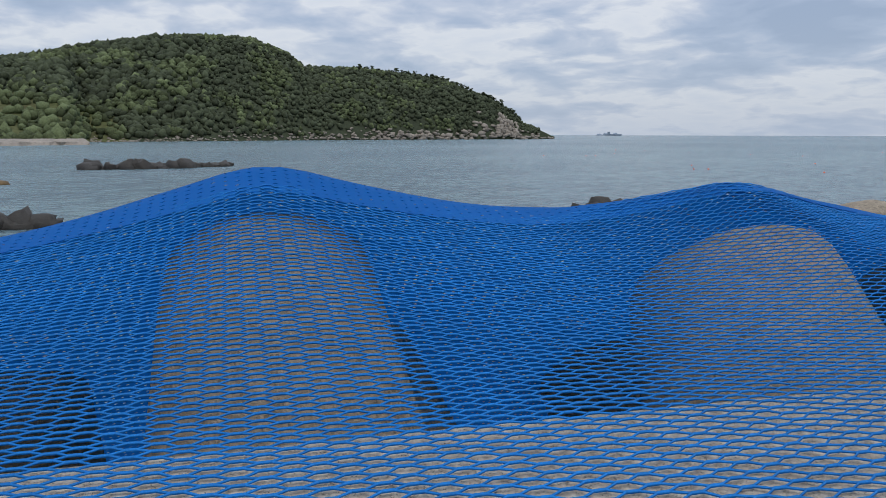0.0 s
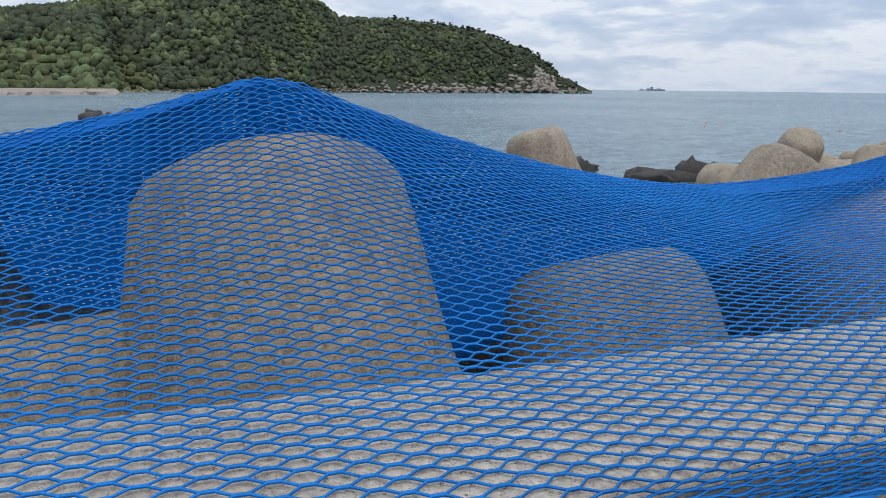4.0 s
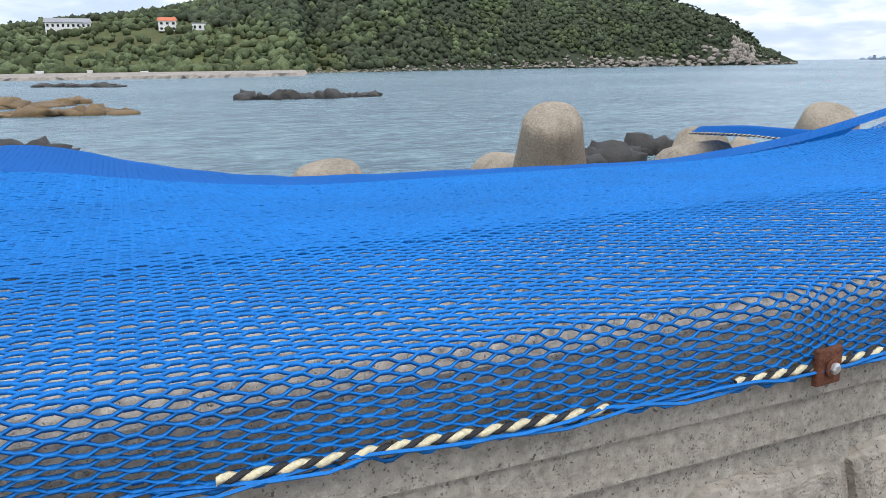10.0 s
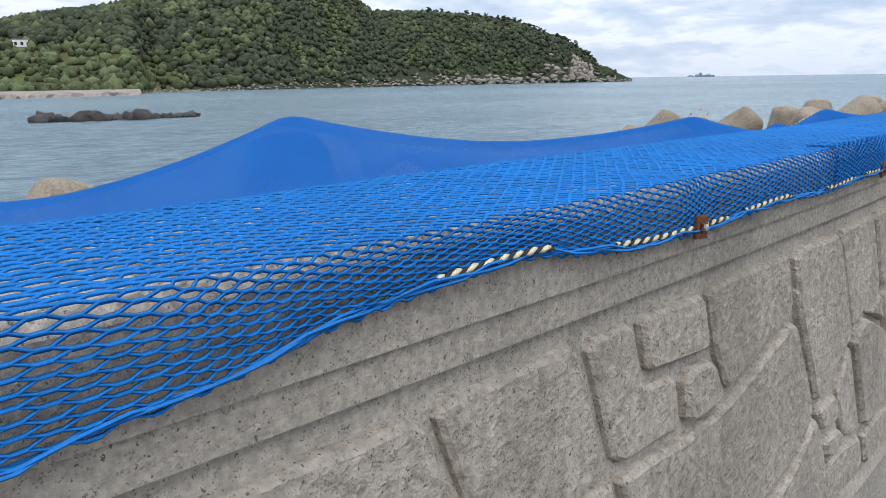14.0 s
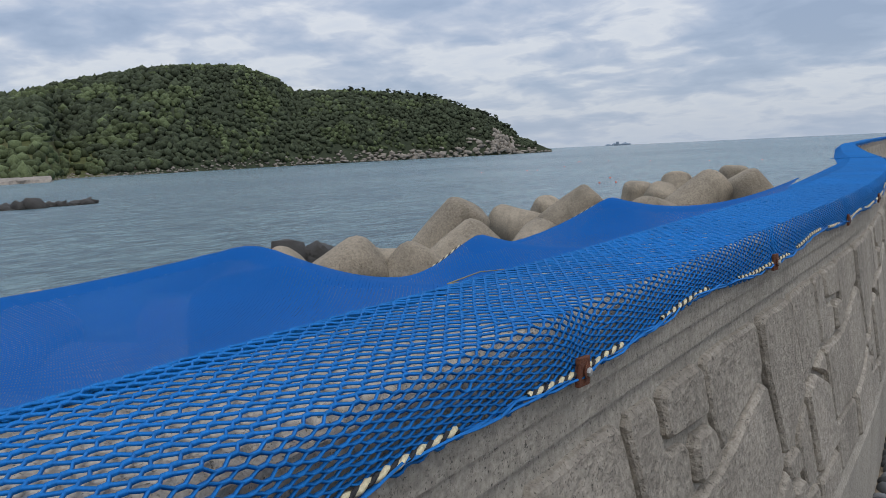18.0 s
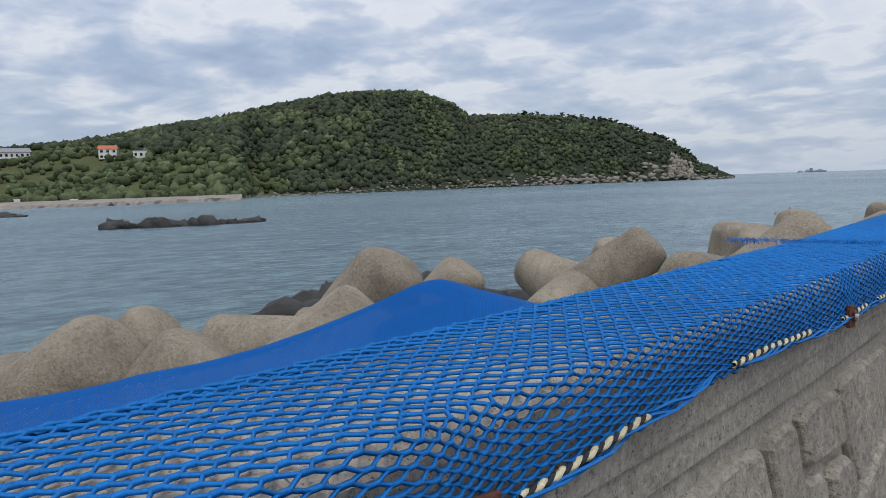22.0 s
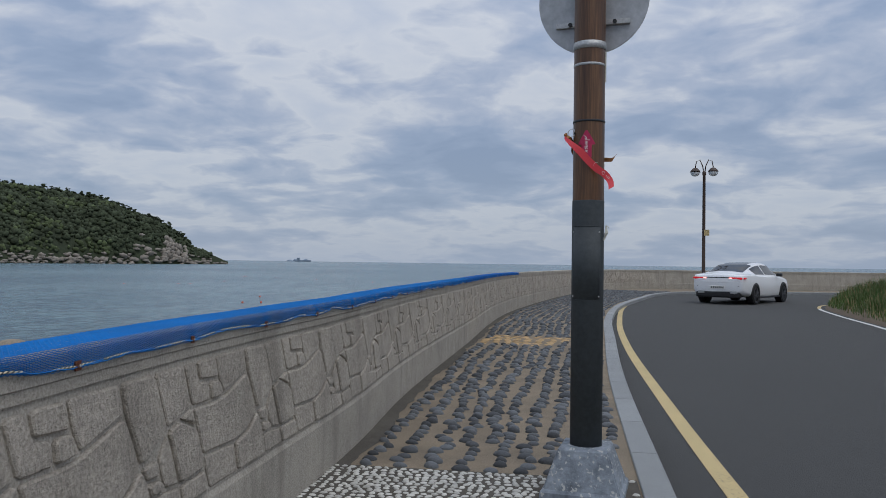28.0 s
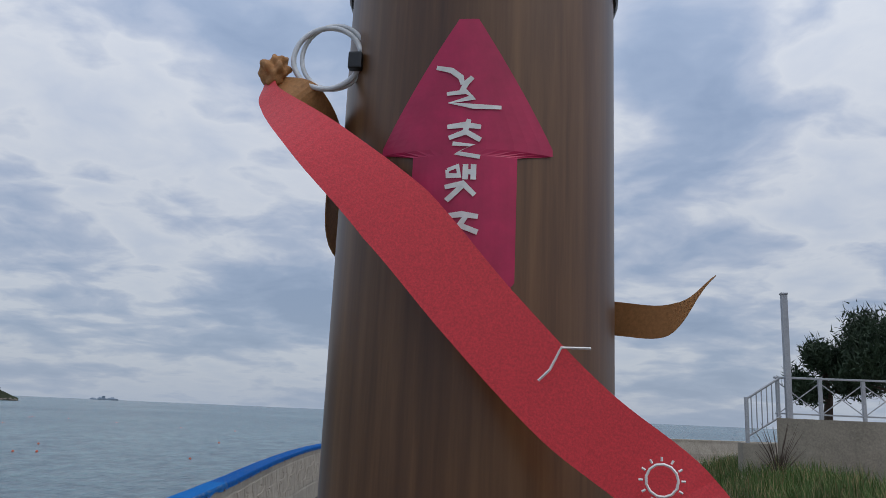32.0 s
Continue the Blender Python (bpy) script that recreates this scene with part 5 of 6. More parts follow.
def curved_panel(z0, z1, half, r, thick=0.003, n=16, name="panel"):
    """A plate bent round the pole, facing the footpath."""
    bm = bmesh.new()
    rows = []
    for rad in (r, r + thick):
        for z in (z0, z1):
            rows.append([bm.verts.new((rad * math.sin(a), -rad * math.cos(a), z)) for a in np.linspace(-half, half, n)])
    a, b, c, d = rows
    for lo, hi in ((c, d), (b, a), (a, c), (d, b)):
        for i in range(n - 1):
            bm.faces.new((lo[i], lo[i + 1], hi[i + 1], hi[i]))
    for i in (0, n - 1):
        bm.faces.new((a[i], b[i], d[i], c[i]))
    return bm


hatch = part("hatch_cover", curved_panel(1.02, 1.40, 1.02, 0.0842, 0.0025), GREYWRAP, pole, "dark grey inspection hatch", True)
for z in (1.035, 1.372):
    for a in (-0.88, 0.88):
        part("screw", lathe([(0, 0), (0.0045, 0), (0.004, 0.0025), (0, 0.003)], 12, m=pose(0.0868 * math.sin(a), -0.0868 * math.cos(a), z) @ pose(0, 0, 0, 90, 0, math.degrees(a))), STEEL, hatch, "steel screw")
part("hatch_lip", tube([(0.0865 * math.sin(a), -0.0865 * math.cos(a), 1.398 + 0.006 * math.cos(a)) for a in np.linspace(-0.95, 0.95, 18)], 0.0022, 6), GREYWRAP, hatch)
part("hatch_lip", tube([(0.0865 * math.sin(a), -0.0865 * math.cos(a), 1.022 - 0.006 * math.cos(a)) for a in np.linspace(-0.95, 0.95, 18)], 0.0018, 6), GREYWRAP, hatch)
part("torn_tape", tube([(0.084, -0.02, 1.33), (0.10, -0.025, 1.37), (0.098, -0.02, 1.41), (0.115, -0.03, 1.395)], [0.004, 0.010, 0.004, 0.002], 5), TAPE, pole, "torn remnant of pale tape")

sign = thing("road_sign", (0, 0.105, 2.65), "round road sign seen from its grey back", "road sign")
part("disc", lathe([(0, -0.002), (0.29, -0.002), (0.298, -0.012), (0.30, -0.010), (0.30, 0.0), (0.0, 0.002)], 64, m=pose(0, 0, 0, 90)), SIGNBACK, sign, "dull grey metal disc")
for z in (-0.135, 0.135):
    part("channel", box((0.40, 0.018, 0.028), (0, -0.012, z), 0.003), STEEL, sign)
    for x in (-0.12, 0.12):
        part("bolt", lathe([(0, 0), (0.012, 0), (0.012, 0.012), (0, 0.012)], 6, m=pose(x, -0.020, z, 90)), BLACK, sign)
part("side_label", box((0.012, 0.002, 0.16), (0.083, -0.11, -0.40), 0.0), TAPE, sign, "narrow white sticker with black marks")

# arrow sticker
arrow = thing("arrow_sticker", (0, -0.0838, 1.76), "crimson arrow trail sticker with white brush writing", "sticker")


def bent(x, z, lift=0.0):
    """A point on the pole's front, x metres round from its middle."""
    r = 0.0828 + lift
    return (r * math.sin(x / 0.0828), -r * math.cos(x / 0.0828) + 0.0838, z)


def bent_shape(outline, lift, thick=0.0006):
    bm = bmesh.new()
    zs = [q[1] for q in outline]
    n = 14
    grid = []
    for z in np.linspace(min(zs), max(zs), 40):
        xs = []
        m = len(outline)
        for i in range(m):
            (xa, za), (xb, zb) = outline[i], outline[(i + 1) % m]
            if (za <= z < zb) or (zb <= z < za):
                xs.append(xa + (xb - xa) * (z - za) / (zb - za))
        if len(xs) >= 2:
            grid.append([bm.verts.new(bent(x, z, lift)) for x in np.linspace(min(xs), max(xs), n)])
    for lo, hi in zip(grid, grid[1:]):
        for i in range(n - 1):
            bm.faces.new((lo[i], lo[i + 1], hi[i + 1], hi[i]))
    return bm


part("backing", bent_shape([(-0.027, 0.003), (-0.024, 0.0), (0.024, 0.0), (0.027, 0.003), (0.027, 0.069), (0.046, 0.069), (0.0475, 0.074), (0.004, 0.145), (0.0, 0.147), (-0.004, 0.145), (-0.0475, 0.074), (-0.046, 0.069), (-0.027, 0.069)], 0.0006), CRIMSON, arrow, "crimson vinyl")


def brush(points, width, lift=0.0014):
    bm = bmesh.new()
    rows = []
    m = len(points)
    for i, (x, z) in enumerate(points):
        xa, za = points[max(0, i - 1)]
        xb, zb = points[min(m - 1, i + 1)]
        t = math.hypot(xb - xa, zb - za) or 1
        nx, nz = -(zb - za) / t, (xb - xa) / t
        w = width * (0.45 + 0.55 * math.sin(math.pi * (i + 0.6) / (m + 0.2))) / 2
        rows.append([bm.verts.new(bent(x + nx * w, z + nz * w, lift)), bm.verts.new(bent(x - nx * w, z - nz * w, lift))])
    for lo, hi in zip(rows, rows[1:]):
        bm.faces.new((lo[0], lo[1], hi[1], hi[0]))
    return bm


STROKES = [
    [(-0.016, 0.116), (-0.008, 0.114), (-0.003, 0.110), (-0.002, 0.106)], [(0.003, 0.110), (0.0, 0.107), (-0.003, 0.101)], [(-0.010, 0.101), (0.0, 0.102), (0.004, 0.099), (-0.008, 0.096), (0.004, 0.094), (0.018, 0.094)],
    [(-0.009, 0.083), (0.0, 0.084), (0.008, 0.083)], [(0.002, 0.087), (0.000, 0.080), (-0.008, 0.077)], [(0.001, 0.080), (0.008, 0.076)], [(-0.006, 0.074), (0.004, 0.073), (-0.004, 0.069), (0.008, 0.067)],
    [(-0.008, 0.060), (-0.003, 0.062), (-0.002, 0.057), (-0.008, 0.057), (-0.008, 0.060)], [(0.001, 0.063), (0.001, 0.055)], [(0.005, 0.063), (0.005, 0.055)], [(0.001, 0.059), (0.005, 0.059)], [(-0.009, 0.051), (0.0, 0.053), (0.006, 0.047)], [(0.0, 0.052), (-0.008, 0.044)],
    [(-0.009, 0.036), (0.0, 0.037), (0.008, 0.036)], [(0.002, 0.036), (-0.001, 0.031), (-0.008, 0.027)], [(0.0, 0.031), (0.008, 0.028)], [(-0.006, 0.022), (0.004, 0.022), (-0.004, 0.016), (0.008, 0.014)]]
for st in STROKES:
    part("brush_stroke", brush(st, 0.0032), PAPERWHITE, arrow, "white brush stroke")

# ribbons tied with a clear ring
ribbons = thing("trail_ribbon", (-0.115, -0.05, 1.89), "coral red trail ribbon tied to the pole with a clear ring", "ribbon")


def strip(path, widths, mat, name, lab, bank=None):
    """A cloth band along a path, with the direction of its width at each point."""
    bm = bmesh.new()
    k = np.array(path, float)
    fine = []
    n = len(k)
    ext = np.vstack([2 * k[0] - k[1], k, 2 * k[-1] - k[-2]])
    wext = np.vstack([np.array(widths[0]), np.array(widths), np.array(widths[-1])])
    rows = []
    for i in range(n - 1):
        for t in np.linspace(0, 1, 9, endpoint=i == n - 2):
            a, b, c, d = ext[i:i + 4]
            q = 0.5 * (2 * b + (c - a) * t + (2 * a - 5 * b + 4 * c - d) * t * t + (3 * b - a - 3 * c + d) * t ** 3)
            w = wext[i + 1] * (1 - t) + wext[i + 2] * t
            rows.append([bm.verts.new(q - w), bm.verts.new(q), bm.verts.new(q + w)])
    for lo, hi in zip(rows, rows[1:]):
        for j in range(2):
            bm.faces.new((lo[j], lo[j + 1], hi[j + 1], hi[j]))
    ob = part(name, bm, mat, ribbons, lab)
    sol = ob.modifiers.new("cloth", "SOLIDIFY")
    sol.thickness = 0.0006
    return ob


def rel(x, y, z):
    return (x + 0.115, y + 0.05, z - 1.89)


strip([rel(-0.118, -0.050, 1.885), rel(-0.112, -0.062, 1.868), rel(-0.075, -0.090, 1.833), rel(-0.030, -0.100, 1.792), rel(0.012, -0.101, 1.745), rel(0.055, -0.098, 1.702), rel(0.100, -0.095, 1.668), rel(0.128, -0.105, 1.630), rel(0.135, -0.120, 1.596)],
      [(0.003, 0, 0.004), (0.005, 0, 0.006), (0.010, 0.002, 0.010), (0.015, 0, 0.012), (0.015, 0, 0.011), (0.014, 0, 0.012), (0.012, 0, 0.013), (0.012, 0.006, 0.011), (0.013, 0.006, 0.009)], CORAL, "red_ribbon", "coral red satin ribbon")
strip([rel(-0.118, -0.048, 1.885), rel(-0.096, -0.052, 1.874), rel(-0.087, -0.015, 1.855), rel(-0.092, 0.03, 1.81), rel(-0.05, 0.095, 1.79), rel(0.03, 0.105, 1.775), rel(0.085, 0.055, 1.765), rel(0.12, 0.03, 1.762), rel(0.142, 0.02, 1.785)],
      [(0.003, 0, 0.003), (0.006, 0.004, 0.008), (0.003, 0.006, 0.010), (0.002, 0.004, 0.012), (0, 0.002, 0.012), (0.0, 0, 0.012), (0, 0, 0.011), (0.002, 0, 0.010), (0.003, 0, 0.003)], TAN_RIBBON, "tan_ribbon", "tan backing ribbon")
part("clear_ring", tube([(0.030 + 0.020 * math.cos(a), 0.0, 0.008 + 0.019 * math.sin(a)) for a in np.linspace(0, 6.5, 40)], 0.0016, 7), CLEARWHITE, ribbons, "clear white plastic cable-tie ring", True)
part("clear_ring", tube([(0.033 + 0.019 * math.cos(a), 0.003, 0.010 + 0.020 * math.sin(a)) for a in np.linspace(0, 6.5, 40)], 0.0014, 7), CLEARWHITE, ribbons, "clear white plastic cable-tie ring", True)
part("tie_head", box((0.008, 0.006, 0.010), (0.048, -0.004, 0.004), 0.001), BLACK, ribbons, "black cable-tie head")
knot = bmesh.new()
bmesh.ops.create_icosphere(knot, subdivisions=4, radius=0.0085)
for vv in knot.verts:
    vv.co *= 1 + 0.55 * noise.noise(vv.co * 220)
part("knot", knot, TAN_RIBBON, ribbons, "crumpled tan ribbon knot", True)


def on_ribbon(x, z, lift=0.0):
    return rel(x, -0.1022 - lift, z)


def mark(points, width, name, lab, lift=0.001):
    bm = bmesh.new()
    tube([on_ribbon(x, z, lift) for x, z in points], width / 2, 4, bm)
    part(name, bm, PAPERWHITE, ribbons, lab)


mark([(0.039, 1.716), (0.044, 1.721), (0.049, 1.731), (0.062, 1.731)], 0.0012, "printed_line", "white printed zigzag line")
badge = [(0.092 + 0.0068 * math.cos(a), 1.676 + 0.0068 * math.sin(a)) for a in np.linspace(0, 6.3, 14)]
mark(badge, 0.0012, "printed_badge", "white printed sun badge", 0.0015)
for k in range(12):
    a = k * 0.5236
    mark([(0.092 + 0.008 * math.cos(a), 1.676 + 0.008 * math.sin(a)), (0.092 + 0.0098 * math.cos(a), 1.676 + 0.0098 * math.sin(a))], 0.001, "printed_ray", "white printed ray", 0.0015)
for k in range(3):
    mark([(0.104 + k * 0.007, 1.658 - k * 0.007), (0.110 + k * 0.007, 1.664 - k * 0.007)], 0.003, "printed_bar", "white printed characters", 0.003)

# ------------------------------------------------------------------ far street lamp
lamp = thing("street_lamp", (0.25, 31.2, -0.09), "dark brown street lamp with two globe heads", "street lamp")
part("post", lathe([(0.11, 0), (0.11, 0.9), (0.075, 1.0), (0.06, 5.2), (0.08, 5.25), (0.08, 5.35), (0.0, 5.4)], 16), BROWNPAINT, lamp, smooth=True)
for sgn in (-1, 1):
    part("arm", tube([(0.0, 0, 5.1), (0.06 * sgn, 0, 5.6), (0.18 * sgn, 0, 5.88), (0.32 * sgn, 0, 5.82), (0.37 * sgn, 0, 5.55)], 0.022, 8), BROWNPAINT, lamp, smooth=True)
    head = part("hood", lathe([(0.0, 0.2), (0.10, 0.17), (0.20, 0.06), (0.22, 0.0), (0.0, 0.0)], 20, m=pose(0.37 * sgn, 0, 5.35)), BROWNPAINT, lamp, smooth=True)
    part("globe", lathe([(0.205, 0.0), (0.19, -0.08), (0.12, -0.16), (0.0, -0.19)], 20, m=pose(0.37 * sgn, 0, 5.35)), CLEARWHITE, head, "frosted glass globe", True)
part("notice", box((0.22, 0.03, 0.26), (0.12, -0.08, 2.72), 0.01), YELLOW, lamp, "small yellow notice")


# ------------------------------------------------------------------ cars


def smooth_rows(k, m):
    """Catmull rows between the rows of k, m steps a span."""
    k = np.asarray(k, float)
    e = np.concatenate([2 * k[:1] - k[1:2], k, 2 * k[-1:] - k[-2:-1]])
    out = []
    for i in range(len(k) - 1):
        a, b, c, d = e[i:i + 4]
        for t in np.arange(m) / m:
            out.append(0.5 * (2 * b + (c - a) * t + (2 * a - 5 * b + 4 * c - d) * t * t + (3 * b - a - 3 * c + d) * t ** 3))
    out.append(k[-1])
    return np.array(out)


def make_car(x, y, z, rz, paint, label):
    car = thing("car", (x, y, z), label, "car", rz=rz)
    # along the car: width, sill, belt line, roof line and share of the width at the roof
    st = [(-2.41, 0.52, 0.50, 0.74, 0.77, 0.9), (-2.37, 0.80, 0.40, 0.92, 0.97, 0.76), (-2.22, 0.89, 0.34, 0.99, 1.03, 0.66), (-1.95, 0.92, 0.29, 1.0, 1.06, 0.62), (-1.55, 0.935, 0.25, 0.995, 1.15, 0.60),
          (-1.0, 0.94, 0.22, 0.975, 1.325, 0.60), (-0.45, 0.935, 0.20, 0.96, 1.405, 0.60), (0.1, 0.93, 0.20, 0.95, 1.42, 0.60), (0.6, 0.925, 0.20, 0.94, 1.36, 0.61), (1.1, 0.92, 0.21, 0.93, 1.13, 0.64),
          (1.45, 0.915, 0.24, 0.91, 0.985, 0.68), (1.9, 0.90, 0.28, 0.85, 0.89, 0.72), (2.25, 0.83, 0.34, 0.73, 0.76, 0.75), (2.42, 0.58, 0.42, 0.60, 0.62, 0.8)]
    rings = []
    for px, w, zb, belt, roof, share in st:
        half = [(w * 0.88, zb), (w * 0.975, zb + 0.10), (w, (zb + belt) / 2 + 0.02), (w * 0.975, belt - 0.05), (w * 0.935, belt), (w * (share + 0.13), belt + (roof - belt) * 0.58), (w * (share - 0.02), roof - 0.02), (w * 0.3, roof + 0.008), (0, roof + 0.012)]
        rings.append([(px, yy, zz) for yy, zz in half] + [(px, -yy, zz) for yy, zz in reversed(half[:-1])])
    SX, SV = 5, 4
    grid = smooth_rows(np.array(rings), SX)
    grid = np.stack([smooth_rows(r, SV) for r in grid])
    n = np.cross(np.gradient(grid, axis=0), np.gradient(grid, axis=1))
    n /= np.linalg.norm(n, axis=2, keepdims=True) + 1e-9
    if n[len(n) // 2, 2 * SV, 1] < 0:
        n = -n

    def patch(name, i0, i1, j0, j1, lift, mat, lab, parent, cap=False):
        """The part of the shell between two stations and two lines along it."""
        g = (grid + n * lift)[i0:i1 + 1, j0:j1 + 1]
        q, r = g.shape[:2]
        f = [(i * r + j, (i + 1) * r + j, (i + 1) * r + j + 1, i * r + j + 1) for i in range(q - 1) for j in range(r - 1)]
        if cap:
            f += [tuple(range(r)), tuple((q - 1) * r + j for j in range(r))[::-1]] + [((i + 1) * r, i * r, i * r + r - 1, (i + 1) * r + r - 1) for i in range(q - 1)]
        bm = bmesh.new()
        vs = [bm.verts.new(c) for c in g.reshape(-1, 3)]
        for ids in f:
            bm.faces.new([vs[k] for k in ids])
        return part(name, bm, mat, parent, lab, True)

    top = grid.shape[1] - 1
    patch("body", 0, len(grid) - 1, 0, top, 0.0, paint, "", car, True)
    at = lambda px: int(np.argmin(np.abs(grid[:, 0, 0] - px)))
    mid = top // 2
    patch("rear_window", at(-1.72), at(-0.92), mid - 9, mid + 9, 0.006, DARK_GLASS, "dark tinted rear window", car)
    patch("windscreen", at(0.62), at(1.22), mid - 9, mid + 9, 0.006, DARK_GLASS, "dark tinted windscreen", car)
    patch("roof_panel", at(-0.86), at(0.55), mid - 6, mid + 6, 0.004, DARK_GLASS, "dark glass roof panel", car)
    for sg in (1, -1):
        j0, j1 = (4 * SV + 1, 6 * SV - 2) if sg > 0 else (top - 6 * SV + 2, top - 4 * SV - 1)
        patch("side_window", at(-1.18), at(-0.32), j0, j1, 0.006, DARK_GLASS, "dark tinted side window", car)
        patch("side_window", at(-0.26), at(0.92), j0, j1, 0.006, DARK_GLASS, "dark tinted side window", car)
        part("mirror", box((0.15, 0.20, 0.12), (0.78, 1.0 * sg, 1.0), 0.04), BLACK, car, "black wing mirror")
        lamp_ = part("tail_light", box((0.12, 0.44, 0.075), (-2.335, 0.60 * sg, 0.885), 0.025), TAIL, car, "lit red tail light")
        part("light_core", box((0.02, 0.10, 0.03), (-2.395, 0.44 * sg, 0.89), 0.008), TAIL_CORE, lamp_)
        part("light_wing", box((0.26, 0.05, 0.06), (-2.19, 0.865 * sg, 0.885), 0.02, pose(0, 0, 0)), TAIL, lamp_)
        part("exhaust_trim", box((0.06, 0.24, 0.075), (-2.385, 0.56 * sg, 0.40), 0.02), STEEL, car, "chrome exhaust trim")
        part("bumper_slot", box((0.04, 0.20, 0.035), (-2.375, 0.62 * sg, 0.61), 0.012), BLACK, car, "dark bumper slot")
        part("sill", box((2.1, 0.06, 0.07), (0.02, 0.91 * sg, 0.235), 0.02), BLACK, car, "black sill")
        for wx in (-1.40, 1.45):
            part("arch", lathe([(0, -0.05), (0.375, -0.05), (0.375, 0.145), (0.0, 0.145)], 40, m=pose(wx, 0.80 * sg, 0.36, -90 * sg)), BLACK, car, "dark wheel arch")
            wheel = part("wheel", lathe([(0.24, 0.02), (0.25, 0.16), (0.32, 0.165), (0.345, 0.13), (0.345, -0.09), (0.30, -0.11), (0.2, -0.11)], 36, m=pose(wx, 0.80 * sg, 0.345, -90 * sg)), TYRE, car, "black tyre", True)
            rim = bmesh.new()
            for k in range(10):
                box((0.028, 0.02, 0.225), (0, 0, 0.12), 0.006, pose(wx, 0.955 * sg, 0.345) @ pose(0, 0, 0, 0, 36 * k, 0), rim)
            part("rim", rim, DARKMETAL, wheel, "dark alloy spokes")
    part("boot_strip", box((0.05, 0.78, 0.03), (-2.375, 0, 0.905), 0.01), BLACK, car, "black strip between the tail lights")
    part("diffuser", box((0.22, 1.50, 0.20), (-2.30, 0, 0.33), 0.05), BLACK, car, "black rear diffuser")
    part("chrome_strip", box((0.03, 1.3, 0.018), (-2.415, 0, 0.445), 0.006), STEEL, car, "thin chrome bumper strip")
    plate = part("number_plate", box((0.02, 0.52, 0.11), (-2.412, 0, 0.575), 0.006), PAPERWHITE, car, "white number plate")
    for k in range(7):
        part("plate_bar", box((0.006, 0.035, 0.06), (-2.424, -0.2 + k * 0.066, 0.575)), BLACK, plate)
    part("badge", lathe([(0, 0), (0.055, 0), (0.05, 0.014), (0, 0.016)], 20, m=pose(-2.385, 0, 0.81, 0, -90)), DARKMETAL, car, "round metal badge")
    return car


make_car(1.68, 25.9, -0.09, 68, CARWHITE, "white two-door coupe with lit red tail lights on the road")

# ------------------------------------------------------------------ verge, terrace and railing
VERGE = Line2([(5.6, 2.0), (4.9, 7.0), (4.45, 11.5), (4.2, 15.6), (3.98, 19.0), (3.95, 22.6), (4.6, 25.4), (6.6, 27.4), (11.0, 29.0)])
structure("ground_verge", sweep("ground_verge", VERGE, [(0.0, -0.1), (-0.12, 0.03), (-0.7, 0.22), (-1.6, 0.38), (-4.0, 0.5), (-9.0, 0.55)], SOIL, 0, VERGE.end, closed=False), "dry soil bank beside the road", "verge")
structure("road_marking_edge", sweep("road_marking_edge", VERGE, [(0.22, -0.085), (0.12, -0.085)], WHITE_LINE, 0, VERGE.near(3.95, 22.4), closed=False), "white edge line along the verge", "road marking")
structure("road_marking_corner", sweep("road_marking_corner", VERGE, [(0.22, -0.085), (0.12, -0.085)], YELLOW, VERGE.near(3.95, 22.4), VERGE.end, closed=False), "yellow edge line round the verge corner", "road marking")


def blades(n, seed, mat, name, tall):
    rng = np.random.default_rng(seed)
    s, d = rng.uniform(2, VERGE.end, n), -rng.uniform(0.08, 3.2, n) ** 1.0
    z = np.interp(-d, [0, 0.12, 0.7, 1.6, 4.0], [-0.1, 0.03, 0.22, 0.38, 0.5])
    p = VERGE.place(s, d, z - 0.02)
    h = rng.uniform(0.4, 1.0, n) * tall * np.interp(-d, [0.05, 0.5, 1.2], [0.35, 0.8, 1.0]) * (0.6 + 0.5 * np.sin(s * 1.3) ** 2)
    a = rng.uniform(0, 6.28, n)
    bend = np.stack([np.cos(a), np.sin(a), 0 * a], 1) * h[:, None] * rng.uniform(0.1, 0.6, n)[:, None]
    side = np.stack([-np.sin(a), np.cos(a), 0 * a], 1) * 0.007
    up = np.stack([0 * a, 0 * a, h], 1)
    mid, tip = p + up * 0.6 + bend * 0.3, p + up + bend
    v = np.concatenate([p - side, p + side, mid - side * 0.8, mid + side * 0.8, tip])
    i = np.arange(n)
    f = np.concatenate([np.stack([i, i + n, i + 3 * n], 1), np.stack([i, i + 3 * n, i + 2 * n], 1), np.stack([i + 2 * n, i + 3 * n, i + 4 * n], 1)])
    return tagged(structure(name, mesh_data(name, v, f, mat), "tufts of tall grass on the verge", "grass"), kind="stuff")


blades(26000, 1, GRASS, "verge_grass", 0.62)
blades(5000, 2, DRYGRASS, "verge_dry_grass", 0.7)

# terrace wall with railing
bm = bmesh.new()
low = [bm.verts.new((x, y, -0.2)) for x, y in ((6.2, 20.6), (22, 20.0), (22, 30), (9.2, 30))]
high = [bm.verts.new((v.co.x, v.co.y, 1.95)) for v in low]
for i in range(4):
    bm.faces.new((low[i], low[(i + 1) % 4], high[(i + 1) % 4], high[i]))
bm.faces.new(high)
terrace = structure("wall_terrace", bm_data("wall_terrace", bm, TERRACE), "stained concrete terrace wall", "wall")
structure("wall_ramp", bm_data("wall_ramp", box((0.8, 0.5, 1.8), (5.75, 20.9, 0.4), 0.02, pose(0, 0, 0)), TERRACE), "low stained concrete wing wall", "wall")
rail = thing("railing", (6.3, 20.75, 1.95), "white-grey metal railing on the terrace", "railing")
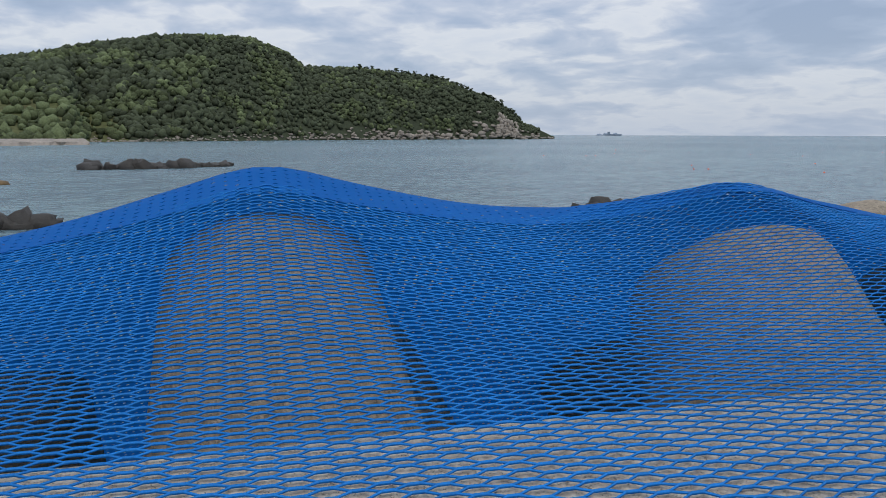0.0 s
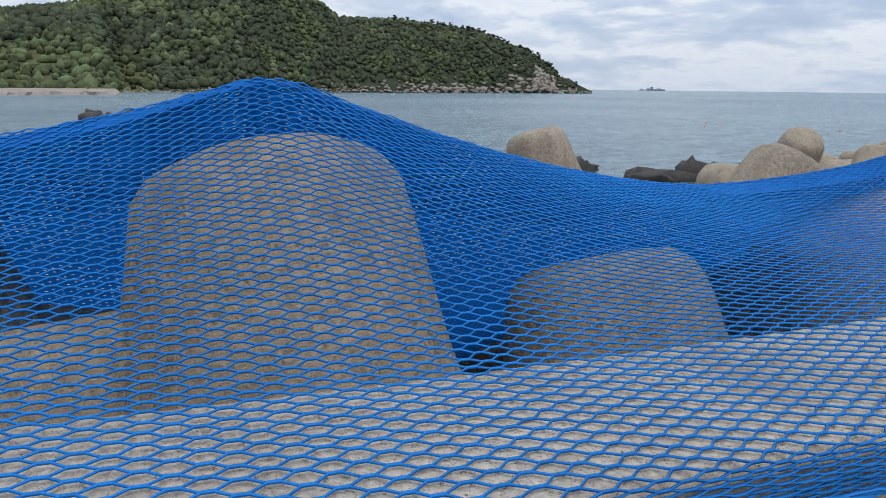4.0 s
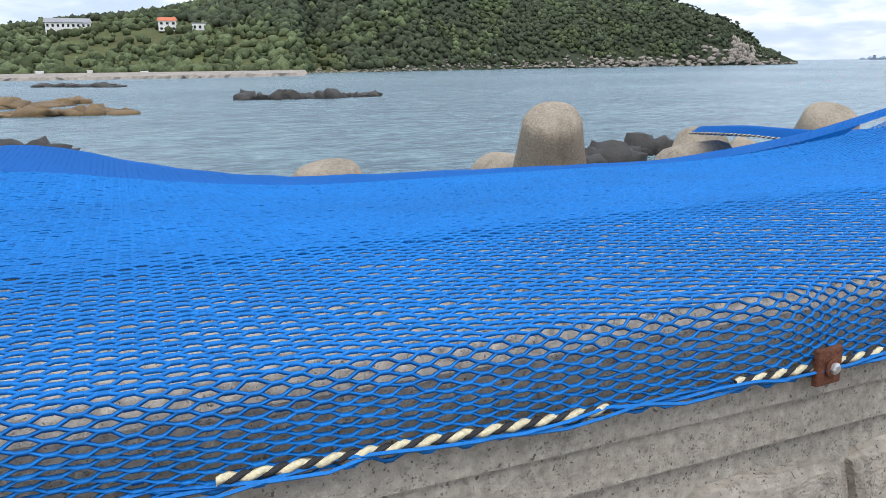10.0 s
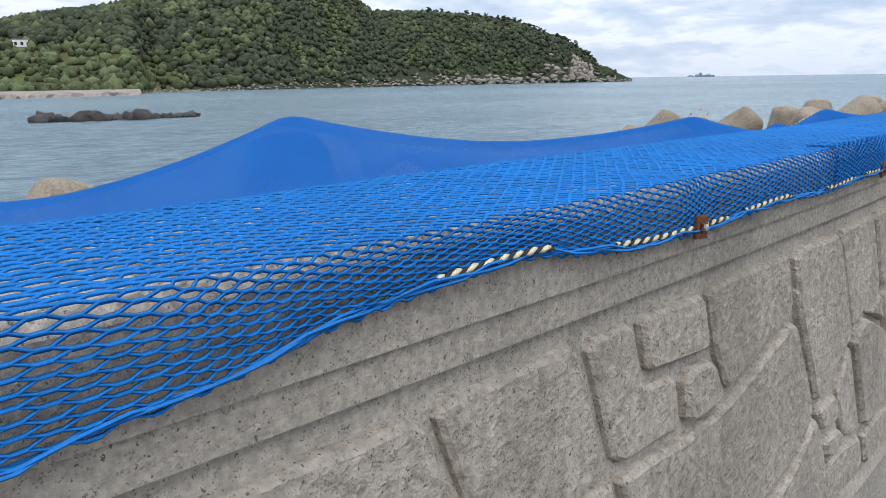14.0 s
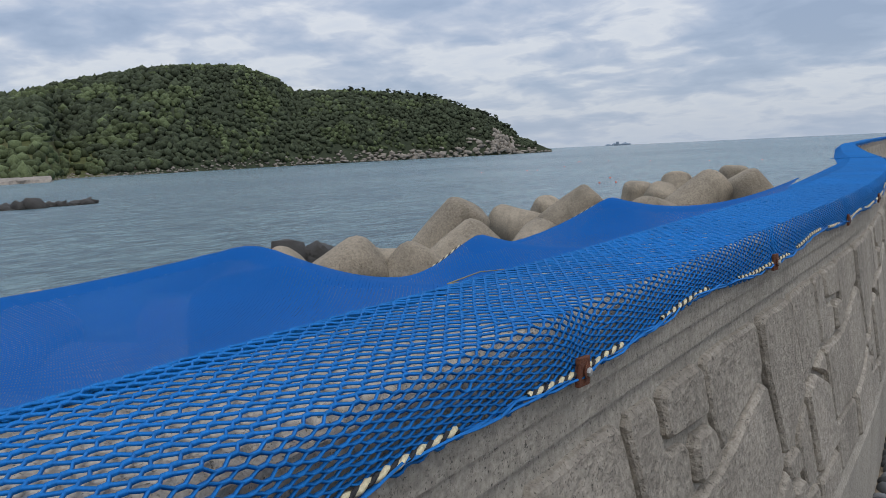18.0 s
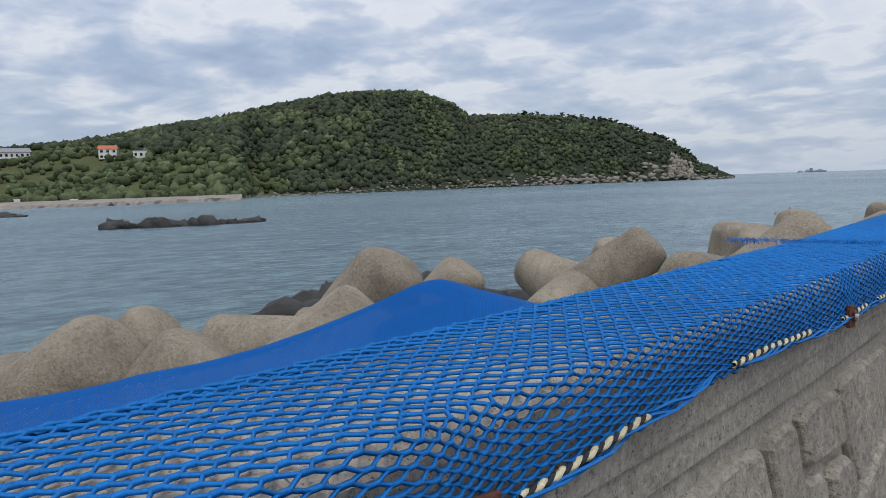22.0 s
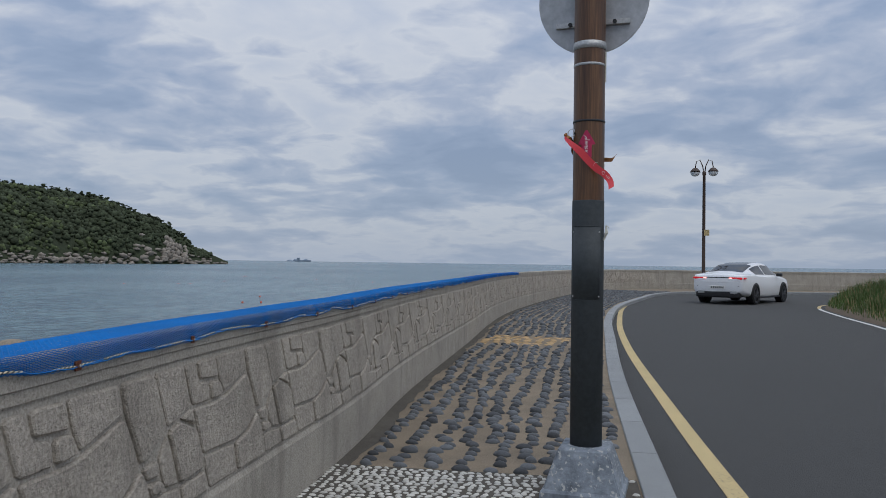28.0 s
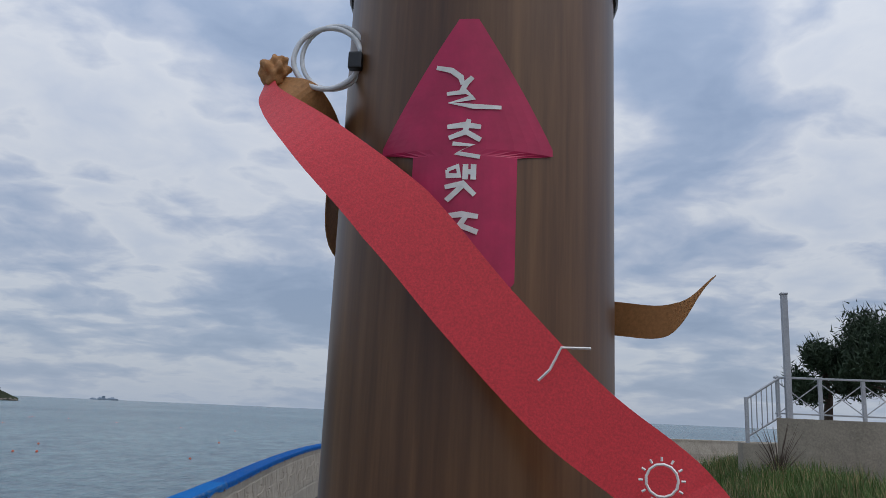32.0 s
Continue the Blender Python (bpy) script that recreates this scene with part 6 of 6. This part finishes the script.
for k in range(6):
    part("post", box((0.09, 0.09, 1.02), (k * 1.05, 0, 0.51), 0.01), RAIL, rail)
    if k < 5:
        part("brace", tube([(k * 1.05, 0, 0.12), (k * 1.05 + 1.05, 0, 0.92)], 0.014, 6), RAIL, rail)
        part("brace", tube([(k * 1.05, 0, 0.92), (k * 1.05 + 1.05, 0, 0.12)], 0.014, 6), RAIL, rail)
part("top_rail", box((5.4, 0.10, 0.05), (2.62, 0, 1.03), 0.01), RAIL, rail)
part("bottom_rail", box((5.4, 0.06, 0.04), (2.62, 0, 0.12), 0.01), RAIL, rail)
stair = thing("stair_railing", (5.5, 20.7, 1.25), "grey metal stair railing sloping up to the terrace", "railing")
part("post", box((0.09, 0.09, 1.2), (0.0, 0, 0.6), 0.01), RAIL, stair)
part("hand_rail", tube([(0, 0, 1.15), (0.85, 0, 1.72)], 0.03, 8), RAIL, stair)
part("lower_rail", tube([(0, 0, 0.2), (0.85, 0, 0.75)], 0.025, 8), RAIL, stair)
for k in range(6):
    q = 0.12 + k * 0.13
    part("baluster", tube([(q, 0, 0.22 + q * 0.65), (q, 0, 1.13 + q * 0.67)], 0.016, 6), RAIL, stair)
mast = thing("steel_post", (6.55, 20.7, 1.95), "tall grey square steel post on the terrace", "post")
part("shaft", box((0.15, 0.15, 3.2), (0, 0, 1.6), 0.01), RAIL, mast)
part("cap", box((0.18, 0.18, 0.05), (0, 0, 3.22), 0.01), RAIL, mast)


def near_pine(x, y, z, size, seed):
    rng = random.Random(seed)
    t = thing("pine_tree", (x, y, z), "dark green pine behind the terrace railing", "tree", "pines on the terrace")
    part("trunk", tube([(0, 0, 0), (0.1, 0.05, size * 0.4), (-0.05, 0.1, size)], [0.16, 0.12, 0.04], 8), BARK, t)
    tips = []
    for k in range(16):
        a, q = rng.uniform(0, 6.28), rng.uniform(0.35, 1.0)
        e = Vector((math.cos(a) * size * 0.5 * (1.15 - q * 0.6), math.sin(a) * size * 0.5 * (1.15 - q * 0.6), size * q + rng.uniform(0.1, 0.5)))
        part("limb", tube([(0, 0, size * q * 0.85), tuple(e * 0.6 + Vector((0, 0, size * q * 0.35))), tuple(e)], [0.05, 0.03, 0.012], 5), BARK, t)
        tips += [e, e * 0.8 + Vector((0, 0, size * q * 0.17))]
    n = 12000
    g = np.random.default_rng(seed)
    c = np.array([tuple(tips[i % len(tips)]) for i in range(n)]) + g.normal(0, size * 0.085, (n, 3))
    way = g.normal(0, 1, (n, 3)) + (0, 0, 0.9)
    way /= np.linalg.norm(way, axis=1, keepdims=True)
    side = np.cross(way, g.normal(0, 1, (n, 3)))
    side /= np.linalg.norm(side, axis=1, keepdims=True)
    v = np.concatenate([c - side * 0.025, c + side * 0.025, c + way * 0.24])
    i = np.arange(n)
    tagged(part("crown", mesh_data("crown", v, np.stack([i, i + n, i + 2 * n], 1), NEEDLES), NEEDLES, t), kind="stuff")


near_pine(9.2, 25.6, 1.95, 1.9, 5)
near_pine(10.6, 24.2, 1.95, 2.7, 6)
# bare shrub at the foot of the terrace
shrub = thing("bare_shrub", (6.0, 19.9, 0.35), "leafless grey-brown shrub by the terrace wall", "shrub")
rng = random.Random(77)
bm = bmesh.new()
for k in range(46):
    a, q = rng.uniform(0, 6.28), rng.uniform(0.2, 0.7)
    e = (math.cos(a) * q, math.sin(a) * q * 0.5, rng.uniform(0.7, 1.5))
    tube([(0, 0, 0), (e[0] * 0.4, e[1] * 0.4, e[2] * 0.55), e], [0.012, 0.008, 0.003], 4, bm, cap=False)
part("twigs", bm, BARK, shrub)

# ------------------------------------------------------------------ relief blocks on the wall face
# joints of one mould, 1 m long: along the wall and height; the mould repeats with a rake of the joints
RAKE = 0.29
NODES = [(0.000, 0.822), (0.107, 0.822), (0.274, 0.822), (0.561, 0.822), (0.779, 0.822), (1.000, 0.822), (0.099, 0.742), (0.175, 0.735), (0.265, 0.729), (0.157, 0.649), (0.277, 0.657), (0.545, 0.718), (0.000, 0.654), (0.568, 0.537), (0.786, 0.614), (1.000, 0.663), (0.883, 0.633), (1.000, 0.578), (0.685, 0.540), (0.678, 0.473), (0.584, 0.477), (0.690, 0.422), (0.580, 0.421), (0.789, 0.409), (1.000, 0.415), (0.783, 0.325), (0.567, 0.325), (1.000, 0.325), (0.267, 0.325), (0.000, 0.325), (0.000, 0.464), (0.292, 0.452), (0.443, 0.477)]
PANEL = [(0, 1, 6, 7, 9, 12), (1, 2, 8, 7, 6), (7, 8, 10, 9), (2, 3, 11, 10, 8), (12, 9, 10, 11, 13, 32, 31, 30), (3, 4, 14, 13, 11), (4, 5, 15, 16, 14),
         (15, 17, 16), (16, 17, 24, 23, 14), (18, 14, 23, 21, 19), (13, 18, 19, 20), (20, 19, 21, 22), (22, 21, 23, 25, 26), (23, 24, 27, 25), (31, 32, 13, 20, 22, 26, 28), (30, 31, 28, 29)]
PANEL_LONG = 1.0


def block_mesh(ids, depth=0.013, k=0):
    """A cast block: rounded corners, sloping sides and a front face a little proud of the wall."""
    rng = random.Random(k)
    raw = [Vector((NODES[i][0] + RAKE * (FIELD_HIGH - NODES[i][1]), 0, NODES[i][1])) for i in ids]
    area = sum(a.x * b.z - b.x * a.z for a, b in zip(raw, raw[1:] + raw[:1]))
    turn = 1 if area > 0 else -1

    def inset(pts, by):
        ring = []
        for i, q in enumerate(pts):
            a, b = pts[i - 1], pts[(i + 1) % len(pts)]
            e0, e1 = (q - a).normalized(), (b - q).normalized()
            n0, n1 = Vector((-e0.z, 0, e0.x)) * turn, Vector((-e1.z, 0, e1.x)) * turn
            ring.append(q + (n0 + n1) * (by / max(0.45, 1 + n0.dot(n1))))
        return ring

    shrunk, pts = inset(raw, 0.0055), []
    for i, q in enumerate(shrunk):
        a, b = shrunk[i - 1], shrunk[(i + 1) % len(shrunk)]
        for w in (a, b):
            cut = min(rng.uniform(0.008, 0.016), (w - q).length * 0.3)
            pts.append(q + (w - q).normalized() * cut)
    # uneven edges: long sides get a shallow bow
    soft = []
    for i, q in enumerate(pts):
        nx = pts[(i + 1) % len(pts)]
        soft.append(q)
        if (nx - q).length > 0.07:
            e = (nx - q).normalized()
            for f in (0.33, 0.67):
                soft.append(q.lerp(nx, f) + Vector((-e.z, 0, e.x)) * rng.uniform(-0.0025, 0.0025))
    bm = bmesh.new()
    levels = []
    for by, off in ((0.0, -0.008), (0.0025, depth * 0.6), (0.008, depth)):
        levels.append([bm.verts.new((q.x, -off - 0.09 * (0.868 - q.z), q.z)) for q in inset(soft, by)])
    for lo, hi in zip(levels, levels[1:]):
        for i in range(len(soft)):
            j = (i + 1) % len(soft)
            bm.faces.new((lo[i], lo[j], hi[j], hi[i]))
    bm.faces.new(levels[-1])
    bmesh.ops.triangulate(bm, faces=[f for f in bm.faces if len(f.verts) > 4])
    return bm_data("relief_block", bm, BLOCK)


BLOCKS = [block_mesh(o, 0.011 + 0.003 * (i % 3), i) for i, o in enumerate(PANEL)]
g0 = WALL.near(-0.943, -2.81) + 0.056
lo_n, hi_n = int((WALL.near(1.94, -24.49) - g0) / PANEL_LONG), int((WALL.near(-3.0, 35.6) - g0) / PANEL_LONG)
far_v, far_f = [], []
for n_panel in range(lo_n, hi_n + 1):
    s = g0 + n_panel * PANEL_LONG
    near_panel = -20 <= n_panel <= 0
    for me in BLOCKS:
        su = s + sum(v.co.x for v in me.vertices) / len(me.vertices)
        m = WALL.stand(su, 0.019, 0) @ pose(s - su, 0, 0)
        if near_panel:
            ob = new("relief_block", me)
            ob.matrix_basis = m
            ob.parent = wall
        else:
            base = len(far_v)
            far_v += [m @ v.co for v in me.vertices]
            far_f += [tuple(base + i for i in p.vertices) for p in me.polygons]
tagged(part("relief_blocks_far", mesh_data("relief_blocks_far", far_v, far_f, BLOCK), BLOCK, wall), kind="stuff")
# rough rectangular blocks on the older stretch
old_v, old_f = [], []
rng = random.Random(6)
for row in range(3):
    z0 = 0.335 + row * 0.172
    s = WALL.near(-6.17, -41.01) + (row % 2) * 0.08
    while s < WALL.near(1.84, -25.03):
        w = 0.150 + 0.035 * math.sin(s * 7 + row)
        m = WALL.stand(s + w / 2, 0.019, 0)
        base = len(old_v)
        a, b = -w / 2 + 0.006, w / 2 - 0.006
        h0, h1 = z0 + 0.005, z0 + 0.164
        nx, nz = 6, 6
        for j in range(nz + 1):
            for i in range(nx + 1):
                e = min(i, nx - i, j, nz - j)
                x, z = a + (b - a) * i / nx, h0 + (h1 - h0) * j / nz
                off = (-0.004, 0.009, 0.012, 0.013)[min(e, 3)] + (rng.uniform(-0.002, 0.002) if e else 0)
                old_v.append(m @ Vector((x, -off - 0.09 * (0.868 - z), z)))
        k = nx + 1
        old_f += [(base + j * k + i, base + j * k + i + 1, base + (j + 1) * k + i + 1, base + (j + 1) * k + i) for j in range(nz) for i in range(nx)]
        s += w
tagged(part("rough_blocks", mesh_data("rough_blocks", old_v, old_f, OLDBLOCK, True), OLDBLOCK, wall), kind="stuff")
part("footing", sweep("footing", WALL, [(-0.034, -0.2), (-0.040, 0.29), (-0.030, 0.315), (-0.005, 0.318), (-0.005, -0.2)], CONCRETE, 0, WALL.end), CONCRETE, wall)
part("buttress", box((0.16, 0.09, 0.87), (0, 0.005, 0.435), 0.012), CONCRETE, wall, m=WALL.stand(WALL.near(1.88, -24.83), 0.0, 0.0))

# ------------------------------------------------------------------ pebbles of the footpath


def dome(sides=10):
    v, f = [], []
    rings = ((1.0, -0.2), (1.0, 0.25), (0.80, 0.66), (0.45, 0.92))
    for r, z in rings:
        v += [(r * math.cos(2 * math.pi * i / sides), r * math.sin(2 * math.pi * i / sides), z) for i in range(sides)]
    v.append((0, 0, 1.0))
    for lv in range(len(rings) - 1):
        for i in range(sides):
            j = (i + 1) % sides
            f.append((lv * sides + i, lv * sides + j, (lv + 1) * sides + j))
            f.append((lv * sides + i, (lv + 1) * sides + j, (lv + 1) * sides + i))
    for i in range(sides):
        f.append(((len(rings) - 1) * sides + i, (len(rings) - 1) * sides + (i + 1) % sides, len(rings) * sides))
    return np.array(v), np.array(f)


DOME_V, DOME_F = dome()


def stone_mesh(mat, seed):
    rng = np.random.default_rng(seed)
    v = DOME_V * (1 + rng.normal(0, 0.03, DOME_V.shape))
    return mesh_data("pebble", v, DOME_F, mat, True)


def lay_stones(spots, mat, name, nearest=300, parent=None):
    """spots: x, y, long half, short half, height, turn. The first ones become objects, the rest one mesh."""
    forms = [stone_mesh(mat, k) for k in range(5)]
    for k, (x, y, a, b, h, turn) in enumerate(spots[:nearest]):
        ob = new(name, forms[k % 5])
        ob.matrix_basis = pose(x, y, 0.0, 0, 0, turn) @ Matrix.Diagonal((a, b, h, 1))
        ob.parent = parent
    rest = np.array(spots[nearest:])
    if not len(rest):
        return
    rng = np.random.default_rng(9)
    c, s = np.cos(np.radians(rest[:, 5])), np.sin(np.radians(rest[:, 5]))
    k = len(DOME_V)
    base = DOME_V[None] * (1 + rng.normal(0, 0.03, (len(rest), k, 3)))
    lx, ly = base[..., 0] * rest[:, 2:3], base[..., 1] * rest[:, 3:4]
    v = np.stack([rest[:, 0:1] + lx * c[:, None] - ly * s[:, None], rest[:, 1:2] + lx * s[:, None] + ly * c[:, None], base[..., 2] * rest[:, 4:5]], -1)
    f = (DOME_F[None] + (np.arange(len(rest)) * k)[:, None, None]).reshape(-1, 3)
    tagged(part(name + "_field", mesh_data(name + "_field", v.reshape(-1, 3), f, mat, True), mat, parent), kind="stuff")


KX, KY = KERB_LINE.p[:, 0], KERB_LINE.p[:, 1]


def path_span(s):
    """Width of the footpath at wall length s."""
    p = WALL.place(s, 0.0, 0.0)
    return float(np.min(np.hypot(KX - p[0], KY - p[1])))


rng = random.Random(21)
white, dark, red, dense, tan = [], [], [], [], []
END_W, START_W = WALL.near(-1.60, -0.02), WALL.near(-0.19, -5.45)
s = START_W
while s < END_W:
    w, d = path_span(s), 0.05
    while d < w - 0.03:
        x, y, _ = (float(q) for q in WALL.place(s + rng.uniform(-0.010, 0.010), -d + rng.uniform(-0.007, 0.007), 0.0))
        inside = math.hypot(x - 0.8, y + 2.5) < 0.95
        on_plinth = abs(x) < 0.24 and abs(y) < 0.24
        sz = rng.uniform(0.018, 0.025)
        if not on_plinth:
            (red if inside else white).append((x, y, sz * (0.85 if inside else 1.0), sz * rng.uniform(0.6, 0.85), rng.uniform(0.008, 0.014), rng.uniform(0, 180)))
        d += rng.uniform(0.044, 0.056)
    s += 0.048
s = END_W + 0.04
row = 0
stop = WALL.near(-4.3, 33.0)
while s < stop:
    w = path_span(s)
    k = int((w - 0.30) / 0.150)
    for i in range(k):
        d = 0.16 + (i + 0.5) * (w - 0.20) / k + 0.03 * math.sin(s * 1.3 + i * 0.9) + rng.uniform(-0.030, 0.030)
        x, y, _ = (float(q) for q in WALL.place(s + rng.uniform(-0.022, 0.022), -d, 0.0))
        if abs(x) < 0.25 and abs(y) < 0.25:
            continue
        a = rng.choice((rng.uniform(0.036, 0.046), rng.uniform(0.044, 0.060)))
        near_tan = 7.0 < y < 8.4 and -2.75 < x < -1.5
        (tan if near_tan else dark).append((x, y, a * (1.2 if near_tan else 1), a * rng.uniform(0.66, 0.8), (0.012 if near_tan else rng.uniform(0.022, 0.036)), rng.uniform(-30, 30)))
    s += 0.112
    row += 1
s = WALL.near(2.26, -18.50)
while s < START_W - 0.04:
    w, d = min(path_span(s), 3.0 if s > WALL.near(0.75, -8.9) else 1.3), 0.06
    while d < w - 0.04:
        x, y, _ = (float(q) for q in WALL.place(s + rng.uniform(-0.015, 0.015), -d, 0.0))
        sz = rng.uniform(0.022, 0.034)
        dense.append((x, y, sz, sz * rng.uniform(0.6, 0.8), rng.uniform(0.018, 0.03), rng.uniform(0, 180)))
        d += rng.uniform(0.052, 0.068)
    s += 0.055
ws = np.linspace(START_W - 0.02, END_W, 60)
edge_a, edge_b = WALL.place(ws, -0.03, 0.003), np.array([WALL.place(q, -max(0.2, path_span(float(q)) - 0.01), 0.003) for q in ws])
part("grout_bed", mesh_data("grout_bed", np.concatenate([edge_a, edge_b]), [(i, i + 60, i + 61, i + 1) for i in range(59)], BED), BED, path)
ds = np.arange(START_W, stop, 0.06)
reach = np.array([0.10 + 0.07 * (noise.noise(Vector((float(q) * 1.1, 3, 0))) + noise.noise(Vector((float(q) * 5.3, 8, 0))) * 0.6) for q in ds])
dirt_v = np.concatenate([WALL.place(ds, -0.035, 0.006), WALL.place(ds, -0.05 - np.clip(reach, 0.03, 1), 0.0045)])
part("dirt_strip", mesh_data("dirt_strip", dirt_v, [(i, i + len(ds), i + len(ds) + 1, i + 1) for i in range(len(ds) - 1)], BED), BED, path, "dark soil gathered along the wall")
white.sort(key=lambda q: -q[1])
dark.sort(key=lambda q: q[1])
lay_stones(white, WHITE_STONE, "white_pebble", 300, path)
lay_stones(dark, DARK_STONE, "dark_pebble", 300, path)
lay_stones(red, RED_STONE, "red_pebble", 200, path)
lay_stones(dense, DARK_STONE, "grey_pebble", 0, path)
lay_stones(tan, TAN_STONE, "tan_stone", 60, path)
